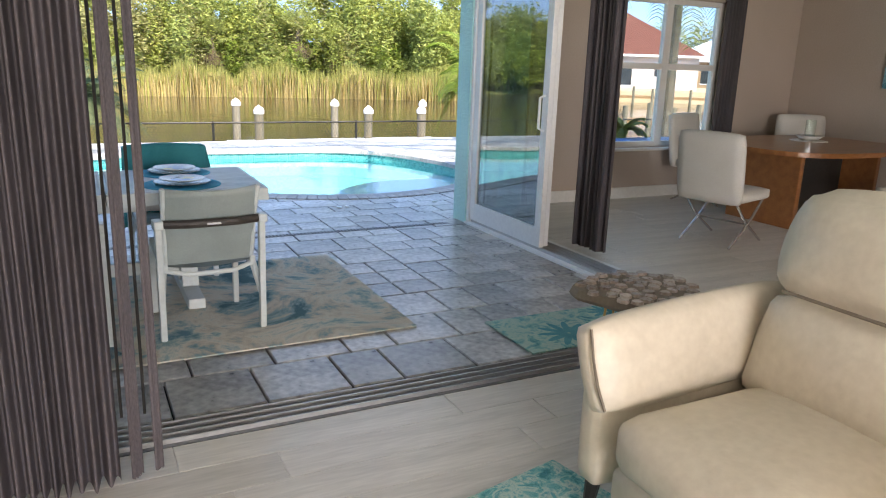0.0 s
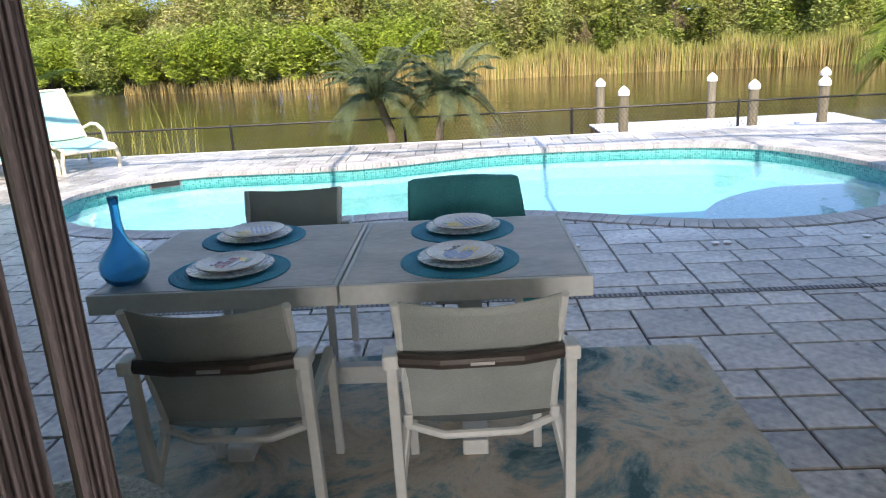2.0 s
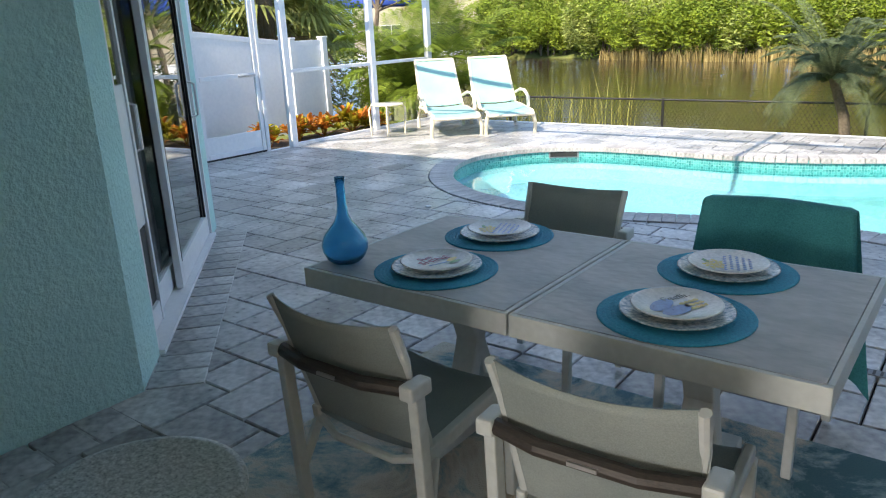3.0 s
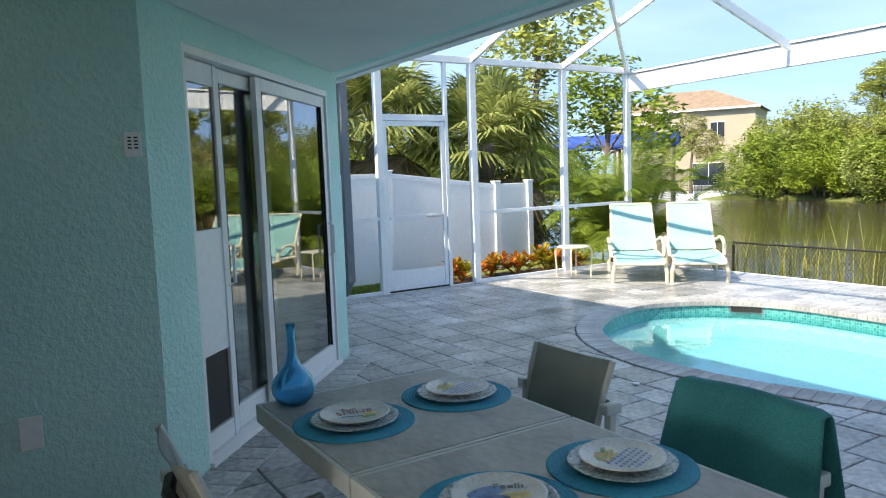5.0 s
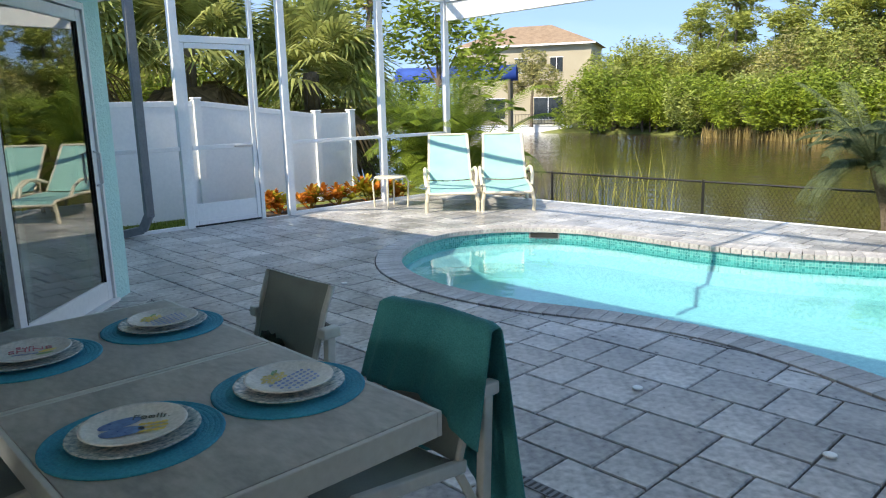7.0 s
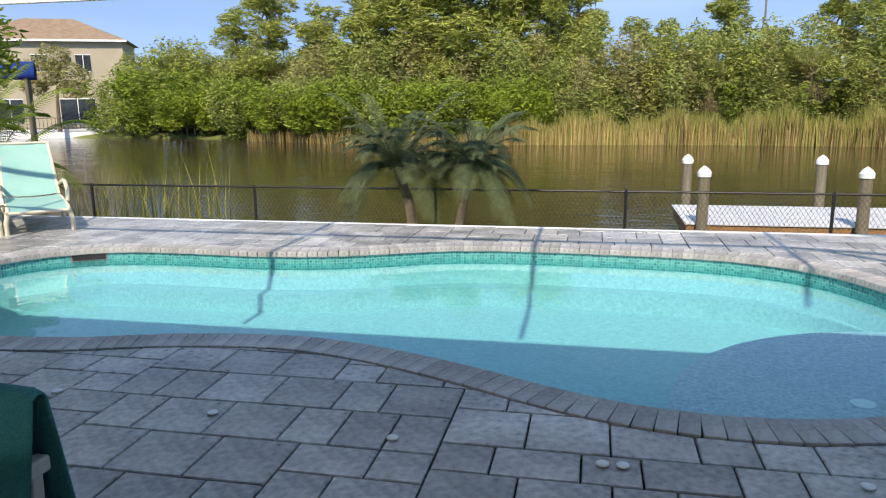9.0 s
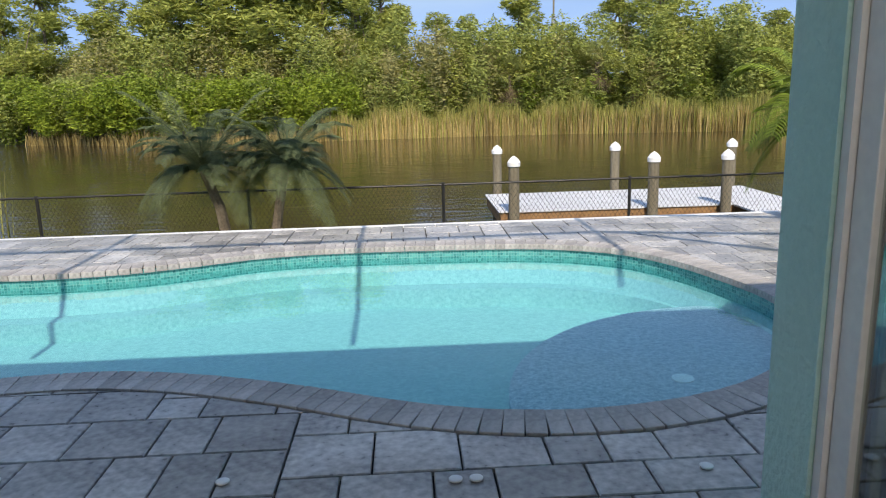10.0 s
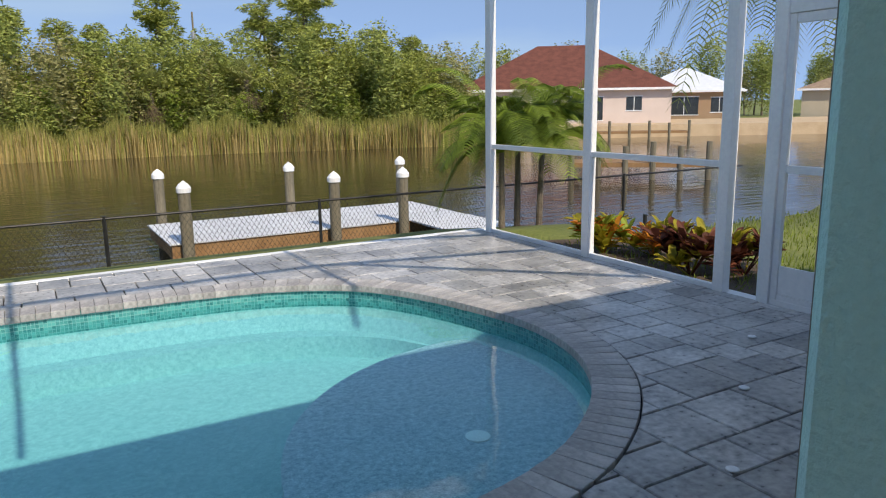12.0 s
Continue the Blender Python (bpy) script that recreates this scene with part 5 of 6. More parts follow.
def feather_palm(name, m, trunk_h, r, fronds, length, mat, label, seed, lift=(0.2, 0.9), droop=(0.5, 1.0), leaflet=0.32, trunks=((0, 0),), leaflets=18, width=0.022, lean=0.0):
    t = empty(name, m, label, "palm")
    rnd = random.Random(seed)
    for tx, ty in trunks:
        part("trunk", tubed([(tx, ty, -0.1), (tx * 1.05 + 0.02 + lean * 0.4, ty + 0.02, trunk_h * 0.5), (tx * 1.1 + lean, ty * 1.1, trunk_h)], r, 8, r * 0.7), BARK, t)
        for k in range(fronds):
            bm = bmesh.new()
            frond(bm, (tx * 1.1 + lean, ty * 1.1, trunk_h - 0.02), 2.399 * k + rnd.uniform(-0.3, 0.3), length * rnd.uniform(0.8, 1.1), rnd.uniform(*lift), rnd.uniform(*droop), leaflet, leaflets, width)
            part("frond", bm, mat, t)
    return t


feather_palm("date_palm", pose(-0.74, 16.0, -0.75), 1.25, 0.10, 54, 1.25, PALM_DARK, "small dark green date palm with arching fronds", 1, (0.1, 1.8), (0.65, 1.35), 0.26, ((0, 0),), 30, 0.006, -0.32)
feather_palm("date_palm", pose(0.02, 15.9, -0.75), 1.30, 0.09, 54, 1.15, PALM_DARK, "small dark green date palm with arching fronds", 2, (0.1, 1.8), (0.65, 1.35), 0.26, ((0, 0),), 30, 0.006, 0.30)
feather_palm("cluster_palm", pose(8.65, 14.6, -0.6), 1.45, 0.06, 17, 1.45, PALM_BRIGHT, "multi-stemmed green palm beside the cage", 3, (0.7, 2.0), (0.9, 1.6), 0.44, ((-0.1, 0.0), (0.3, 0.15), (0.6, -0.05)), 24, 0.014)
feather_palm("cluster_palm", pose(-8.2, 13.6, -0.5), 0.75, 0.05, 20, 1.75, PALM_BRIGHT, "bushy yellow-green palm behind the loungers", 4, (0.8, 2.0), (0.6, 1.2), 0.48, ((0, 0), (0.5, 0.2), (-0.4, 0.3)), 24, 0.013)
feather_palm("tall_palm", pose(12.0, 12.2, -0.3), 4.7, 0.14, 26, 2.4, PALM, "tall palm with hanging fronds beyond the cage", 6, (0.0, 0.8), (0.8, 1.4), 0.55, ((0, 0),), 24, 0.016)


def fan_palm(m, trunk_h, r, leaves, size, label, seed, dry=14):
    t = empty("fan_palm", m, label, "palm")
    rnd = random.Random(seed)
    part("trunk", tubed([(0, 0, -0.2), (0.05, 0, trunk_h * 0.5), (0, 0.05, trunk_h)], r, 9, r * 0.9), BARK, t)
    for k in range(leaves + dry):
        old = k >= leaves
        a = 2.399 * k + rnd.uniform(-0.4, 0.4)
        el = rnd.uniform(-0.2, 1.3) if not old else rnd.uniform(-1.35, -0.6)
        d = Vector((math.cos(a) * math.cos(el), math.sin(a) * math.cos(el), math.sin(el)))
        base = Vector((0, 0, trunk_h))
        hub = base + d * size * rnd.uniform(0.7, 1.0) + Vector((0, 0, -0.08 * size))
        bm = tubed([base, base.lerp(hub, 0.5) + Vector((0, 0, 0.06)), hub], 0.014, 4, 0.008)
        side = d.cross(Vector((0, 0, 1))).normalized()
        up = side.cross(d)
        for q in range(22):
            b = radians(-105 + 10 * q)
            dirn = d * math.cos(b) + side * math.sin(b) + up * 0.15 * math.cos(b * 2)
            L = size * (0.75 + 0.25 * math.cos(b)) * rnd.uniform(0.85, 1.05)
            wv = (-d * math.sin(b) + side * math.cos(b)) * 0.042
            tip = hub + dirn * L + Vector((0, 0, -L * (0.38 if not old else 0.5)))
            mid = hub + dirn * L * 0.55 + Vector((0, 0, -L * 0.05))
            bm.faces.new([bm.verts.new(c) for c in (hub, mid + wv, tip, mid - wv)])
        part("frond", bm, PALM_DRY if old else PALM, t)
    return t


fan_palm(pose(-11.9, 13.1, -0.3), 2.7, 0.20, 52, 1.3, "cabbage palm with fan leaves behind the fence", 11)
fan_palm(pose(-12.8, 10.6, -0.3), 3.2, 0.20, 48, 1.25, "cabbage palm with fan leaves behind the fence", 12)
fan_palm(pose(-12.6, 7.9, -0.3), 3.5, 0.20, 34, 1.15, "cabbage palm with a brown skirt of dead leaves", 13, 26)
fan_palm(pose(-13.6, 15.2, -0.3), 2.0, 0.18, 44, 1.15, "cabbage palm with fan leaves behind the fence", 14)
for i, x in enumerate((11.5, 19.0, 22.5, -44.0)):
    fan_palm(pose(x, far_bank(x) + (6.5 if x > 0 else 3), -1.2), 4.0 + (i % 2), 0.22, 22, 1.5, "cabbage palm in the far woodland", 20 + i, 8)
tree("broadleaf_tree", [(0, 0, -0.3), (0.1, 0, 1.6), (0.3, 0.2, 3.4)], 0.13, [(-0.6, 0, 4.2, 1.5, 1.3, 0.9), (1.0, 0.4, 3.9, 1.5, 1.2, 0.8), (0.1, 0.2, 5.0, 1.2, 1.1, 0.7), (1.6, 0.5, 3.2, 0.9, 0.9, 0.6)],
     2600, 0.16, LEAF, pose(-14.2, 19.0, -0.5), "dark green broadleaf tree beyond the fence", "tree")
tree("broadleaf_tree", [(0, 0, -0.3), (0.1, 0, 3.6), (0.3, 0.2, 6.4)], 0.2, [(-0.6, 0, 6.2, 2.0, 1.5, 1.4), (1.0, 0.4, 7.2, 1.8, 1.5, 1.5), (0.1, 0.2, 8.4, 1.4, 1.2, 1.2)],
     2600, 0.20, PINE, pose(-18, 19.5, -0.5), "tall dark tree beyond the fence", "tree")
tree("bare_tree", [(0, 0, -0.3), (0.1, 0, 3.0), (0.3, 0.2, 6.0)], 0.25, [(-1.6, 0, 6.0, 2.6, 1.8, 1.6), (1.6, 0.4, 5.6, 2.4, 1.8, 1.6), (0.1, 0.2, 7.6, 2.0, 1.6, 1.4), (-2.5, 0, 4.5, 1.6, 1.4, 1.0), (2.4, 0, 4.2, 1.6, 1.2, 1.0)],
     5200, 0.24, SCRUB, pose(-54.5, 73.0, -0.9), "sparse yellowish tree before the beige house", "tree")
for i, (x, y, s) in enumerate(((-17, 9, 0.55), (-16.5, 12.5, 0.6), (-17.5, 16, 0.6), (-15.5, 6, 0.55), (-21, 23, 0.6), (-11.5, 15.6, 0.30), (-10.2, 15.2, 0.25))):
    copy_thing(masters["shrub", i % 3], pose(x, y, -0.5, 0, 0, 50 * i) @ Matrix.Scale(s, 4))


for i, (x, y, s) in enumerate(((-17, 7.5, 0.62), (-18, 11, 0.66), (-17.5, 14.2, 0.6), (-19.5, 17.5, 0.62), (-15.5, 17.6, 0.45), (-16, 9.5, 0.5), (-21, 13, 0.75), (-20, 8.5, 0.72))):
    copy_thing(masters["scrub", (1, 0, 2)[i % 3]], pose(x, y, -0.5, 0, 0, 70 * i) @ Matrix.Scale(s, 4))


def croton(x, y, s, mats, seed, label):
    t = empty("croton", pose(x, y, -0.17), label, "shrub", "crotons along the cage")
    rnd = random.Random(seed)
    for q in range(12):
        a, lean = rnd.uniform(0, 6.28), rnd.uniform(0.05, 0.45)
        top = Vector((math.cos(a) * lean * s, math.sin(a) * lean * s, rnd.uniform(0.16, 0.46) * s))
        bm = tubed([(0, 0, 0.02), top * 0.5, top], 0.008, 5)
        for k in range(15):
            b = 2.399 * k
            el = rnd.uniform(0.1, 1.1)
            d = Vector((math.cos(b) * math.cos(el), math.sin(b) * math.cos(el), math.sin(el)))
            sd = d.cross(Vector((0, 0, 1))).normalized() * 0.046 * s
            p = top * rnd.uniform(0.65, 1.0)
            L = 0.24 * s * rnd.uniform(0.8, 1.2)
            bm.faces.new([bm.verts.new(c) for c in (p, p + d * L * 0.35 + sd, p + d * L * 0.75 + sd * 0.8, p + d * L + Vector((0, 0, -0.03)), p + d * L * 0.75 - sd * 0.8, p + d * L * 0.35 - sd)])
        tagged(part("foliage", bm, mats[q % len(mats)], t), kind="stuff")


for i, (x, y, s) in enumerate(((-8.0, 9.25, 0.70), (-8.15, 9.85, 0.82), (-8.2, 10.5, 0.80), (-8.2, 11.1, 0.75), (-8.15, 11.75, 0.9), (-8.2, 12.4, 0.8))):
    croton(x, y, s, (CROTON_R, CROTON_R, CROTON_G) if i < 4 else (CROTON_G, CROTON_G, CROTON_R), 60 + i, "low red and yellow croton in the planting bed")
for i, (x, y, s) in enumerate(((7.75, 11.35, 0.95), (8.15, 10.95, 0.9), (7.75, 10.05, 1.0), (8.2, 9.75, 0.95))):
    croton(x, y, s, (CROTON_R, CROTON_G, LEAF_LIGHT, CROTON_G) if i < 2 else (CROTON_D, CROTON_D, CROTON_G), 80 + i, "bushy copper and green croton in the planting bed")
MULCH = material("dark_bark_mulch", (0.05, 0.035, 0.025), (0.14, 0.10, 0.07), 0.95, 0, 6, 60, 0.8, depth=0.03)
structure(part("planting_bed", prism([(7.25, 9.2), (8.7, 9.2), (8.8, 11.9), (7.25, 12.6)], -0.3, -0.13), MULCH), "dark mulch planting bed", "planting bed")
structure(part("planting_bed", prism([(-8.6, 9.15), (-7.3, 9.15), (-7.3, 12.8), (-8.6, 12.8)], -0.3, -0.13), MULCH), "dark mulch planting bed", "planting bed")
v, f = blades(9000, 7.3, 16, lambda x: ((lambda y: (y, np.array([land_z(a, b) for a, b in zip(x, y)])))(rng.uniform(7, 12.1, len(x)))), 0.04, 0.11, 0.006, 0.3)
tagged(raw("grass", v, f, GRASS), "short green lawn grass", "grass", kind="stuff")
v, f = blades(5000, -9.0, -7.25, lambda x: (rng.uniform(5.9, 9.3, len(x)), np.full(len(x), -0.17)), 0.05, 0.13, 0.006, 0.3)
tagged(raw("grass", v, f, GRASS), "short green lawn grass by the fence", "grass", kind="stuff")

# white vinyl fence
fx = -9.2
vf = empty("vinyl_fence", pose(0, 0, 0), "white vinyl privacy fence with capped posts", "fence")
fence_rows = [(3.4, 1.68), (5.9, 1.68), (9.05, 1.68), (11.4, 1.42), (12.2, 1.42)]
for (y0, z0), (y1, z1) in zip(fence_rows, fence_rows[1:]):
    part("panel", faces_of([(fx + s, y, z) for s in (-0.02, 0.02) for y, z in ((y0 + 0.06, -0.16), (y1 - 0.06, -0.16), (y1 - 0.06, z1), (y0 + 0.06, z0))],
                           [(0, 1, 2, 3), (7, 6, 5, 4), (3, 2, 6, 7), (0, 4, 5, 1)]), VINYL, vf)
    part("rail", beamed((fx, y0 + 0.06, z0 + 0.03), (fx, y1 - 0.06, z1 + 0.03), 0.05, 0.09, 0.006), VINYL, vf)
for y, z in fence_rows:
    p = part("post", boxed(fx - 0.065, fx + 0.065, y - 0.06, y + 0.06, -0.3, z + 0.10, None, 0.006), VINYL, vf)
    part("cap", boxed(fx - 0.078, fx + 0.078, y - 0.075, y + 0.075, z + 0.10, z + 0.135, None, 0.012), VINYL, p)

# black chain-link fence at the bank
FY, FT = 17.4, -0.06
cf = empty("chain_link_fence", pose(0, 0, 0), "black chain-link fence with a top rail along the canal", "fence")
for x in (-12.1, -8.3, -4.49, -0.67, 2.95, 6.5, 10.2, 13.9, 17.5):
    part("post", tubed([(x, FY, -1.6 if x < 9 else -3.0), (x, FY, FT + 0.04)], 0.03, 8), METAL_DARK, cf)
part("top_rail", tubed([(-12.2, FY, FT), (18, FY, FT)], 0.021, 8), METAL_DARK, cf)
vs, fs = [], []
for k in range(400):
    for s in (-1, 1):
        x = -12 + 0.085 * k
        b = len(vs)
        w = 0.0035
        vs += [(x - w, FY, -1.2), (x + w, FY, -1.2), (x + w + s * 0.75, FY, FT), (x - w + s * 0.75, FY, FT)]
        fs.append((b, b + 1, b + 2, b + 3))
raw("wire_mesh", vs, fs, METAL_DARK, cf, "black diamond wire mesh")
part("post", tubed([(10.0, 12.9, -0.9), (10.0, 12.9, FT)], 0.03, 8), METAL_DARK, cf)

# dock and pilings
PILE = material("weathered_piling", (0.13, 0.115, 0.08), (0.25, 0.22, 0.16), 0.95, 0, 3, 30, 0.5, stretch_to=(3, 3, 0.4))
DECKING = material("white_grey_decking", (0.56, 0.58, 0.62), (0.70, 0.72, 0.76), 0.7, 0, 2, 40, 0.2, rand=0.05)
JOIST = material("brown_dock_joist", (0.22, 0.12, 0.05), (0.36, 0.21, 0.10), 0.85, 0, 3, 30, 0.3)
DX0, DX1, DY0, DY1, DZ = 4.45, 11.9, 21.0, 24.1, -1.22
dk = empty("dock", pose(0, 0, 0), "wooden dock with pale grey decking over the canal", "dock")
part("joist", boxed(DX0 + 0.05, DX1 - 0.05, DY0 + 0.04, DY0 + 0.09, DZ - 0.33, DZ - 0.04), JOIST, dk)
part("joist", boxed(DX0 + 0.05, DX1 - 0.05, DY1 - 0.09, DY1 - 0.04, DZ - 0.33, DZ - 0.04), JOIST, dk)
part("joist", boxed(DX0 + 0.05, DX0 + 0.1, DY0 + 0.095, DY1 - 0.095, DZ - 0.33, DZ - 0.04), JOIST, dk)
plank_me = bpy.data.meshes.new("plank")
bm = boxed(-0.07, 0.07, -(DY1 - DY0) / 2, (DY1 - DY0) / 2, -0.035, 0, None, 0.006)
bm.to_mesh(plank_me)
bm.free()
plank_me.materials.append(DECKING)
for k in range(int((DX1 - DX0) / 0.148)):
    o = new("plank", plank_me)
    o.parent = dk
    o.location = (DX0 + 0.074 + 0.148 * k, (DY0 + DY1) / 2, DZ)
part("gangway", boxed(10.2, 11.9, 17.7, DY0 - 0.01, DZ - 0.05, DZ, None, 0.01), DECKING, dk, "pale gangway to the bank")
pl = empty("piling", pose(4.80, 20.85, 0), "weathered round dock piling with a white cone cap", "piling", "dock pilings")
part("pole", tubed([(0, 0, -2.9), (0, 0, -0.10)], 0.135, 14, 0.125), PILE, pl)
part("cap", lathe([(0.15, -0.12), (0.155, -0.02), (0.10, 0.06), (0.005, 0.13)], 18), VINYL, pl, "white plastic cone cap")
for x, y in ((4.85, 24.4), (8.15, 20.85), (8.21, 24.3), (11.6, 24.3), (9.94, 20.85)):
    copy_thing(pl, pose(x, y, 0))


# ---------------------------------------------------------------- houses across the water
STUCCO_BEIGE = material("beige_house_stucco", (0.40, 0.355, 0.27), (0.48, 0.43, 0.33), 0.9, 0, 0.5, 12, 0.2)
STUCCO_PINK = material("pale_pink_house_stucco", (0.60, 0.50, 0.45), (0.70, 0.60, 0.55), 0.9, 0, 0.5, 12, 0.2)
STUCCO_BROWN = material("tan_house_stucco", (0.34, 0.22, 0.13), (0.42, 0.28, 0.18), 0.9, 0, 0.5, 12, 0.2)
ROOF_RED = material("red_brown_shingle", (0.10, 0.03, 0.02), (0.19, 0.065, 0.045), 0.9, 0, 1.5, 14, 0.5)
ROOF_TAN = material("tan_shingle", (0.22, 0.15, 0.10), (0.36, 0.26, 0.18), 0.9, 0, 1.5, 14, 0.5)
ROOF_WHITE = material("white_metal_roof", (0.60, 0.63, 0.68), (0.74, 0.77, 0.80), 0.5, 0, 1.5, 14, 0.1)
DARK_WIN = material("dark_window", (0.02, 0.025, 0.03), (0.05, 0.06, 0.07), 0.15, 0, 1, 8, 0)
BLUE_CANVAS = material("blue_canvas", (0.01, 0.04, 0.22), (0.03, 0.09, 0.38), 0.7, 0, 2, 30, 0.1)


def far_house(m, w, d, h, rise, wall_mat, roof_mat, wins, label, over=0.6):
    """Local -y faces the camera side; origin in the middle of that front, on the ground."""
    o = empty("house", m, label, "house")
    part("wall", boxed(-w / 2, w / 2, 0, d, -0.5, h), wall_mat, o)
    x, y0, y1 = w / 2 + over, -over, d + over
    ry = (y0 + y1) / 2
    rx = max(0.5, x - (y1 - y0) / 2)
    part("roof", faces_of([(-x, y0, h), (x, y0, h), (x, y1, h), (-x, y1, h), (-rx, ry, h + rise), (rx, ry, h + rise)],
                          [(0, 1, 5, 4), (1, 2, 5), (2, 3, 4, 5), (3, 0, 4), (3, 2, 1, 0)]), roof_mat, o)
    part("fascia", boxed(-x, x, y0 - 0.06, y0 - 0.01, h - 0.22, h + 0.02), VINYL, o)
    for x0, x1, z0, z1 in wins:
        q = part("window", boxed(x0, x1, -0.03, 0.02, z0, z1), DARK_WIN, o)
        part("frame", boxed(x0 - 0.08, x1 + 0.08, -0.06, -0.035, z1, z1 + 0.1), VINYL, q)
        part("frame", boxed(x0 - 0.08, x1 + 0.08, -0.06, -0.035, z0 - 0.1, z0), VINYL, q)
        part("frame", boxed((x0 + x1) / 2 - 0.04, (x0 + x1) / 2 + 0.04, -0.06, -0.035, z0, z1), VINYL, q)
    return o


far_house(pose(-60.0, 78, -0.9, 0, 0, 28), 17.5, 12, 9.9, 2.9, STUCCO_BEIGE, ROOF_TAN, [(-5.5, -3.9, 6.4, 8.2), (-1.0, 0.6, 6.4, 8.2), (3.6, 5.2, 6.4, 8.2), (-5.0, -2.4, 0.6, 3.2), (1.5, 5.2, 0.5, 3.2)], "beige two-storey house with a tan hip roof")
far_house(pose(52.5, 66.5, -0.6, 0, 0, -38), 22, 16, 3.5, 5.0, STUCCO_PINK, ROOF_RED, [(-7, -4.6, 0.2, 2.6), (-3.4, -1.2, 0.2, 2.6), (0.4, 4.0, 0.2, 2.6), (6.4, 8.0, 1.2, 2.6)], "pale pink single-storey house with a red-brown hip roof")
far_house(pose(76, 71, -0.6, 0, 0, -45), 13, 12, 3.3, 3.0, STUCCO_BROWN, ROOF_WHITE, [(-2, 1.5, 0.3, 2.5), (3, 5, 0.6, 2.4)], "tan house with a white metal roof")
far_house(pose(92, 58, -0.6, 0, 0, -58), 13, 12, 3.3, 2.6, STUCCO_BEIGE, ROOF_TAN, [(-3, 1, 0.3, 2.5)], "low house with a tan roof across the canal")
for i in range(26):
    x = 40 + 3.4 * i
    copy_thing(masters["scrub", i % 3], pose(x, 118 - 0.55 * (x - 40) + 5 * math.sin(2.3 * i), -0.8, 0, 0, 67 * i) @ Matrix.Scale(1.15 + 0.3 * math.sin(1.7 * i), 4))
structure(part("sand_bank", prism([(42, 60.5), (58, 55), (86, 40), (92, 60), (60, 75), (44, 72)], -2.6, -0.75), SAND), "bare sandy lot on the canal bank", "ground")
bl = empty("boat_canopy", pose(-29.5, 35.5, -1.6, 0, 0, 38), "blue canvas boat lift canopy on posts", "boat lift")
vs, fs = [], []
for i in range(9):
    a = math.pi * i / 8
    for x in (-3.6, 3.6):
        vs.append((x, 1.5 * math.cos(a), 4.6 + 0.85 * math.sin(a)))
fs = [(2 * i, 2 * i + 1, 2 * i + 3, 2 * i + 2) for i in range(8)]
cv = raw("canvas", vs, fs, BLUE_CANVAS, bl, "", True)
cv.modifiers.new("thickness", "SOLIDIFY").thickness = 0.05
for x in (-3.2, 0, 3.2):
    for y in (-1.4, 1.4):
        part("post", tubed([(x, y, -1.5), (x, y, 4.6)], 0.09, 8), PILE, bl)
bf = empty("bank_railing", pose(-54, 74, -1.0, 0, 0, 28), "thin dark iron railing before the beige house", "fence")
part("rail", boxed(-9, 9, -0.03, 0.03, 1.25, 1.32), METAL_DARK, bf)
part("rail", boxed(-9, 9, -0.03, 0.03, 0.15, 0.2), METAL_DARK, bf)
for k in range(46):
    part("picket", boxed(-9 + 0.4 * k, -8.96 + 0.4 * k, -0.02, 0.02, 0, 1.3), METAL_DARK, bf)
structure(part("seawall", boxed(-7, 7, -0.2, 0.2, -1.5, 0.0, pose(-57, 73.0, -0.95, 0, 0, 28)), VINYL), "pale concrete seawall", "seawall")


def far_dock(m, w, label):
    o = empty("dock", m, label, "dock")
    part("deck", boxed(-w / 2, w / 2, 0, 2.2, 0.55, 0.75), JOIST, o)
    for k in range(6):
        x = -w / 2 + w * k / 5
        part("pole", tubed([(x, 0, -1.5), (x, 0, 1.5 + 0.2 * (k % 2))], 0.13, 8), PILE, o)


far_dock(pose(50.5, 53.5, -1.9, 0, 0, -30), 9, "brown wooden dock below the pink house")
far_dock(pose(26, 29, -1.9, 0, 0, -40), 6, "grey wooden boat dock on the neighbouring bank")
up = empty("utility_pole", pose(21, 96, -1.0), "grey wooden utility pole behind the trees", "utility pole")
part("pole", tubed([(0, 0, 0), (0, 0, 13.5)], 0.16, 8, 0.11), PILE, up)
part("transformer", lathe([(0.28, 10.2), (0.3, 10.3), (0.3, 11.3), (0.2, 11.4)], 12), ALUMINIUM, up)

# ---------------------------------------------------------------- living and dining room
LEATHER = material("cream_leather", (0.56, 0.50, 0.41), (0.66, 0.60, 0.50), 0.42, 0, 3, 28, 0.22, depth=0.006)
SEAM = material("dark_leather_seam", (0.16, 0.13, 0.10), (0.22, 0.18, 0.14), 0.7, 0, 4, 60, 0.1)
WHITE_LEATHER = material("white_leather", (0.58, 0.56, 0.52), (0.68, 0.66, 0.62), 0.45, 0, 3, 120, 0.1, depth=0.004)
CHROME = material("chrome", (0.55, 0.55, 0.56), (0.68, 0.68, 0.69), 0.12, 1.0, 4, 40, 0)
GOLD = material("brass_leg", (0.50, 0.33, 0.12), (0.62, 0.43, 0.18), 0.28, 1.0, 4, 40, 0)
CHERRY = material("reddish_brown_wood", (0.20, 0.075, 0.022), (0.34, 0.14, 0.045), 0.35, 0, 2, 18, 0.08, stretch_to=(1, 7, 7), coat=0.3)
DRAPE = material("grey_mauve_drape", (0.05, 0.043, 0.05), (0.12, 0.102, 0.112), 0.75, 0, 5, 220, 0.3, stretch_to=(1, 1, 0.3))
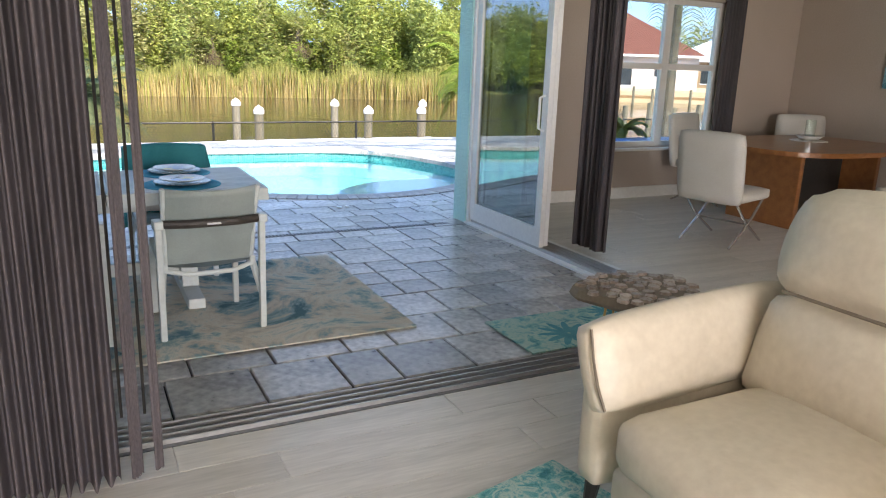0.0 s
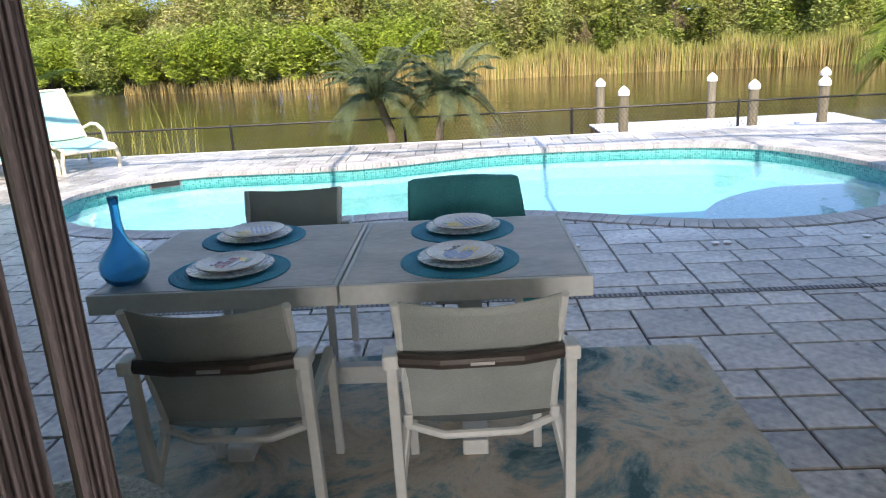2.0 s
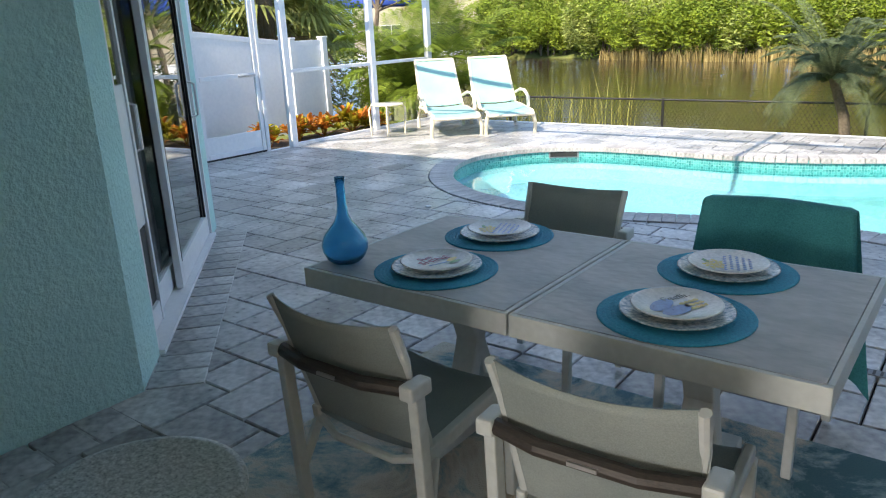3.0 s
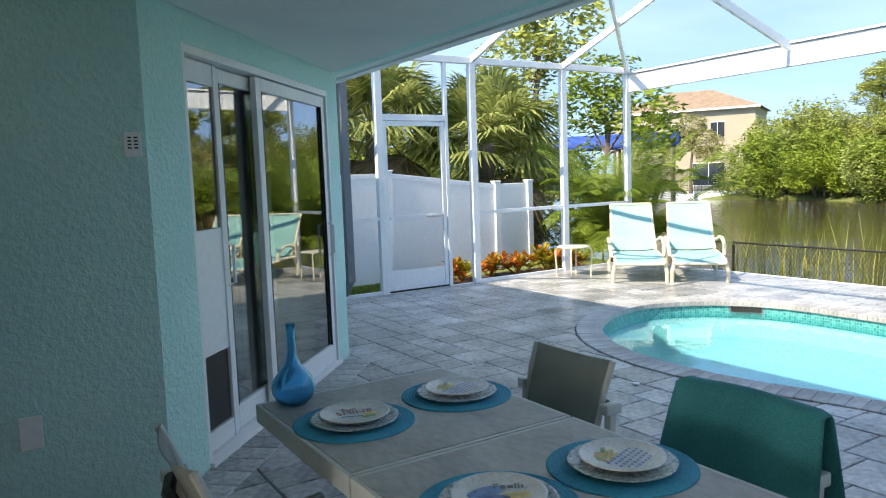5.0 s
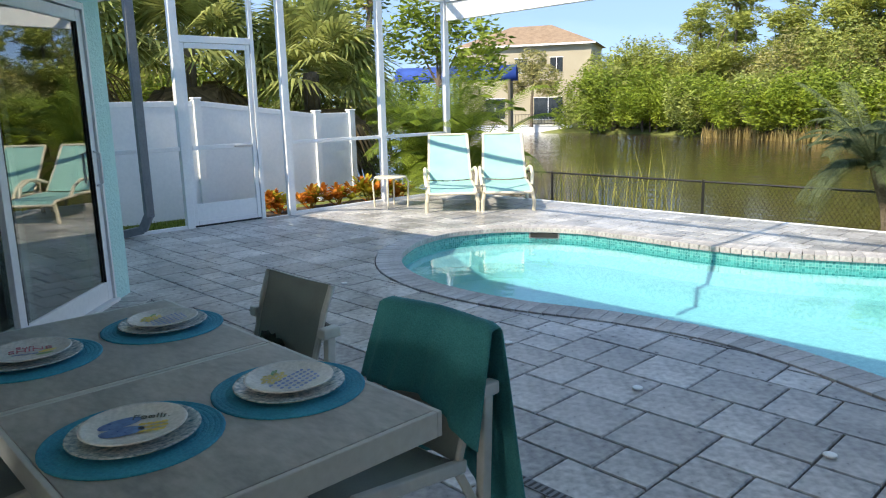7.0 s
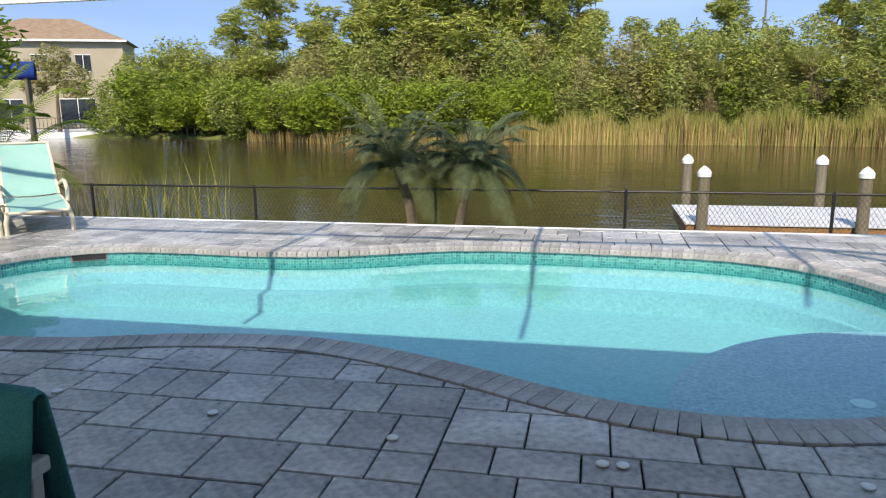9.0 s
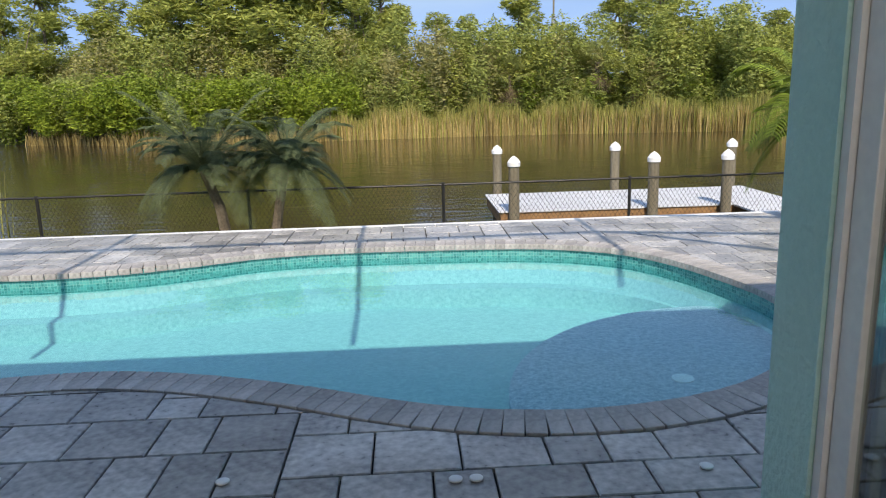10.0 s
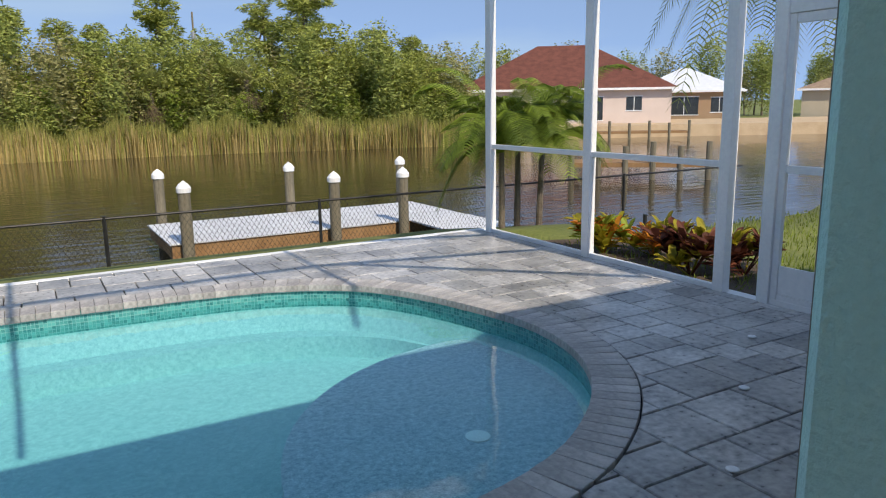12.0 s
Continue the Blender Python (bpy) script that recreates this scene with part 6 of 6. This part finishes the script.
DRAPE_DARK = material("dark_grey_drape", (0.05, 0.045, 0.05), (0.09, 0.08, 0.085), 0.8, 0, 5, 200, 0.3, stretch_to=(1, 1, 0.3))
BLACK = material("black_wood_foot", (0.012, 0.011, 0.01), (0.03, 0.028, 0.026), 0.4, 0, 4, 40, 0.05)


def cushion(name, x0, x1, y0, y1, z0, z1, mat, parent, r=0.05, puff=0.02, m=None, label=""):
    """A padded block: rounded edges and slightly swollen faces."""
    bm = boxed(x0, x1, y0, y1, z0, z1)
    bmesh.ops.subdivide_edges(bm, edges=bm.edges, cuts=7, use_grid_fill=True)
    c = Vector(((x0 + x1) / 2, (y0 + y1) / 2, (z0 + z1) / 2))
    h = Vector(((x1 - x0) / 2, (y1 - y0) / 2, (z1 - z0) / 2))
    for v in bm.verts:
        p = v.co - c
        q = Vector([max(-h[i] + r, min(h[i] - r, p[i])) for i in range(3)])
        d = p - q
        if d.length > 1e-6:
            p = q + d.normalized() * r
        k = [1 - (p[i] / h[i]) ** 2 for i in range(3)]
        for i in range(3):
            if abs(abs(p[i]) - h[i]) < 0.004:
                j, l = (i + 1) % 3, (i + 2) % 3
                p[i] += math.copysign(puff * max(0, k[j]) * max(0, k[l]), p[i])
        v.co = c + p
    if m:
        bmesh.ops.transform(bm, matrix=m, verts=bm.verts)
    return part(name, bm, mat, parent, label, True)


def loveseat():
    s = empty("reclining_sofa", pose(0.0, -0.12, 0), "cream leather reclining sofa with padded arms and black feet", "sofa")
    for y0, y1 in ((0.69, 1.35), (0.0, 0.67)):
        cushion("seat_cushion", 1.47, 2.28, y0, y1, 0.26, 0.47, LEATHER, s, 0.07, 0.035)
        tilt = Matrix.Translation((2.08, 0, 0.44)) @ Matrix.Rotation(radians(19), 4, "Y") @ Matrix.Translation((-2.08, 0, -0.44))
        cushion("back_cushion", 2.04, 2.32, y0, y1 + (0.04 if y0 > 0.5 else 0), 0.42, 0.80, LEATHER, s, 0.06, 0.04, tilt)
        cushion("head_cushion", 2.03, 2.29, y0, y1 + (0.05 if y0 > 0.5 else 0), 0.80, 1.17, LEATHER, s, 0.07, 0.05, tilt)
        part("seam", tubed([Vector(tilt @ Vector((2.027, y0 + 0.03, 0.80))), Vector(tilt @ Vector((2.018, (y0 + y1) / 2, 0.80))), Vector(tilt @ Vector((2.027, y1 - 0.03, 0.80)))], 0.006, 6), SEAM, s)
    for y0, y1 in ((1.36, 1.60), (-0.26, -0.02)):
        near, k = (y0, 1) if y0 > 0 else (y1, -1)
        lean = Matrix.Translation((0, near, 0.41)) @ Matrix.Rotation(radians(-18 * k), 4, "X") @ Matrix.Rotation(radians(-3), 4, "Y") @ Matrix.Translation((0, -near, -0.41))
        cushion("armrest", 1.47, 2.44, min(near, near + 0.11 * k), max(near, near + 0.11 * k), 0.36, 0.665, LEATHER, s, 0.04, 0.014, lean)
        cushion("arm_panel", 1.50, 2.50, min(near + 0.06 * k, near + 0.19 * k), max(near + 0.06 * k, near + 0.19 * k), 0.13, 0.58, LEATHER, s, 0.04, 0.01)
        part("piping", tubed([lean @ Vector(p) for p in ((1.478, near + 0.012 * k, 0.645), (1.462, near + 0.005 * k, 0.55), (1.462, near + 0.005 * k, 0.46), (1.478, near + 0.01 * k, 0.38))], 0.005, 6), SEAM, s)
    back = Matrix.Translation((2.40, 0, 0.1)) @ Matrix.Rotation(radians(15), 4, "Y") @ Matrix.Translation((-2.40, 0, -0.1))
    cushion("back_shell", 2.38, 2.50, -0.02, 1.38, 0.15, 1.02, LEATHER, s, 0.05, 0.01, back)
    cushion("front_panel", 1.50, 1.62, -0.02, 1.36, 0.12, 0.27, LEATHER, s, 0.03, 0.01)
    for x, y in ((1.56, 1.50), (1.56, -0.18), (2.5, 1.48), (2.5, -0.15)):
        part("foot", tubed([(x, y, 0.15), (x - 0.02, y, 0.0)], 0.03, 8, 0.018), BLACK, s)


loveseat()

# stone mosaic side table on brass legs
PEBBLE = material("brown_grey_agate", (0.22, 0.15, 0.12), (0.52, 0.45, 0.40), 0.3, 0, 5, 60, 0.15, rand=0.3)
mt = empty("accent_table", pose(2.15, 1.90, 0) @ Matrix.Diagonal((0.92, 0.92, 1.17, 1)), "accent table of cut stone slices on brass legs", "side table")
bm = lathe([(0.25, 0.475), (0.262, 0.49), (0.25, 0.515)], 24)
for v in bm.verts:
    a = math.atan2(v.co.y, v.co.x)
    k = 1 + 0.08 * math.sin(3 * a) + 0.05 * math.sin(5 * a + 1)
    v.co.x *= k * 1.12
    v.co.y *= k * 0.95
part("slab", bm, SEAM, mt, "dark resin between the stones")
rs = random.Random(9)
spots = []
for _ in range(4000):
    a, r = rs.uniform(0, 6.28), 0.25 * math.sqrt(rs.random())
    p = Vector((r * math.cos(a) * 1.1, r * math.sin(a) * 0.93))
    if all((p - q).length > 0.058 for q in spots):
        spots.append(p)
for p in spots:
    bm = bmesh.new()
    n = 7
    tops, lows = [], []
    for k in range(n):
        a = 2 * math.pi * k / n
        r = rs.uniform(0.026, 0.036)
        tops.append(bm.verts.new((p.x + 0.85 * r * math.cos(a), p.y + 0.85 * r * math.sin(a), 0.524)))
        lows.append(bm.verts.new((p.x + r * math.cos(a), p.y + r * math.sin(a), 0.513)))
    bm.faces.new(tops)
    for k in range(n):
        bm.faces.new((lows[k], lows[(k + 1) % n], tops[(k + 1) % n], tops[k]))
    part("stone", bm, PEBBLE, mt)
for k in range(3):
    a = radians(120 * k + 190)
    c, q = math.cos(a), math.sin(a)
    for s in (-1, 1):
        part("leg", tubed([(0.15 * c - s * 0.05 * q, 0.15 * q + s * 0.05 * c, 0.48), (0.27 * c, 0.27 * q, 0.006)], 0.006, 6), GOLD, mt)

LIV_RUG = blotched("teal_living_rug", [(0.03, 0.22, 0.25), (0.14, 0.42, 0.43), (0.50, 0.62, 0.56), (0.10, 0.36, 0.40)], 14, 120)
lr = tagged(part("rug", boxed(-1.4, 0, -2.6, 0, 0.001, 0.012, None, 0.003), LIV_RUG), "teal and white patterned living room rug", "rug")
lr.matrix_basis = pose(1.62, 1.70, 0, 0, 0, 12)

pleated("curtain", (-1.55, 2.20), (0.09, 2.20), 0.02, 2.44, DRAPE, "grey-mauve pleated curtain gathered beside the opening", "curtain", 38, 0.06, 0.006, 3)
pleated("curtain", (0.125, 2.19), (0.165, 2.215), 0.02, 2.44, DRAPE, "loose narrow fold at the edge of the mauve curtain", "curtain", 2, 0.012, 0.004, 7)
pleated("curtain", (0.205, 2.20), (0.235, 2.22), 0.03, 2.44, DRAPE, "loose narrow fold at the edge of the mauve curtain", "curtain", 2, 0.010, 0.004, 8)
for x, y in ((0.108, 2.226), (0.185, 2.226)):
    w = part("curtain_wand", tubed([(x, y, 0.25), (x + 0.003, y, 1.3), (x, y, 2.445)], 0.006, 6), BLACK)
    tagged(w, "thin dark curtain draw wand", "curtain wand", "wands of the living room curtain")
rod = empty("curtain_track", pose(0, 0, 0), "white ceiling curtain track over the slider", "curtain track")
part("track", boxed(-1.6, 3.1, 2.19, 2.23, 2.44, 2.47), TRIM, rod)
part("hanger", boxed(-1.5, -1.46, 2.19, 2.37, 2.47, 2.50), TRIM, rod)
pleated("curtain", (3.86, 4.20), (3.86, 4.56), 0.02, 2.44, DRAPE, "grey-mauve curtain gathered by the dining slider", "curtain", 7, 0.05, 0.006, 4)
pleated("curtain", (7.10, 6.24), (7.44, 6.24), 0.02, 2.5, DRAPE_DARK, "dark grey curtain beside the dining window", "curtain", 5, 0.03, 0.006, 5)

# dining window
win = structure(new("window_1"), "white framed dining room window", "window")
for a in ((W0, W0 + 0.07, WZ0, WZ1), (W1 - 0.07, W1, WZ0, WZ1), (6.30, 6.40, WZ0, WZ1)):
    part("window_frame", boxed(a[0], a[1], 6.36, 6.43, a[2], a[3], None, 0.004), TRIM, win)
for z0, z1 in ((WZ0, WZ0 + 0.06), (WZ1 - 0.06, WZ1), (1.50, 1.57)):
    part("window_frame", boxed(W0 + 0.07, 6.30, 6.365, 6.425, z0, z1), TRIM, win)
    part("window_frame", boxed(6.40, W1 - 0.07, 6.365, 6.425, z0, z1), TRIM, win)
part("window_sill", boxed(W0 - 0.05, W1 + 0.05, 6.22, 6.355, WZ0 - 0.035, WZ0 - 0.004, None, 0.006), TRIM, win)
for x0, x1 in ((W0 + 0.07, 6.30), (6.40, W1 - 0.07)):
    for z0, z1 in ((WZ0 + 0.06, 1.50), (1.57, WZ1 - 0.06)):
        g = part("pane", boxed(x0, x1, 6.392, 6.398, z0, z1), GLASS, win)
        g.visible_shadow = False
bb = structure(new("baseboard"), "tall white baseboard", "baseboard")
part("board", boxed(4.46, 8.49, 6.278, 6.298, -0.01, 0.13, None, 0.004), TRIM, bb)
part("board", boxed(8.478, 8.498, -5.9, 6.27, -0.01, 0.13, None, 0.004), TRIM, bb)
bs = empty("planter_bench", pose(0, 0, 0), "dark blue outdoor bench beyond the dining window", "bench")
part("seat", boxed(6.45, 7.7, 6.85, 7.3, 0.40, 0.60, None, 0.03), INK_BLUE, bs)
for x in (6.52, 7.62):
    for y in (6.9, 7.25):
        part("leg", boxed(x - 0.03, x + 0.03, y - 0.03, y + 0.03, -0.05, 0.40), METAL_DARK, bs)
feather_palm("potted_palm", pose(6.75, 7.5, -0.05), 0.72, 0.03, 14, 0.42, PALM, "small green potted palm outside the window", 41, (0.6, 1.4), (0.4, 0.9), 0.12)

# dining table and chairs
dt = empty("dining_table", pose(6.93, 4.75, 0), "reddish brown wooden dining table with a panel base", "table")
n = 40
outline = []
for k in range(n):
    a = 2 * math.pi * k / n
    c, s = math.cos(a), math.sin(a)
    outline.append((1.02 * math.copysign(abs(c) ** 0.6, c), 0.80 * math.copysign(abs(s) ** 0.6, s)))
bm = prism(outline, 0.755, 0.80)
part("tabletop", bm, CHERRY, dt)
part("base_panel", boxed(-0.62, -0.56, -0.42, 0.42, 0.0, 0.755, None, 0.01), CHERRY, dt)
part("base_panel", boxed(0.56, 0.62, -0.42, 0.42, 0.0, 0.755, None, 0.01), CHERRY, dt)
part("base_panel", boxed(-0.555, 0.555, -0.04, 0.04, 0.0, 0.755, None, 0.01), BLACK, dt)


def dining_chair(m):
    c = empty("dining_chair", m, "white leather dining chair on crossed chrome legs", "chair", "chairs round the dining table")
    cushion("seat", -0.24, 0.26, -0.24, 0.24, 0.40, 0.50, WHITE_LEATHER, c, 0.03, 0.015)
    cushion("backrest", -0.30, -0.22, -0.25, 0.25, 0.40, 1.01, WHITE_LEATHER, c, 0.03, 0.01, Matrix.Translation((-0.24, 0, 0.4)) @ Matrix.Rotation(radians(-7), 4, "Y") @ Matrix.Translation((0.24, 0, -0.4)))
    for s in (-1, 1):
        part("leg", tubed([(-0.22, s * 0.20, 0.40), (-0.08, s * 0.20, 0.25), (0.08, s * 0.20, 0.13), (0.26, s * 0.20, 0.008)], 0.011, 8), CHROME, c)
        part("leg", tubed([(0.22, s * 0.20, 0.40), (0.08, s * 0.20, 0.25), (-0.08, s * 0.20, 0.13), (-0.26, s * 0.20, 0.008)], 0.011, 8), CHROME, c)
    part("stretcher", tubed([(0, -0.20, 0.19), (0, 0.20, 0.19)], 0.009, 8), CHROME, c)
    return c


dc = dining_chair(pose(5.27, 4.27, 0, 0, 0, 16) @ Matrix.Diagonal((1.15, 1.18, 1.0, 1)))
copy_thing(dc, pose(6.65, 5.80, 0, 0, 0, -75))
copy_thing(dc, pose(8.05, 5.55, 0, 0, 0, -120))
copy_thing(dc, pose(7.05, 3.55, 0, 0, 0, 88))
dl = tagged(part("doily", lathe([(0.20, 0.0), (0.20, 0.003), (0.01, 0.003)], 10), TRIM), "white lace doily on the dining table", "doily")
dl.location = (7.2, 4.95, 0.801)
cs = empty("candle_holder", pose(7.2, 4.95, 0.805), "white shell dish with a glass candle jar", "candle holder")
part("dish", lathe([(0.05, 0), (0.09, 0.01), (0.14, 0.05), (0.13, 0.055), (0.08, 0.03), (0.01, 0.02)], 18), WHITE_LEATHER, cs, "", True)
part("jar", lathe([(0.045, 0.03), (0.055, 0.05), (0.055, 0.22), (0.05, 0.22), (0.048, 0.05), (0.01, 0.04)], 18), GLASS, cs)
PAINT = blotched("blue_sea_painting", [(0.02, 0.12, 0.20), (0.06, 0.28, 0.38), (0.35, 0.55, 0.58), (0.08, 0.30, 0.42)], 4, 60, 0.6, 0.1)
pt = empty("painting", pose(8.49, 4.55, 1.75), "blue abstract sea painting on the taupe wall", "painting")
part("canvas", boxed(-0.03, 0.0, -0.5, 0.5, -0.38, 0.38), PAINT, pt)

# plank floor, nearest planks as pieces
pm = bpy.data.meshes.new("plank")
bm = boxed(-0.598, 0.598, -0.0985, 0.0985, -0.011, 0.0, None, 0.0012)
bm.to_mesh(pm)
bm.free()
pm.materials.append(FLOOR_WOOD)
fl = bpy.data.objects["floor"]
fd = bpy.data.objects["floor_dining"]
rf = random.Random(3)
for j in range(42):
    y = 2.30 - 0.2 * j
    off = rf.uniform(0, 1.2)
    for i in range(9):
        x = -1.2 + off + 1.2 * i - 0.6
        if x > LW + 0.5 and x < 8.0 and y > -5.9:
            o = new("plank", pm)
            o.parent = fl
            o.location = (x, y, 0.0)
for j in range(20):
    y = 2.50 + 0.2 * j
    off = rf.uniform(0, 1.2)
    for i in range(6):
        x = 3.6 + off + 1.2 * i
        if x < 8.0 and not (y > 5.2 and x < 5.0):
            o = new("plank", pm)
            o.parent = fd
            o.location = (x, y, 0.0)
part("border", boxed(3.57, 8.5, 2.405, 6.27, -0.0115, -0.004), FLOOR_WOOD, fd)
part("border", boxed(LW, 8.5, -6.0, 2.395, -0.0115, -0.004), FLOOR_WOOD, fl)

# ---------------------------------------------------------------- pavers
GAP, DEEP = 0.010, 0.03


def paver_faces(poly, z=0.0):
    """Top with a small chamfer, and sides, for a convex plan outline."""
    c = Vector((sum(p[0] for p in poly) / len(poly), sum(p[1] for p in poly) / len(poly)))
    top, rim, low = [], [], []
    for p in poly:
        d = (c - Vector(p)).normalized() * 0.008
        top.append((p[0] + d.x, p[1] + d.y, z))
        rim.append((p[0], p[1], z - 0.006))
        low.append((p[0], p[1], z - DEEP))
    n = len(poly)
    vs = top + rim + low
    fs = [tuple(range(n))] + [(n + i, n + (i + 1) % n, (i + 1) % n, i) for i in range(n)] + [(2 * n + i, 2 * n + (i + 1) % n, n + (i + 1) % n, n + i) for i in range(n)]
    return vs, fs


paver_me = {}
for wide in (2, 3):
    for tall in (2, 3):
        me = bpy.data.meshes.new("paver")
        w, h = (wide * 0.135 - GAP) / 2, (tall * 0.135 - GAP) / 2
        vs, fs = paver_faces([(-w, -h), (w, -h), (w, h), (-w, h)])
        me.from_pydata(vs, [], fs)
        me.materials.append(PAVER)
        paver_me[wide, tall] = me


def cut(poly, p, nrm):
    """Keep the side of the line through p that nrm points to."""
    out = []
    for i in range(len(poly)):
        a, b = Vector(poly[i]), Vector(poly[(i + 1) % len(poly)])
        da, db = (a - p).dot(nrm), (b - p).dot(nrm)
        if da >= 0:
            out.append(tuple(a))
        if da * db < 0:
            out.append(tuple(a.lerp(b, da / (da - db))))
    return out


EDGE = offset(POOL, COPE_W - 0.02)
EDGE_A = np.array([(p.x, p.y) for p in EDGE])
rp = random.Random(21)
jv, jf = [], []
pieces = 0
cnorm = Vector((cd.y, -cd.x)) if Vector((cd.y, -cd.x)).y > 0 else Vector((-cd.y, cd.x))

UNIT = 0.135                     # laying module of the three-size pattern
COLS, ROWS = int((CX1 - CX0) / UNIT) + 4, int((DECK_Y - 2.64) / UNIT) + 4
level = [0] * COLS
laid, seams = [], set()
while min(level) < ROWS:         # always fill the lowest run of the laying front, from its left end
    low = min(level)
    i0 = level.index(low)
    i1 = i0
    while i1 < COLS and level[i1] == low:
        i1 += 1
    room = i1 - i0
    sizes = [k for k in (3, 2) if room - k not in (1,) and room - k >= 0]
    fresh = [k for k in sizes if i0 + k not in seams or i0 + k in (i1, COLS)]
    wide = rp.choice(fresh or sizes) if rp.random() < 0.75 or 3 not in (fresh or sizes) else 3
    tall = rp.choice((3, 3, 2)) if wide == 3 else rp.choice((2, 2, 3))
    steps = [level[j] - low for j in (i0 - 1, i0 + wide) if 0 <= j < COLS and level[j] - low in (2, 3)]
    if steps and rp.random() < 0.72:                   # come level with a neighbour, so that the next course can break joint
        tall = rp.choice(steps)
    seams -= set(range(i0, i0 + wide + 1))
    seams |= {i0, i0 + wide}
    laid.append((i0, low, wide, tall))
    for i in range(i0, i0 + wide):
        level[i] = low + tall
for ci, ri, wide, tall in laid:
    x0, y0 = CX0 - 0.11 + ci * UNIT, 2.64 + ri * UNIT
    x1, y1 = x0 + wide * UNIT, min(y0 + tall * UNIT, DECK_Y - 0.025)
    if y1 - y0 < 0.03:
        continue
    h = GAP / 2
    poly = [(x0 + h, y0 + h), (x1 - h, y0 + h), (x1 - h, y1 - h), (x0 + h, y1 - h)]
    c = Vector(((x0 + x1) / 2, (y0 + y1) / 2))
    whole = y1 - y0 > tall * UNIT - 1e-4
    L = x1 - x0
    if x0 < CX0 + 0.02 or x1 > CX1 - 0.02:
        poly = cut(cut(poly, Vector((CX0 + 0.02, 0)), Vector((1, 0))), Vector((CX1 - 0.02, 0)), Vector((-1, 0)))
        whole = False
        if len(poly) < 3:
            continue
    if c.y < 5.9:                                      # beside the house
        if c.x < LW and (c - Vector(CANT[0])).dot(cnorm) < -0.4 or c.x < -4.1 and c.y < 5.7:
            continue
        if c.x > 3.37 + L / 2 and c.y < 5.95:
            continue
    if c.x > 3.55 and c.y < 6.45 and c.y - 5.92 < (c.x - 3.65):
        continue
    dist = np.hypot(EDGE_A[:, 0] - c.x, EDGE_A[:, 1] - c.y)
    i = int(dist.argmin())
    if dist[i] < 0.40 or inside(c, EDGE):
        if inside(c, EDGE) and dist[i] > 0.36:
            continue
        t = (EDGE[(i + 1) % len(EDGE)] - EDGE[i - 1]).normalized()
        cutp = cut(poly, EDGE[i], Vector((t.y, -t.x)))
        if len(cutp) < 3:
            continue
        whole = whole and cutp == poly
        poly = cutp
    z = rp.uniform(-0.0015, 0.0015)
    if whole and -1.72 < c.x < 3.2 and c.y < 7.3 and pieces < 300:
        o = new("paver", paver_me[wide, tall])
        o.parent = deck
        o.matrix_basis = pose(c.x, c.y, z, 0, 0, rp.uniform(-0.25, 0.25))
        pieces += 1
    else:
        vs, fs = paver_faces(poly, z)
        b = len(jv)
        jv += vs
        jf += [tuple(b + q for q in f) for f in fs]
rest = raw("paver_field", jv, jf, PAVER_FAR, deck, "joined grey concrete pavers")
tagged(rest, kind="stuff")
